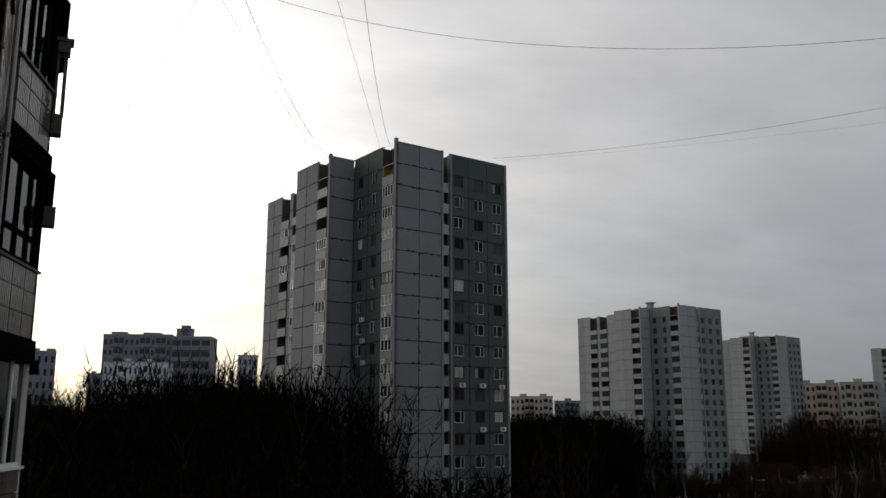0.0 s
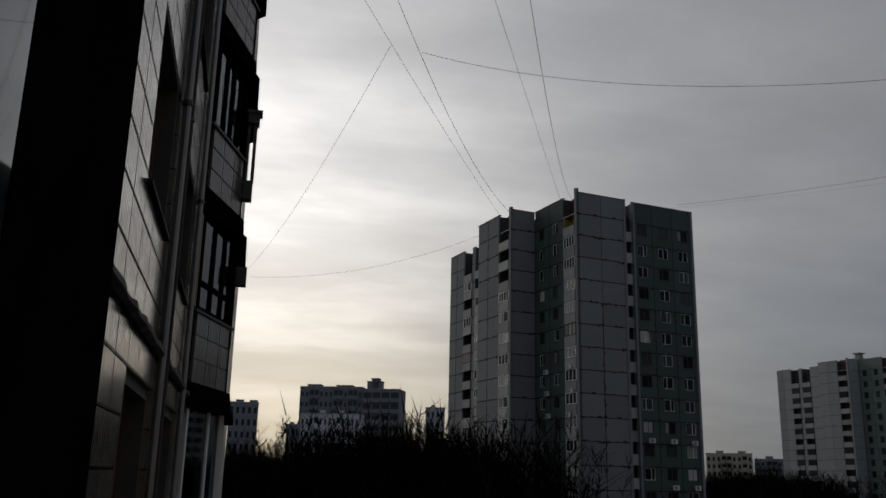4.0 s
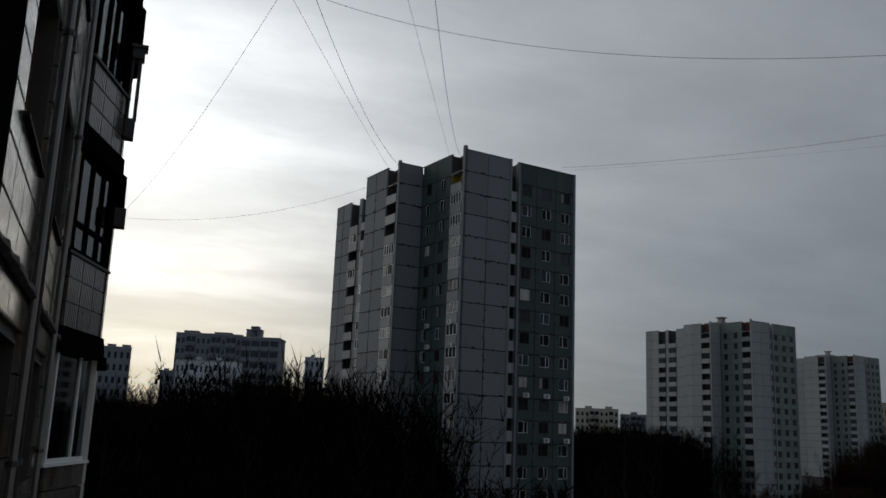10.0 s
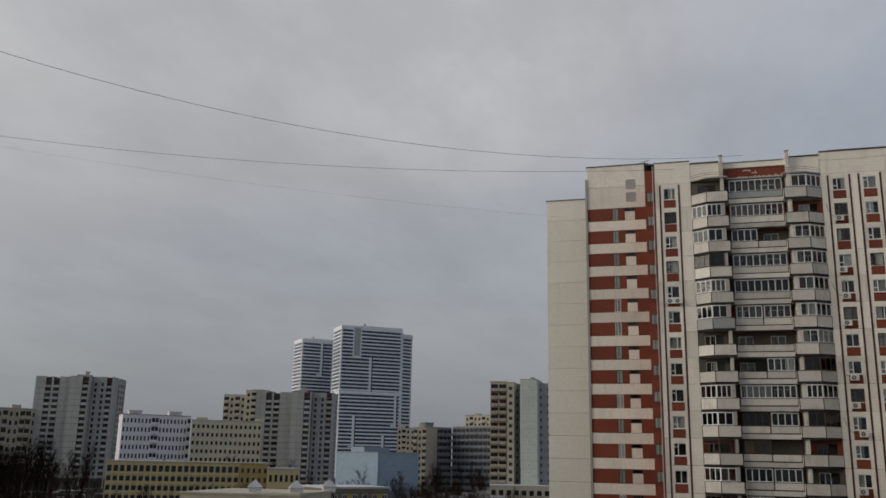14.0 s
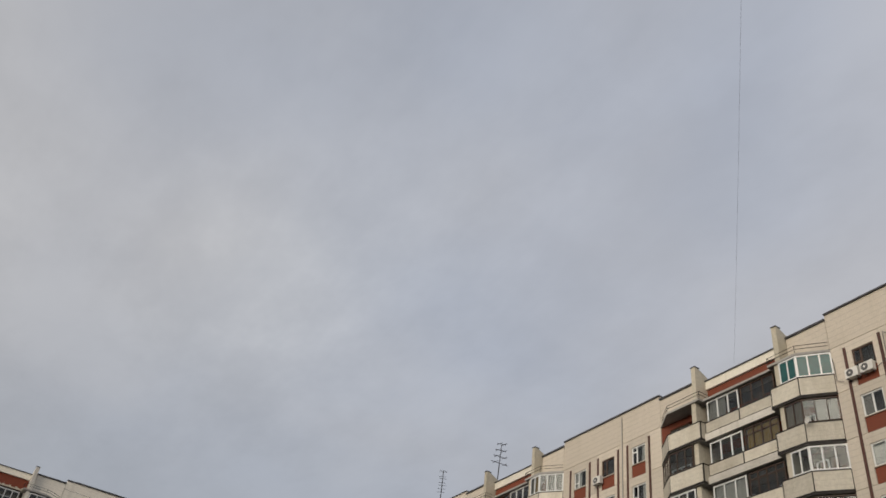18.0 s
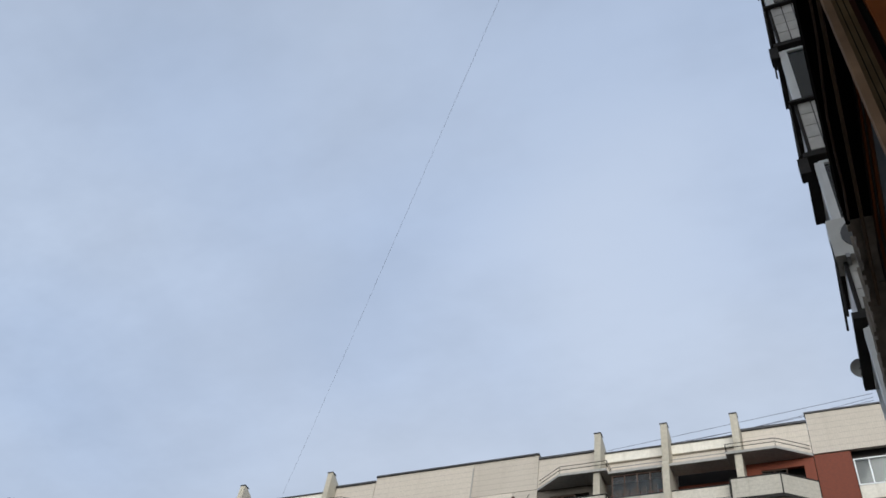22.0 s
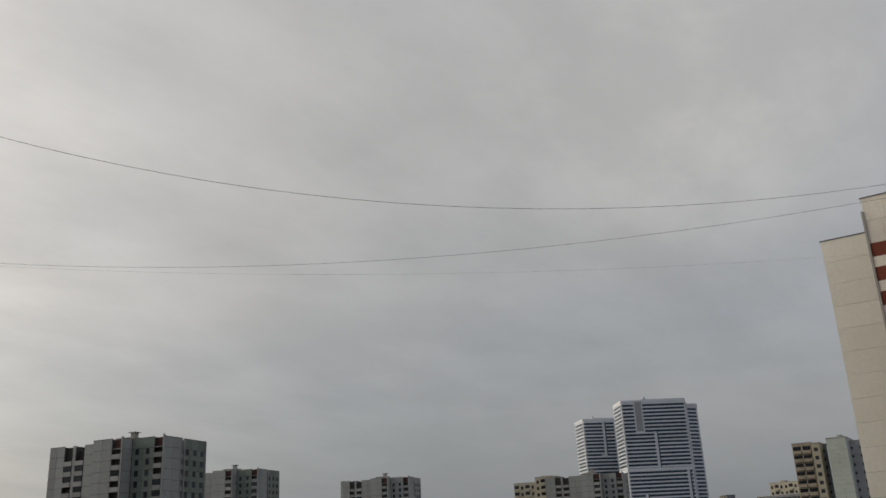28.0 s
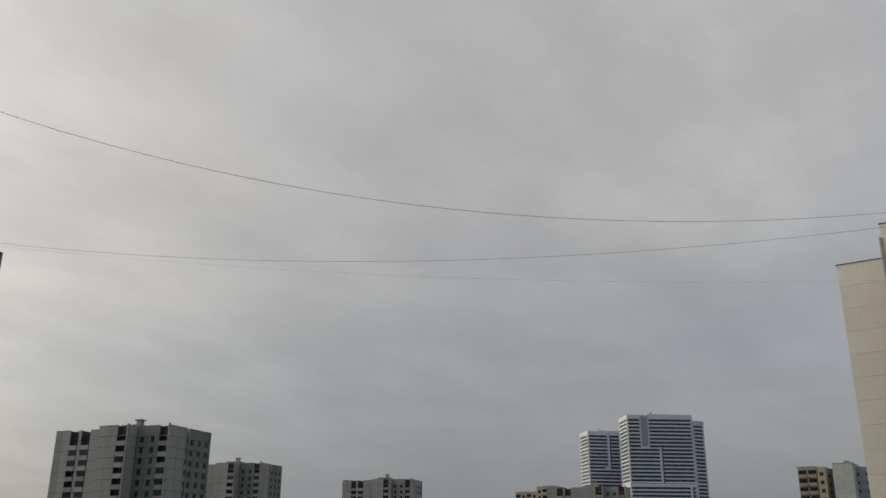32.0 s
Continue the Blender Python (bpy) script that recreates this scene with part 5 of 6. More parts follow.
HERE = dict(at=(0, 0.3, -14.6))


def strip_along(ys, z0, z1):
    """A board under the head: ys gives (x, outer y, inner y) down its length."""
    s = Shape()
    for (xa, oa, ia), (xb, ob, ib) in zip(ys, ys[1:]):
        s.prism([(xa, ia), (xb, ib), (xb, ob), (xa, oa)], z0, z1)
    return s


for y0, y1, x, m, nm in ((-0.143, -0.132, 0.626, PINE, "bead"), (-0.163, -0.143, 0.629, OLIVE, "jamb"), (-0.171, -0.163, 0.633, DEEP, "moulding"), (-0.180, -0.171, 0.634, BLACKW, "moulding"), (-0.2155, -0.180, 0.631, ORANGE, "jamb")):
    part(nm, Shape().box(x, 0.64, y0, y1 - 0.0012, 15.4, HZ), m, glz, **HERE)
# raised black strips draw the dark of two grooves on the olive jamb
part("groove", Shape().box(0.627, 0.629, -0.1495, -0.1486, 15.4, HZ).box(0.627, 0.629, -0.1570, -0.1562, 15.4, HZ), BLACKW, glz, **HERE)
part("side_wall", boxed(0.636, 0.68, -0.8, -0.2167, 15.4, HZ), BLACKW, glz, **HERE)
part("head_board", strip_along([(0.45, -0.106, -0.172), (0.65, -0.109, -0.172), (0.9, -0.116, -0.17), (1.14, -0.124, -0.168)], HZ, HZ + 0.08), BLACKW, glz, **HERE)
part("cord", Shape().rope([Vector((0.45 + 0.075 * i, -0.127 + 0.003 * math.sin(i * 1.3), HZ - 0.006 - 0.002 * math.sin(i))) for i in range(10)], 0.0022), BROWNF, glz, **HERE)
part("cord", Shape().rope([Vector((0.45 + 0.09 * i, -0.134 - 0.0022 * i, HZ - 0.006)) for i in range(11)], 0.0036), WOODL, glz, "frayed beige cord under the head board", **HERE)
edge = [(0.45, -0.170, -0.187), (0.9, -0.1715, -0.188), (1.16, -0.169, -0.191), (1.5, -0.184, -0.215), (1.93, -0.219, -0.252), (2.6, -0.27, -0.31)]
part("head_rail", strip_along(edge, HZ + 0.004, HZ + 0.08), WOOD, glz, **HERE)
for q0, q1, m in ((0.12, 0.3, ORANGE), (0.42, 0.5, BROWNF), (0.6, 0.84, ORANGE)):
    part("moulding", strip_along([(x, o + (i - o) * q0, o + (i - o) * q1) for x, o, i in edge], HZ - 0.004, HZ + 0.004), m, glz, **HERE)
# opaque sheet for glass: the pane's dull blue-grey look is put into its colour
part("head_pane", strip_along([(0.66, -0.186, -0.75), (0.95, -0.1895, -0.75), (1.165, -0.193, -0.75), (1.52, -0.219, -0.75), (2.6, -0.312, -0.75)], HZ + 0.012, HZ + 0.02), mat("blue_grey_pane", (0.30, 0.345, 0.40), 0.35, 0.2, 4, 1.0, 0.4, 0, spec=0.25), glz, **HERE)
part("soffit_board", strip_along([(0.4, -0.17, -0.8), (0.9, -0.17, -0.8), (1.16, -0.168, -0.8), (1.5, -0.18, -0.8), (1.93, -0.215, -0.8), (2.7, -0.27, -0.8)], HZ + 0.08, HZ + 0.2), BLACKW, glz, **HERE)
MORTAR = mat("crumbling_mortar", (0.24, 0.205, 0.165), 0.95, 0.45, 14, 3, 0.6, 1.0, stain_col=(0.03, 0.025, 0.02), spec=0.1)
rag, wob = Shape(), random.Random(8)
run = [(1.13, -0.128, -0.169), (1.21, -0.138, -0.169), (1.49, -0.144, -0.182), (1.91, -0.166, -0.217), (2.6, -0.2, -0.269)]
for (xa, oa, ia), (xb, ob, ib) in zip(run, run[1:]):
    n = max(2, int((xb - xa) / 0.012))
    for i in range(n):
        q = i / n
        o, inn = oa + (ob - oa) * q, ia + (ib - ia) * q
        for j in range(3):
            rag.box(xa + (xb - xa) * q, xa + (xb - xa) * (q + 1.04 / n), inn + (o - inn) * j / 3, inn + (o - inn) * (j + 1) / 3 + (wob.uniform(-0.004, 0.004) if j == 2 else 0.0), HZ - wob.uniform(0.0, 0.002), HZ + 0.1)
part("mortar_edge", rag, MORTAR, glz, "crumbling grey mortar edge", **HERE)

# ---- distance ----


def bearing(head, r):
    return (-r * math.sin(radians(head)), r * math.cos(radians(head)))


def far_block(name, label, h0, r0, h1, r1, top, floors, bays, wall, depth=14, base=-2, win=(0.45, 0.5), loggias=(), roof_bits=True, trim=None, panel=False, huts=((0.22, 3.2, 1.3), (0.7, 3.2, 1.3))):
    """A block between two bearings: walls, roof edge, and each of its windows."""
    a, b = bearing(h0, r0), bearing(h1, r1)
    w = math.dist(a, b)
    bl = thing(name, (a[0], a[1], base), math.degrees(math.atan2(b[1] - a[1], b[0] - a[0])), label, "building")
    H = top - base
    part("wall", boxed(0, w, 0.12, depth, 0, H), wall, bl)
    part("roof_edge", boxed(-0.15, w + 0.15, 0.0, depth + 0.1, H, H + 0.35), trim or CONC, bl)
    fh, bw = (H - 1.5) / floors, w / bays
    many = Shape()
    lodge = Shape()
    for k in range(floors):
        z = 0.8 + fh * k
        if r0 > 250:
            lodge.box(0, w, 0.04, 0.12, z - 0.5, z - 0.25)
            for i in range(bays):
                log = i in loggias
                ww, hh = (bw * 0.86, fh * 0.5) if log else (bw * win[0], fh * win[1])
                x, zz = bw * (i + 0.5) - ww / 2, z + fh * (0.42 if log else 0.28)
                many.box(x, x + ww, 0.06, 0.2, zz, zz + hh)
                if log:
                    lodge.box(x, x + ww, -0.8, 0.1, z, z + 1.0)
            continue
        part("band", cached(("band", round(w, 1), wall.name), lambda: boxed(0, w, 0.04, 0.12, 0, 0.25), "band", wall), wall, bl, at=(0, 0, z - 0.5))
        for i in range(bays):
            log = i in loggias
            ww, hh = (bw * 0.86, fh * 0.5) if log else (bw * win[0], fh * win[1])
            if r0 < 170 and not log:
                add_window(bl, bw * (i + 0.5) - ww / 2, 0.0, z + fh * 0.28, round(ww, 2), round(hh, 2), (0.34, 0.67) if bw > 2.6 else (0.5,), curtain=False, dark=FARDARK, t=0.07)
                if panel and (i + k) % 3 == 0:
                    part("colour_panel", cached(("cpan", round(bw - ww, 2), round(hh, 2)), lambda: boxed(0, bw - ww - 0.1, 0.05, 0.125, 0, hh), "colour_panel", YELP), YELP, bl, at=(bw * (i + 1) - (bw - ww) / 2 + 0.05, 0, z + fh * 0.28))
                continue
            me = cached(("fwin", round(ww, 2), round(hh, 2), log), lambda: boxed(0, ww, 0.06, 0.2, 0, hh), "window", FARWIN)
            part("window", me, FARWIN, bl, at=(bw * (i + 0.5) - ww / 2, 0, z + fh * (0.42 if log else 0.28)))
            if log:
                part("balcony", cached(("fbal", round(ww, 2), wall.name), lambda: boxed(0, ww, -0.8, 0.1, 0, 1.0), "balcony", TLOGG), TLOGG, bl, at=(bw * (i + 0.5) - ww / 2, 0, z))
    if many.v:
        tagged(part("glazing", many, FARWIN, bl), kind="stuff")
        tagged(part("balcony_front", lodge, wall, bl), kind="stuff")
    if roof_bits:
        for q, wide, tall in huts:
            s = Shape().box(w * q, w * q + wide, depth * 0.3, depth * 0.6, H + 0.3, H + tall)
            s.box(w * q - 0.15, w * q + wide + 0.15, depth * 0.28, depth * 0.62, H + tall, H + tall + 0.25)
            part("roof_house", s, wall, bl)
    return bl


def zt(tan, r):
    return 16 + tan * r


FPALE = mat("far_pale_cream", (0.60, 0.555, 0.42), 0.85, 0.12, 0.7, 0.1, 0.3, 0)
FCREAM = mat("far_cream", (0.43, 0.395, 0.31), 0.85, 0.12, 0.7, 0.1, 0.3, 0)
FYEL = mat("far_yellow", (0.58, 0.48, 0.25), 0.85, 0.1, 0.7, 0.1, 0.25, 0)
FPINK = mat("far_sand", (0.42, 0.33, 0.24), 0.85, 0.15, 0.7, 0.1, 0.3, 0)
FGREY = mat("far_grey", (0.40, 0.41, 0.43), 0.85, 0.12, 0.7, 0.1, 0.3, 0)
FWHITE = mat("far_white", (0.62, 0.63, 0.66), 0.8, 0.08, 0.7, 0.1, 0.2, 0)
FDARK = mat("far_dark_grey", (0.20, 0.21, 0.23), 0.85, 0.15, 0.7, 0.1, 0.3, 0)
FBLUE = mat("pale_blue_render", (0.27, 0.36, 0.45), 0.85, 0.1, 0.7, 0.1, 0.3, 0)
FOCH = mat("far_ochre", (0.42, 0.31, 0.12), 0.85, 0.1, 0.7, 0.1, 0.25, 0)
YELP = mat("ochre_panel", (0.42, 0.29, 0.05), 0.8, 0.1, 1, 0.3, 0.2, 0.05)
# darker copy of the cream: the shade on one kindergarten wing is in its colour
FCREAM_SHADED = mat("far_cream_shaded", (0.20, 0.165, 0.115), 0.85, 0.2, 0.7, 0.1, 0.4, 0)
BRICK = mat("orange_brick", (0.155, 0.085, 0.055), 0.85, 0.2, 3, 0.3, 0.3, 0.2, tile=(0.25, 0.08, 0.015), joint=0.3)

# blocks against the bright sky
far_block("apartment_building", "dark grey slab block with a pale end wall", 88.68, 332, 84.72, 327, zt(0.0950, 330), 13, 13, FDARK, 12, win=(0.5, 0.45), loggias=(2, 3, 7, 8, 10, 11), huts=((0.08, 5, 1.2), (0.55, 6, 1.0)))
far_block("apartment_building", "dark slab block with broad banded loggias", 84.7, 325, 82.36, 322, zt(0.0945, 323), 12, 4, FDARK, 12, win=(0.7, 0.5), loggias=(0, 1, 2, 3), huts=((0.05, 5.5, 3.2), (0.17, 2.6, 4.3)))
far_block("apartment_building", "white panel block in front of a dark slab", 88.56, 300, 84.85, 296, zt(0.0655, 299), 9, 13, FWHITE, 10, loggias=(3, 8), huts=((0.3, 1.2, 1.2), (0.62, 1.2, 1.2)))
far_block("apartment_building", "far sand-coloured block beside bare trees", 93.0, 380, 91.2, 380, zt(0.075, 380), 9, 5, FDARK)
far_block("apartment_building", "small grey block beside a white one", 89.41, 360, 88.6, 360, zt(0.053, 360), 8, 3, FDARK, huts=((0.3, 1.5, 1.0),))
far_block("apartment_building", "grey block behind the tower", 80.64, 420, 79.4, 420, zt(0.0755, 420), 10, 4, FGREY, huts=((0.3, 1.5, 1.5),))
# between the towers
far_block("apartment_building", "long pale panel block far behind bare trees", 63.27, 430, 60.6, 430, zt(0.031, 430), 9, 9, FCREAM, loggias=(3, 4, 7))
far_block("apartment_building", "long dark panel block far behind bare trees", 60.5, 460, 57.6, 460, zt(0.026, 460), 9, 9, FDARK, loggias=(2, 3, 7))
far_block("apartment_building", "sand-coloured panel block with loggias", 46.4, 470, 43.7, 474, zt(0.0418, 470), 9, 9, FPINK, loggias=(2, 5, 6), huts=((0.3, 4, 1.8), (0.8, 4, 1.8)))
far_block("apartment_building", "cream panel block with loggia columns", 43.6, 470, 41.2, 474, zt(0.0425, 470), 9, 8, FCREAM, loggias=(1, 4, 5), huts=((0.35, 4, 1.8),))
far_block("apartment_building", "white panel block with dark windows", 36.77, 400, 32.8, 404, zt(0.0405, 400), 9, 19, FWHITE, loggias=(8, 9, 18), huts=((0.13, 3.2, 1.4), (0.1, 5.4, 1.9), (0.72, 3.2, 1.4), (0.69, 5.4, 1.9)))
far_block("apartment_building", "cream panel block with square windows", 32.74, 398, 28.5, 398, zt(0.0365, 398), 9, 15, FPALE, win=(0.46, 0.44), huts=((0.06, 4.5, 1.3), (0.9, 4, 1.3)))
far_block("apartment_building", "tall cream block with stepped balconies", 30.93, 520, 29.6, 516, zt(0.0645, 520), 14, 4, FCREAM, loggias=(0, 2), huts=())
far_block("apartment_building", "higher section of the tall cream block", 29.6, 514, 28.3, 510, zt(0.070, 514), 15, 4, FCREAM, loggias=(1, 3), huts=((0.2, 6, 0.8),))
far_block("apartment_building", "cream block with stepped balconies", 19.0, 455, 18.15, 452, zt(0.0345, 455), 10, 3, FCREAM, loggias=(0, 2), huts=((0.2, 2.0, 2.2),))
far_block("apartment_building", "dark block with ribbon balconies", 18.13, 462, 16.55, 470, zt(0.0353, 462), 10, 6, FDARK, loggias=tuple(range(6)), huts=((0.1, 5, 2.4),))
far_block("apartment_building", "long grey block with ribbon balconies", 16.5, 470, 14.0, 452, zt(0.0362, 470), 10, 9, FDARK, loggias=tuple(range(9)), huts=())
far_block("apartment_building", "pale slab block on the skyline", 15.7, 620, 13.6, 610, zt(0.049, 620), 12, 8, FCREAM, loggias=(1, 4, 6))
far_block("apartment_building", "low cream block on the skyline", 20.0, 640, 18.9, 640, zt(0.0335, 640), 10, 4, FCREAM, loggias=(1,), huts=((0.2, 3, 2),))
# slab tower by the far corner, with a blind white side
BROWNB = mat("far_brown", (0.38, 0.325, 0.25), 0.85, 0.25, 0.7, 0.1, 0.4, 0)
FMINT = mat("far_pale_green", (0.43, 0.47, 0.43), 0.85, 0.08, 0.5, 0.1, 0.25, 0)
far_block("apartment_tower", "slab tower end with brown balconies", 14.1, 358, 13.05, 357, zt(0.0865, 358), 16, 2, BROWNB, 14, loggias=(0, 1), roof_bits=False)
far_block("apartment_tower", "narrow cream tower section with one column of windows", 13.03, 356, 12.6, 355.5, zt(0.0858, 356), 16, 1, FCREAM, 14, win=(0.5, 0.45), roof_bits=False)
far_block("apartment_tower", "dark recess of the slab tower", 12.59, 361, 12.2, 361, zt(0.084, 361), 16, 1, FDARK, 10, win=(0.3, 0.3), roof_bits=False)
far_block("apartment_tower", "pale green blind-walled tower section", 12.18, 354, 11.13, 353, zt(0.0893, 354), 16, 1, FMINT, 16, win=(0.03, 0.1), huts=((0.5, 1.2, 1.2),))
far_block("apartment_tower", "grey blind-walled tower section", 11.11, 360, 10.2, 359, zt(0.0848, 360), 16, 2, FGREY, 16, win=(0.2, 0.3), roof_bits=False)


def ribbon_tower(h0, r0, h1, r1, top, floors, side, piers, belts, notch, label):
    """A white high-rise with ribbon windows between floor bands; piers are upright white strips (part of width, from z, to z),
    belts broad white floors, notch a grey recess in the crown (from, to part of width, foot)."""
    a, b = bearing(h0, r0), bearing(h1, r1)
    w = math.dist(a, b)
    t = thing("high_rise", (*a, -2), math.degrees(math.atan2(b[1] - a[1], b[0] - a[0])), label, "building")
    H = top + 2
    fh = H / floors
    part("glazing", boxed(0.5, w - 0.5, 0.5, side - 0.5, 0, H - 1), WGLASS, t)
    band = boxed(0, w, 0, side, 0, fh * 0.40).mesh("band", FBAND)
    for k in range(floors):
        part("band", band, FBAND, t, at=(0, 0, fh * k + fh * 0.4))
    for z in belts:
        part("belt", boxed(-0.1, w + 0.1, -0.15, side + 0.1, z, z + 2.6), FBAND, t)
    for x in (0.0, w - 1.0):
        part("corner_pier", boxed(x, x + 1.0, 0.1, 1.1, 0, H), FBAND, t)
    for q, z0, z1 in piers:
        part("pier", boxed(w * q, w * q + 1.9, -0.3, 0.6, z0, z1), FBAND, t)
        part("slot", boxed(w * q + 1.9, w * q + 2.9, -0.12, 0.6, z0, z1), WGLASS, t)
        part("foot_band", boxed(w * q - 3, w * q + 1.9, -0.25, 0.6, z0 - 1.2, z0), FBAND, t)
    if notch:
        q0, q1, foot = notch
        part("notch", boxed(w * q0, w * q1, -0.2, 0.8, foot, H + 0.5), FGREY, t)
        for x in (w * q0 - 1.0, w * q1):
            part("notch_pier", boxed(x, x + 1.0, -0.35, 0.8, foot - 1.5, H + 0.8), FBAND, t)
        part("notch_sill", boxed(w * q0, w * q1, -0.35, 0.8, foot - 1.5, foot), FBAND, t)
    part("crown", Shape().box(-0.2, w * 0.3, -0.2, side + 0.2, H - 0.5, H + 1.6).box(w * 0.3, w + 0.2, -0.2, side + 0.2, H - 0.5, H + 2.2), FBAND, t)
    part("roof_house", Shape().box(w * 0.35, w * 0.6, side * 0.3, side * 0.7, H + 2, H + 3.2).box(w * 0.4, w * 0.43, side * 0.3, side * 0.4, H + 3.2, H + 5), FGREY, t)
    return t


FBAND = mat("white_floor_band", (0.70, 0.73, 0.78), 0.7, 0.06, 0.7, 0.1, 0.15, 0)
ribbon_tower(23.81, 748, 19.88, 764, 124.5, 42, 26, ((0.47, 73, 102), (0.90, 46, 72), (0.23, 28, 53), (0.71, 8, 37)), (70.5,), (0.21, 0.31, 102.5), "white high-rise with ribbon windows and stepped piers")
ribbon_tower(19.84, 772, 19.2, 780, 121.0, 41, 18, (), (), None, "set-back white high-rise side with ribbon windows")
ribbon_tower(26.29, 788, 24.3, 798, 117.0, 40, 22, ((0.6, 90, 118),), (), None, "second white high-rise with ribbon windows")


# ---- school yard ----
def school():
    far_block("school_building", "long yellow three-storey school with white window strips", 37.42, 262, 29.68, 258, zt(-0.0078, 260), 5, 21, FYEL, 14, base=0, win=(0.66, 0.66), roof_bits=False, trim=FCREAM)
    far_block("school_building", "ochre end wing of the yellow school", 29.66, 257, 27.95, 257, zt(-0.0078, 257), 5, 5, FOCH, 12, base=0, win=(0.4, 0.5), roof_bits=False, trim=FCREAM)
    far_block("school_building", "yellow school annexe with a flat roof", 27.93, 256, 26.0, 258, zt(-0.0130, 257), 3, 6, FYEL, 12, base=0, win=(0.5, 0.5), roof_bits=False, trim=SNOW)
    far_block("school_building", "cream kindergarten with yellow panels and roof turrets", 33.11, 158, 25.97, 150, zt(-0.0405, 154), 3, 9, FCREAM, 22, base=0, win=(0.72, 0.66), roof_bits=False, trim=FCREAM, panel=True)
    far_block("school_building", "kindergarten end wall with ochre panels", 25.95, 150.5, 23.96, 164, zt(-0.0385, 157), 3, 4, FCREAM, 8, base=0, win=(0.62, 0.62), roof_bits=False, trim=FCREAM, panel=True)
    # this wing's wall colour carries its shade
    far_block("school_building", "shaded cream kindergarten wing with brown-yellow panels", 24.1, 166, 20.39, 172, zt(-0.0320, 169), 3, 6, FCREAM_SHADED, 12, base=0, win=(0.5, 0.62), roof_bits=False, trim=SNOW, panel=True)
    far_block("school_building", "low orange-brick kindergarten with a snowy flat roof", 39.0, 110, 22.1, 89.5, 7.0, 2, 11, BRICK, 17, base=0, win=(0.62, 0.62), roof_bits=False, trim=SNOW)
    far_block("school_building", "grey panel end of the low kindergarten", 41.35, 117, 39.25, 113, 7.6, 2, 3, FGREY, 10, base=0, win=(0.6, 0.5), roof_bits=False, trim=SNOW)
    blue = far_block("utility_building", "pale blue rendered utility building", 23.73, 335, 21.19, 318, zt(0.0062, 325), 5, 4, FBLUE, 20, base=0, win=(0.16, 0.6), roof_bits=False)
    part("raised_bay", boxed(8.0, 15.3, -0.3, 12, 0, zt(0.0128, 322)), FBLUE, blue)
    for x in (4.6, 9.9):
        for k in range(6):
            part("window", cached("bluewin", lambda: boxed(0, 1.0, -0.36, -0.1, 0, 1.7), "window", FARWIN), FARWIN, blue, at=(x, 0.25 if x < 8 else 0, 2.6 + 2.5 * k))
    side = far_block("utility_building", "pale blue rendered utility building, ribbed long side", 21.17, 318, 18.7, 335, zt(0.0062, 325), 5, 7, FBLUE, 20, base=0, win=(0.12, 0.3), roof_bits=False)
    for k in range(9):
        part("rib", cached("bluerib", lambda: boxed(0, 0.35, -0.3, 0.12, 0, 18.0), "rib", FBLUE), FBLUE, side, at=(1.2 + 2.5 * k, 0, 0))
    # turrets of the kindergarten
    for h, r in ((28.67, 157), (26.17, 155), (24.16, 166)):
        x, y = bearing(h, r)
        q = thing("roof_turret", (x, y, 10.0), 30, "small white gabled roof turret", "turret", "kindergarten turrets")
        part("drum", boxed(-1.1, 1.1, -1.1, 1.1, 0, 1.0), FWHITE, q)
        s = Shape()
        s.v = [(-1.3, -1.3, 1.0), (1.3, -1.3, 1.0), (1.3, 1.3, 1.0), (-1.3, 1.3, 1.0), (0, 0, 2.3)]
        s.f = [(0, 1, 4), (1, 2, 4), (2, 3, 4), (3, 0, 4), (3, 2, 1, 0)]
        part("hood", s, FGREY, q)
    # bundles and vents on the low roof
    for i in range(34):
        q0 = (i + 0.5) / 34
        back = rng.uniform(1.5, 14)
        x, y = -69.0 + 34.5 * q0 + rng.uniform(-0.8, 0.8), 85.6 - 2.5 * q0 + back
        wide = rng.uniform(0.8, 2.4)
        q = thing("roof_vent", (x, y, 7.34), rng.uniform(0, 90), "dark bundle under a cover on the snowy flat roof", "vent", "vents on the kindergarten roof")
        part("shaft", Shape().prism([(wide * math.cos(a_), 0.6 * math.sin(a_)) for a_ in (0.3, 1.1, 2.0, 2.8, 3.6, 4.4, 5.2, 6.0)], 0, 0.55), FDARK, q)
        part("cover", Shape().prism([(wide * 1.12 * math.cos(a_), 0.72 * math.sin(a_)) for a_ in (0.3, 1.1, 2.0, 2.8, 3.6, 4.4, 5.2, 6.0)], 0.55, 0.68), SNOW if i % 9 == 0 else TAR, q)


school()


def shed(head, r, w, d, h, turn, wall):
    x, y = bearing(head, r)
    t = thing("shed", (x, y, 0), turn, "low shed with old snow on its flat roof", "shed", "snowy sheds")
    part("wall", boxed(0, w, 0, d, -0.5, h), wall, t)
    part("roof", boxed(-0.3, w + 0.3, -0.3, d + 0.3, h, h + 0.3), SNOW, t)
    part("door", boxed(w * 0.3, w * 0.3 + 2.2, -0.06, 0.1, 0, h * 0.75), FDARK, t)


for i in range(16):
    shed(13.2 + 6.4 * ((i * 0.618) % 1), 225 + 11 * i, rng.uniform(4, 10), rng.uniform(3, 6), rng.uniform(2.2, 3.6), rng.uniform(-30, 40), rng.choice((FGREY, FDARK, FPINK, FCREAM)))
far_block("utility_building", "low podium wing at the foot of the slab tower", 14.1, 345, 10.3, 344, zt(-0.026, 345), 2, 8, FCREAM, 14, base=-2, win=(0.6, 0.5), roof_bits=False, trim=SNOW)


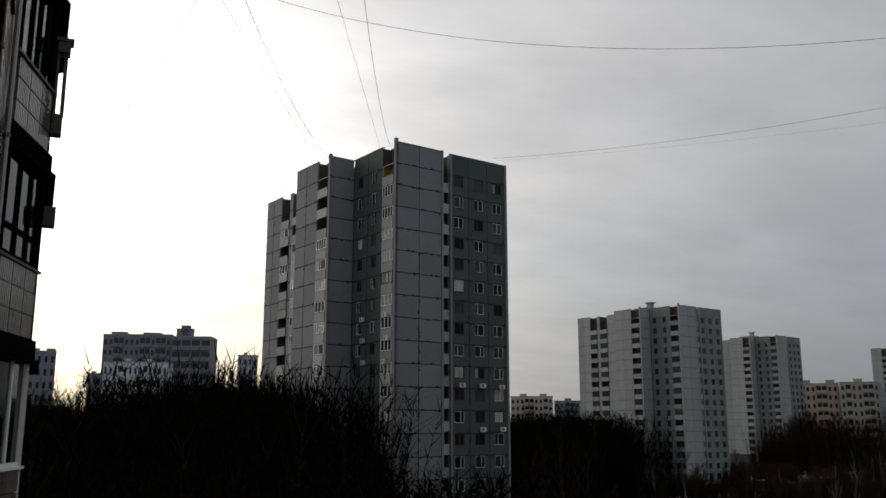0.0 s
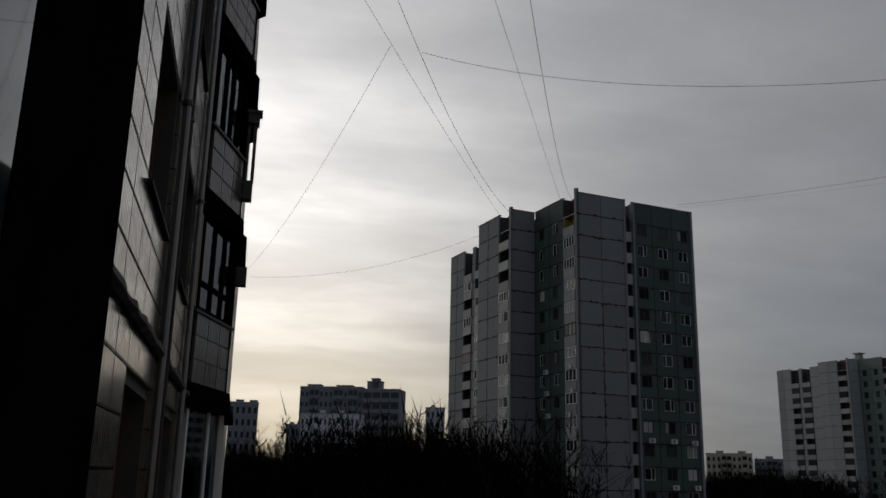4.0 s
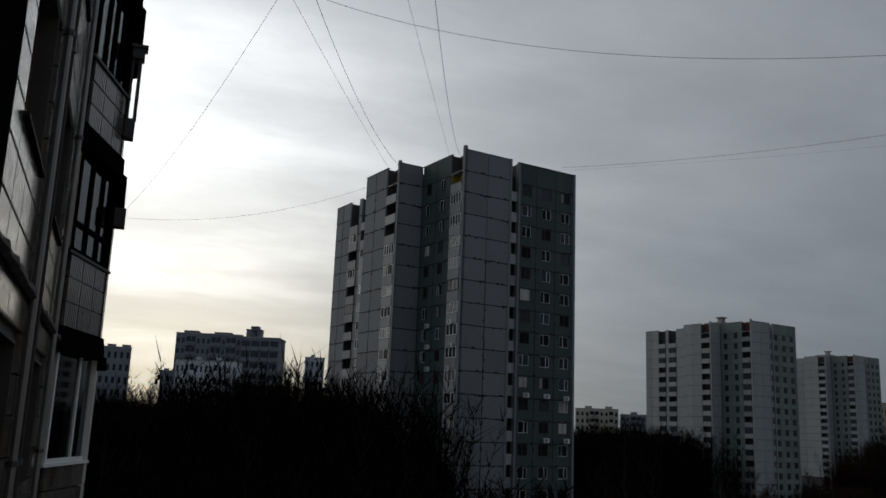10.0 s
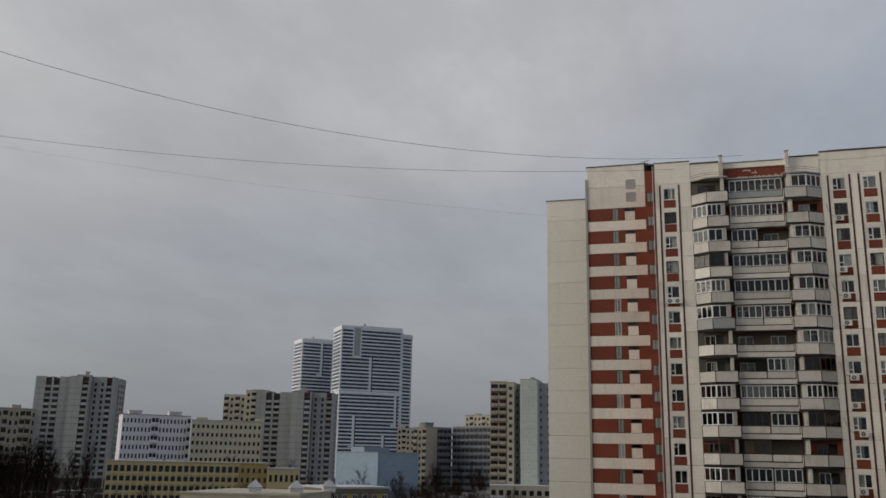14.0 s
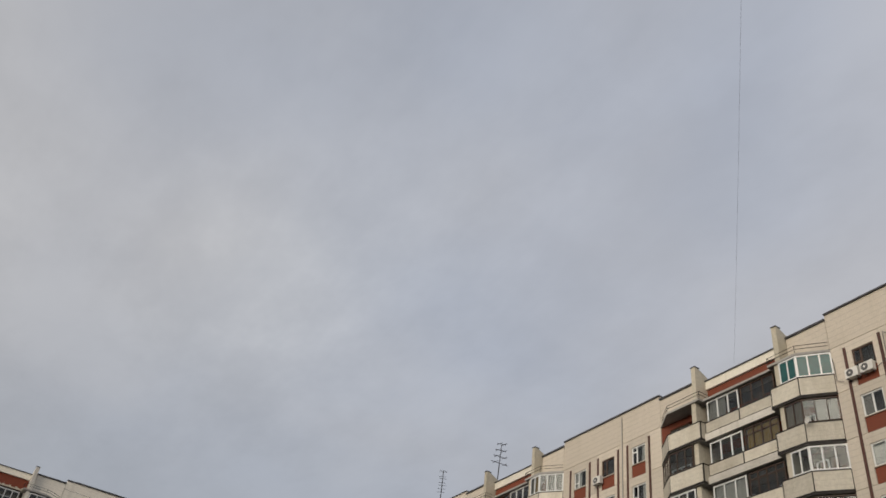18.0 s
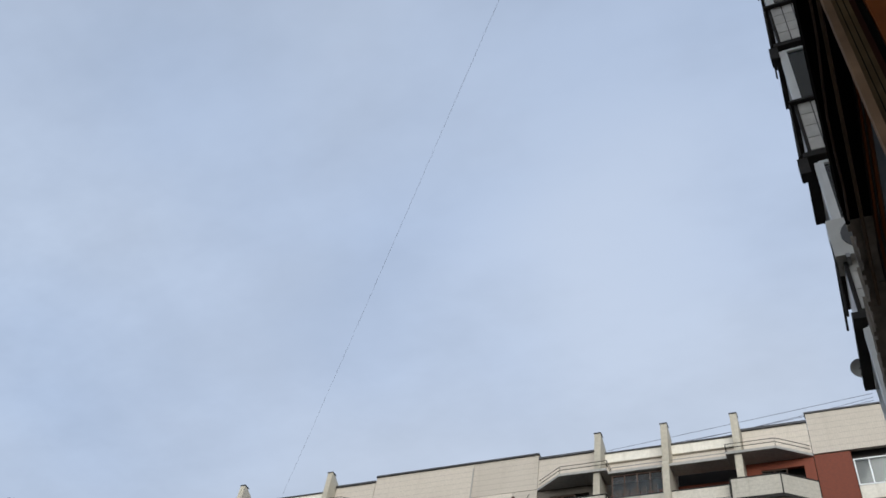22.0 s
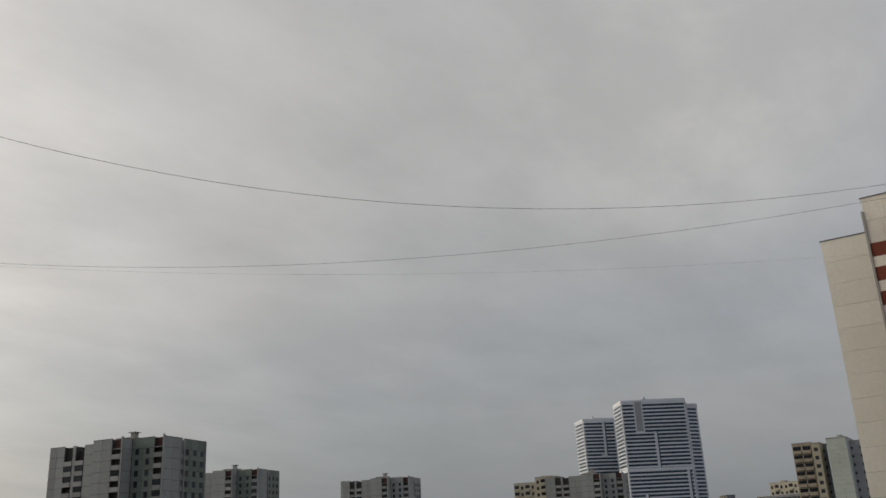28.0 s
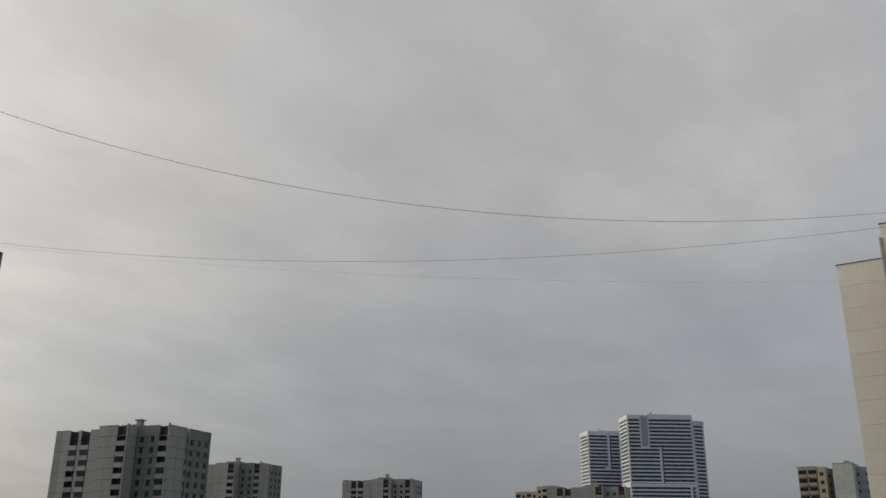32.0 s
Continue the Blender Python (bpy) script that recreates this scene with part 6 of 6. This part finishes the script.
# ---- trees ----
def tree_meshes(seed, height, spread, lean, limbs=19, fork=10, fine=5):
    """A bare tree: tapered trunk with limbs, and a crown of branches and pointed twigs."""
    r = random.Random(seed)
    wood, twigs = Shape(), Shape()

    def spike(p, q, rad):
        w = (q - p).normalized()
        u = w.orthogonal().normalized()
        v = w.cross(u)
        n = len(twigs.v)
        twigs.v += [tuple(p + u * rad), tuple(p + (v * 0.87 - u * 0.5) * rad), tuple(p - (v * 0.87 + u * 0.5) * rad), tuple(q)]
        twigs.f += [(n, n + 1, n + 3), (n + 1, n + 2, n + 3), (n + 2, n, n + 3)]

    def aside(w, open_):
        side = Matrix.Rotation(r.uniform(0, 2 * math.pi), 3, w) @ w.orthogonal().normalized()
        d = w + side * open_
        d.z += 0.2
        return d.normalized()

    pts, w = [Vector((0, 0, -0.3))], Vector((lean, 0, 1)).normalized()
    for i in range(6):
        pts.append(pts[-1] + w * height / 6)
        w = (w + Vector((r.uniform(-1, 1), r.uniform(-1, 1), 0.3)) * 0.07).normalized()
    rad = height * 0.012 + 0.03
    for i in range(6):
        wood.tube(pts[i], pts[i + 1], rad * (1 - i / 6.5), rad * (1 - (i + 1) / 6.5), 6, False)
    for k in range(limbs):
        t = 0.22 + 0.76 * (k + r.random()) / limbs
        i = min(5, int(t * 6))
        p = pts[i].lerp(pts[i + 1], t * 6 - i)
        d = aside((pts[i + 1] - pts[i]).normalized(), r.uniform(0.5, 0.95) * spread)
        ln = height * 0.40 * (1.15 - 0.75 * t) * r.uniform(0.7, 1.15)
        mid = p + d * ln * 0.5
        d2 = (d + Vector((r.uniform(-1, 1), r.uniform(-1, 1), r.uniform(0, 0.8))) * 0.25).normalized()
        end = mid + d2 * ln * 0.5
        lr = rad * 0.36 * (1.15 - 0.6 * t)
        wood.tube(p, mid, lr, lr * 0.65, 4, False)
        wood.tube(mid, end, lr * 0.65, lr * 0.2, 4, False)
        for m in range(fork):
            s_ = 0.2 + 0.8 * (m + r.random()) / fork
            at, dd = (p.lerp(mid, s_ * 2), d) if s_ < 0.5 else (mid.lerp(end, s_ * 2 - 1), d2)
            bd = aside(dd, r.uniform(0.5, 1.0))
            bl = ln * 0.42 * r.uniform(0.6, 1.2)
            tip = at + bd * bl
            spike(at, tip, 0.03)
            for _ in range(fine):
                f_ = r.uniform(0.15, 0.95)
                ta = at.lerp(tip, f_)
                spike(ta, ta + aside(bd, r.uniform(0.4, 1.0)) * bl * r.uniform(0.35, 0.7), 0.021)
    return wood, twigs


def thicket(seed, n, rx, ry, h, thick=1.0, subs=5, rise=(0.1, 0.3), side=0.16):
    """A tangle of shrubs and saplings, past counting."""
    r = random.Random(seed)
    s = Shape()
    for _ in range(n):
        p = Vector((r.uniform(-rx, rx), r.uniform(-ry, ry), -0.3))
        for _ in range(8):
            hh = h * r.uniform(0.45, 1.1)
            q = p + Vector((r.gauss(0, 0.2) * hh, r.gauss(0, 0.2) * hh, hh))
            for a, b, rad in ((p, q, 0.05 * thick), *((p.lerp(q, f_), p.lerp(q, f_) + Vector((r.gauss(0, side) * hh, r.gauss(0, side) * hh, hh * r.uniform(*rise))), 0.035 * thick) for f_ in (0.3 + 0.62 * (k + r.random()) / subs for k in range(subs)))):
                n0 = len(s.v)
                s.v += [(a.x - rad, a.y, a.z), (a.x + rad * 0.5, a.y + rad, a.z), (a.x + rad * 0.5, a.y - rad, a.z), tuple(b)]
                s.f += [(n0, n0 + 1, n0 + 3), (n0 + 1, n0 + 2, n0 + 3), (n0 + 2, n0, n0 + 3)]
    return s


KINDS = []
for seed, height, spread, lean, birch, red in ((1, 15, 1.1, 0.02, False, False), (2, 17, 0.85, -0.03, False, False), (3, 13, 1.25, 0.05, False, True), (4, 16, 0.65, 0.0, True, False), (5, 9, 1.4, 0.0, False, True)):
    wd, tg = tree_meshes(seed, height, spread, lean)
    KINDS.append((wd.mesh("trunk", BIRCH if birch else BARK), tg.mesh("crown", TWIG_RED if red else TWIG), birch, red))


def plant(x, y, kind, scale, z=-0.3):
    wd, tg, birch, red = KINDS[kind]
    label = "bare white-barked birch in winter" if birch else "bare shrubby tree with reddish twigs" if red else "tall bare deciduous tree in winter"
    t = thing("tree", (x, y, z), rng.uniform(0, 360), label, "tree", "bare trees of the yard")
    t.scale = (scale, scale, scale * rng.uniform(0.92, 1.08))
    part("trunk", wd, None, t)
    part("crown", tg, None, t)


def grove(n, h0, h1, r0, r1, kinds, s0, s1):
    for _ in range(n):
        h, r = rng.uniform(h0, h1), math.sqrt(rng.uniform(r0 * r0, r1 * r1))
        x, y = bearing(h, r)
        plant(x, y, rng.choice(kinds), rng.uniform(s0, s1))


grove(34, 82.5, 93, 70, 140, (0, 1, 2, 0), 0.9, 1.08)
grove(12, 72, 82.5, 60, 95, (0, 1, 2, 0), 0.8, 1.0)
grove(20, 79.5, 83, 95, 125, (0, 1), 1.0, 1.15)
grove(9, 89.5, 93, 90, 130, (0, 3), 1.1, 1.3)
grove(12, 83, 93, 140, 200, (0, 1), 1.0, 1.2)
grove(14, 63, 80, 62, 84, (0, 1, 3), 0.5, 0.75)
grove(10, 58, 63, 120, 180, (0, 1, 2), 0.85, 1.05)
grove(8, 62, 67, 60, 120, (4, 2), 0.45, 0.6)
grove(10, 44, 58.5, 80, 150, (4, 2), 0.42, 0.6)
grove(44, 40, 58.5, 158, 225, (0, 2, 3, 4), 0.52, 0.72)
grove(22, 36, 45, 130, 230, (0, 2, 3, 4), 0.4, 0.66)
grove(14, 58, 66, 240, 330, (0, 1), 1.0, 1.3)
grove(18, 43, 46.5, 300, 400, (0, 2), 1.1, 1.45)
grove(16, 36.5, 43, 270, 370, (0, 1, 2), 0.9, 1.2)
grove(14, 28, 42, 200, 250, (0, 2, 3), 0.45, 0.7)
grove(20, 7, 18.5, 75, 130, (2, 4, 4, 2), 0.5, 0.75)
grove(24, 12, 24, 180, 330, (0, 2, 4), 0.5, 0.9)
grove(9, 24, 40, 172, 190, (0, 3), 0.35, 0.6)
grove(18, 25, 46, 280, 380, (0, 1, 2), 0.7, 1.0)
grove(24, 14.2, 19.8, 330, 430, (0, 2, 4), 0.6, 0.95)
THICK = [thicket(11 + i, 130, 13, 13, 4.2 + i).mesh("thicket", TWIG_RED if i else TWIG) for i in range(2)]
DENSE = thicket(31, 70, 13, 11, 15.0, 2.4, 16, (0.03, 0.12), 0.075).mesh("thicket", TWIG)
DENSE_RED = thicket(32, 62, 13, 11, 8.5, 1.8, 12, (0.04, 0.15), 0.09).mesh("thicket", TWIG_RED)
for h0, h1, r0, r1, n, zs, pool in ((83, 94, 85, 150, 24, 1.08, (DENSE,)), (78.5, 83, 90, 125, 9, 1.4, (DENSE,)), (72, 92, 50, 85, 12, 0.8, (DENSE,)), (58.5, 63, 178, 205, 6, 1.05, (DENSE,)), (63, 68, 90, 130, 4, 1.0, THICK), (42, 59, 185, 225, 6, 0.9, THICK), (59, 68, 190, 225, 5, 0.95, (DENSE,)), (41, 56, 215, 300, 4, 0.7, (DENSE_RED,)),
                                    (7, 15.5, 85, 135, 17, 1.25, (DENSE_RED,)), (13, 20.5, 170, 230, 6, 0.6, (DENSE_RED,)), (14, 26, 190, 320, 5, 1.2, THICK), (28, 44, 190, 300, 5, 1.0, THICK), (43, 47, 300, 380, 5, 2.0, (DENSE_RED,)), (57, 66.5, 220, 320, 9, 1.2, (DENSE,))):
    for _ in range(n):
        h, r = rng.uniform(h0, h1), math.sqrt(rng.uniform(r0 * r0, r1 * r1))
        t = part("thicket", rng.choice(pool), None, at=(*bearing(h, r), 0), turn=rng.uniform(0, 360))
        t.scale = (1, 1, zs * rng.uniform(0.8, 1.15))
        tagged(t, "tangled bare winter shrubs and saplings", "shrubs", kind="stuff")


# ---- wires ----
def wire(name, a, b, sag, r=0.012, label="thin black overhead cable", n=32, swing=1.0):
    """A sagging cable from a to b; swing under 1 draws its far part in towards our roof."""
    a, b, eye = Vector(a), Vector(b), Vector((0, 0, 16))
    pts = []
    for i in range(n + 1):
        t = i / n
        q = a.lerp(b, t) - Vector((0, 0, 4 * sag * t * (1 - t)))
        pts.append(eye + (q - eye) * (1 + (swing - 1) * t))
    tagged(part(name, Shape().rope(pts, r), CABLE, smooth=True), label, "cable", "overhead cables")


NODE = (-57.8, 6.3, 46.1)
wire("cable", (3.9, 95.5, AROOF + 1.0), (-112.7, 16.8, 74.3), 13.0, 0.016, swing=0.5)
wire("cable", (2.6, 97.0, AROOF + 0.3), (-100.1, 48.3, 50.3), 4.0, 0.016)
wire("cable", (-13.4, 103, 44.5), (-101.8, 48, 50.3), 1.8, 0.006)
wire("cable", (-114.4, 29.7, 50.2), (-36.6, -2.5, 45.8), 0.7, 0.015)
wire("cable", (-107.4, 34.0, 50.2), (-25.8, -2.5, 45.8), 8.9, 0.016)
wire("cable", (-103.2, 34.0, 50.2), (-15.9, -2.5, 45.8), 0.1, 0.015)
wire("cable", (-100.6, 35.0, 50.2), (-2.8, -2.5, 45.8), 8.4, 0.018)
wire("cable", NODE, (-125, -5.5, 44.0), 1.5, 0.016)
wire("cable", (-118, 28, 50.2), (-125, -5, 43.0), 2.0, 0.016)
for y0, up, z1, sg in ((11.5, 0.75, 48.35, 0.0), (10.2, 0.55, 47.9, 0.15), (8.6, 0.5, 47.55, 0.1), (13.0, 0.4, 48.1, 0.3)):
    wire("cable", (DB + 1, y0, BROOF + up), (DB + 1, -2.6, z1), sg, 0.011)
wire("cable", (8, DA + 2, AROOF + 0.6), (DB + 3, 70, BROOF + 0.8), 3.0, 0.014)
wire("cable", (DB + 0.4, 32.8, BROOF + 0.4), (1.5, -2.5, 45.8), 0.7, 0.0045)


# ---- roof and wall fittings ----
def antenna(at, h, turn, arms=4):
    t = thing("tv_antenna", at, turn, "thin metal rooftop television antenna", "antenna", "roof antennas")
    part("mast", Shape().tube((0, 0, 0), (0.25 * h / 4, 0, h), 0.05, 0.035, 6), IRON, t)
    for i in range(arms):
        z = h * (1 - 0.14 * i)
        x = 0.25 * h / 4 * z / h
        L = 0.5 + 0.16 * i
        part("arm", Shape().tube((x - L, 0, z - 0.15), (x + L, 0, z + 0.1), 0.028, 0.028, 4).tube((x - L * 0.5, -0.35, z - 0.07), (x - L * 0.5, 0.35, z - 0.07), 0.02, 0.02, 4).tube((x + L * 0.6, -0.35, z + 0.05), (x + L * 0.6, 0.35, z + 0.05), 0.02, 0.02, 4), IRON, t)


antenna((DB + 1.2, 59.9, BROOF), 4.4, 10)
antenna((DB + 1.2, 69.1, BROOF), 4.7, 60)
antenna((41.5, DA - 2, AROOF), 4.0, 30)
antenna((-6.6, DA + 0.6, AROOF), 1.2, 0, 1)
vent = thing("roof_vent", (39.3, DA + 1.5, AROOF), 0, "round roof vent with a black cowl", "vent")
part("drum", Shape().tube((0, 0, 0), (0, 0, 1.5), 1.15, 1.15, 16), CREAM_PLAIN, vent)
part("cowl", Shape().tube((0, 0, 1.5), (0, 0, 2.5), 1.35, 0.35, 16), IRON, vent)
hut = thing("roof_hatch", (16.2, DA + 3, AROOF + 0.3), 0, "low dark roof hatch box", "hatch")
part("box", boxed(-1.4, 1.4, -1, 1, 0, 0.8), TIN, hut)
part("lid", boxed(-1.55, 1.55, -1.15, 1.15, 0.8, 0.92), METAL, hut)


def ac_unit(f, u, z, label="white air conditioner unit bolted to the wall"):
    x, y, zz = f.at(u, -0.36, z)
    m = f.b.matrix_basis @ Vector((x, y, zz))
    t = thing("air_conditioner", m, f.turn + math.degrees(f.b.rotation_euler[2]), label, "air conditioner", "air conditioners on the facades")
    part("casing", Shape().box(0, 0.78, 0, 0.28, 0, 0.54).box(0.0, 0.78, -0.006, 0, 0.0, 0.03), ACW, t)
    part("grille", Shape().disc((0.3, -0.015, 0.27), (0, 1, 0), 0.21, 0.03), ACD, t)
    part("hub", Shape().disc((0.3, -0.03, 0.27), (0, 1, 0), 0.06, 0.02, 12), ACW, t)
    for bx in (0.1, 0.62):
        part("bracket", boxed(bx, bx + 0.04, -0.02, 0.36, -0.05, 0), METAL, t)


for u, k in ((-25.6, 0.3), (-24.7, 0.3), (-22.6, 0.35), (-19.26, 0.35), (-18.5, -2.4), (-49.4, -2.4), (-46.3, 0.35), (-43.1, -5.3), (-71.0, -5.4), (-68.3, -2.6), (-65.7, 0.2)):
    ac_unit(fb, u, BZ + k)


def slack(f, pts, label="black air-conditioner hose along the facade"):
    """A loose cable on a wall through the points (u, z)."""
    m, out = f.b.matrix_basis, []
    for (u0, z0), (u1, z1) in zip(pts, pts[1:]):
        for i in range(7):
            t = i / 6
            out.append(m @ Vector(f.at(u0 + (u1 - u0) * t, -0.09, z0 + (z1 - z0) * t - 0.25 * t * (1 - t) * abs(u1 - u0))))
    tagged(part("hose", Shape().rope(out, 0.02), CABLE, smooth=True), label, "hose", "hoses on the facade")


slack(fb, ((-26.35, BZ + 2.0), (-26.3, BZ + 0.6), (-25.9, BZ + 0.4)))
slack(fb, ((-24.3, BZ + 0.4), (-23.2, BZ + 0.7), (-23.15, BZ + 2.3), (-22.85, BZ + 2.1), (-22.4, BZ + 0.6)))
slack(fb, ((-18.5, BZ + 0.5), (-17.4, BZ + 0.8), (-16.4, BZ + 2.4)))
slack(fb, ((-17.7, BZ - 2.1), (-17.0, BZ - 1.6), (-16.4, BZ - 0.1)))
for k, c, du in ((0, 2, 0.9), (1, 0, 0.4), (2, 2, 0.9), (3, 0, 0.3), (4, 0, 0.4), (5, 0, 0.3), (6, 2, 1.0), (7, 0, 0.5), (7, 1, 0.9), (7, 2, 1.1), (8, 0, 0.4), (8, 2, 0.8), (9, 0, 0.9), (10, 1, 0.6), (11, 0, 0.4), (11, 2, 0.9), (4, 3, 0.3), (4, 3, 1.1)):
    ac_unit(fa, A0 + (14.2, 17.25, 20.3, -3.35)[c] + du, AZ - AFH * k + 0.18)
for k, u in ((1, 14.1), (4, 14.0), (7, 14.1), (9, 14.05)):
    slack(fa, ((A0 + u - 0.3, AZ - AFH * k + 2.0), (A0 + u + 0.1, AZ - AFH * k + 0.9), (A0 + u + 0.8, AZ - AFH * k + 0.4)))
t = thing("air_conditioner", (6.98, -0.95, 23.5), -90, "large white air conditioner on a neighbour's balcony", "air conditioner")
part("casing", boxed(-0.45, 0.35, 0, 0.3, 0, 0.6), ACW, t)
part("grille", Shape().disc((-0.1, -0.02, 0.3), (0, 1, 0), 0.24, 0.03), ACD, t)
part("hub", Shape().disc((-0.1, -0.035, 0.3), (0, 1, 0), 0.06, 0.02, 12), ACW, t)
for bx in (-0.35, 0.2):
    part("bracket", boxed(bx, bx + 0.04, -0.02, 0.4, -0.06, 0), METAL, t)


def dish(at, turn, r, label, tilt=0):
    t = thing("satellite_dish", at, turn, label, "satellite dish", "satellite dishes")
    t.rotation_euler.x = radians(tilt)
    s = Shape()
    rings, seg = 5, 18
    for i in range(rings + 1):
        q = r * i / rings
        for k in range(seg):
            a = 2 * math.pi * k / seg
            s.v.append((q * math.cos(a), 0.35 * q * q / r, q * math.sin(a)))
    s.f = [(i * seg + k, i * seg + (k + 1) % seg, (i + 1) * seg + (k + 1) % seg, (i + 1) * seg + k) for i in range(rings) for k in range(seg)]
    part("bowl", s, ACW, t, smooth=True)
    part("arm", Shape().tube((0, 0, -r), (0, 1.1 * r, -0.3 * r), 0.05 * r, 0.05 * r, 5), METAL, t)
    part("wall_arm", Shape().tube((0, 0.03 * r, 0), (0, -1.0 * r, -0.15 * r), 0.08 * r, 0.08 * r, 6), METAL, t)
    part("feed", Shape().tube((0, 0.95 * r, -0.3 * r), (0, 1.3 * r, -0.25 * r), 0.11 * r, 0.11 * r, 8), METAL, t)


dish((7.92, -0.475, 22.74), 100, 0.10, "small white satellite dish on the balcony edge", -32)
dish((DB - 0.3, 15.67, BZ - 1.57), 80, 0.36, "white satellite dish bolted to the tiled wall")
dish((DB - 1.2, 26.94, BZ - 1.7), 80, 0.2, "small white satellite dish on a balcony front")

# fittings of the near tower
tf, tl = Face(near_tower, 0, 0, 0), Face(near_tower, 0, 0, -90)
tl.put("loggia_back", boxed(-2.9, -0.55, 0.9, 1.0, TTOP - 5.1, TTOP - 2.68), YELLOW, label="yellow-painted loggia wall")
tl.put("loggia_side", boxed(-2.95, -2.85, 0.0, 0.9, TTOP - 5.1, TTOP - 2.68), YELLOW)
for u, k in ((9.4, -24.6), (12.6, -24.6), (15.7, -24.7), (12.6, -29.9), (15.8, -29.9)):
    ac_unit(tf, u, TTOP - 4.9 + k)
for u, k in ((-7.5, -16.6), (-7.3, -19.2), (-7.1, -21.9), (-2.2, -16.5), (-2.4, -22.0), (-1.9, -19.3)):
    ac_unit(tl, u, TTOP - 4.9 + k)
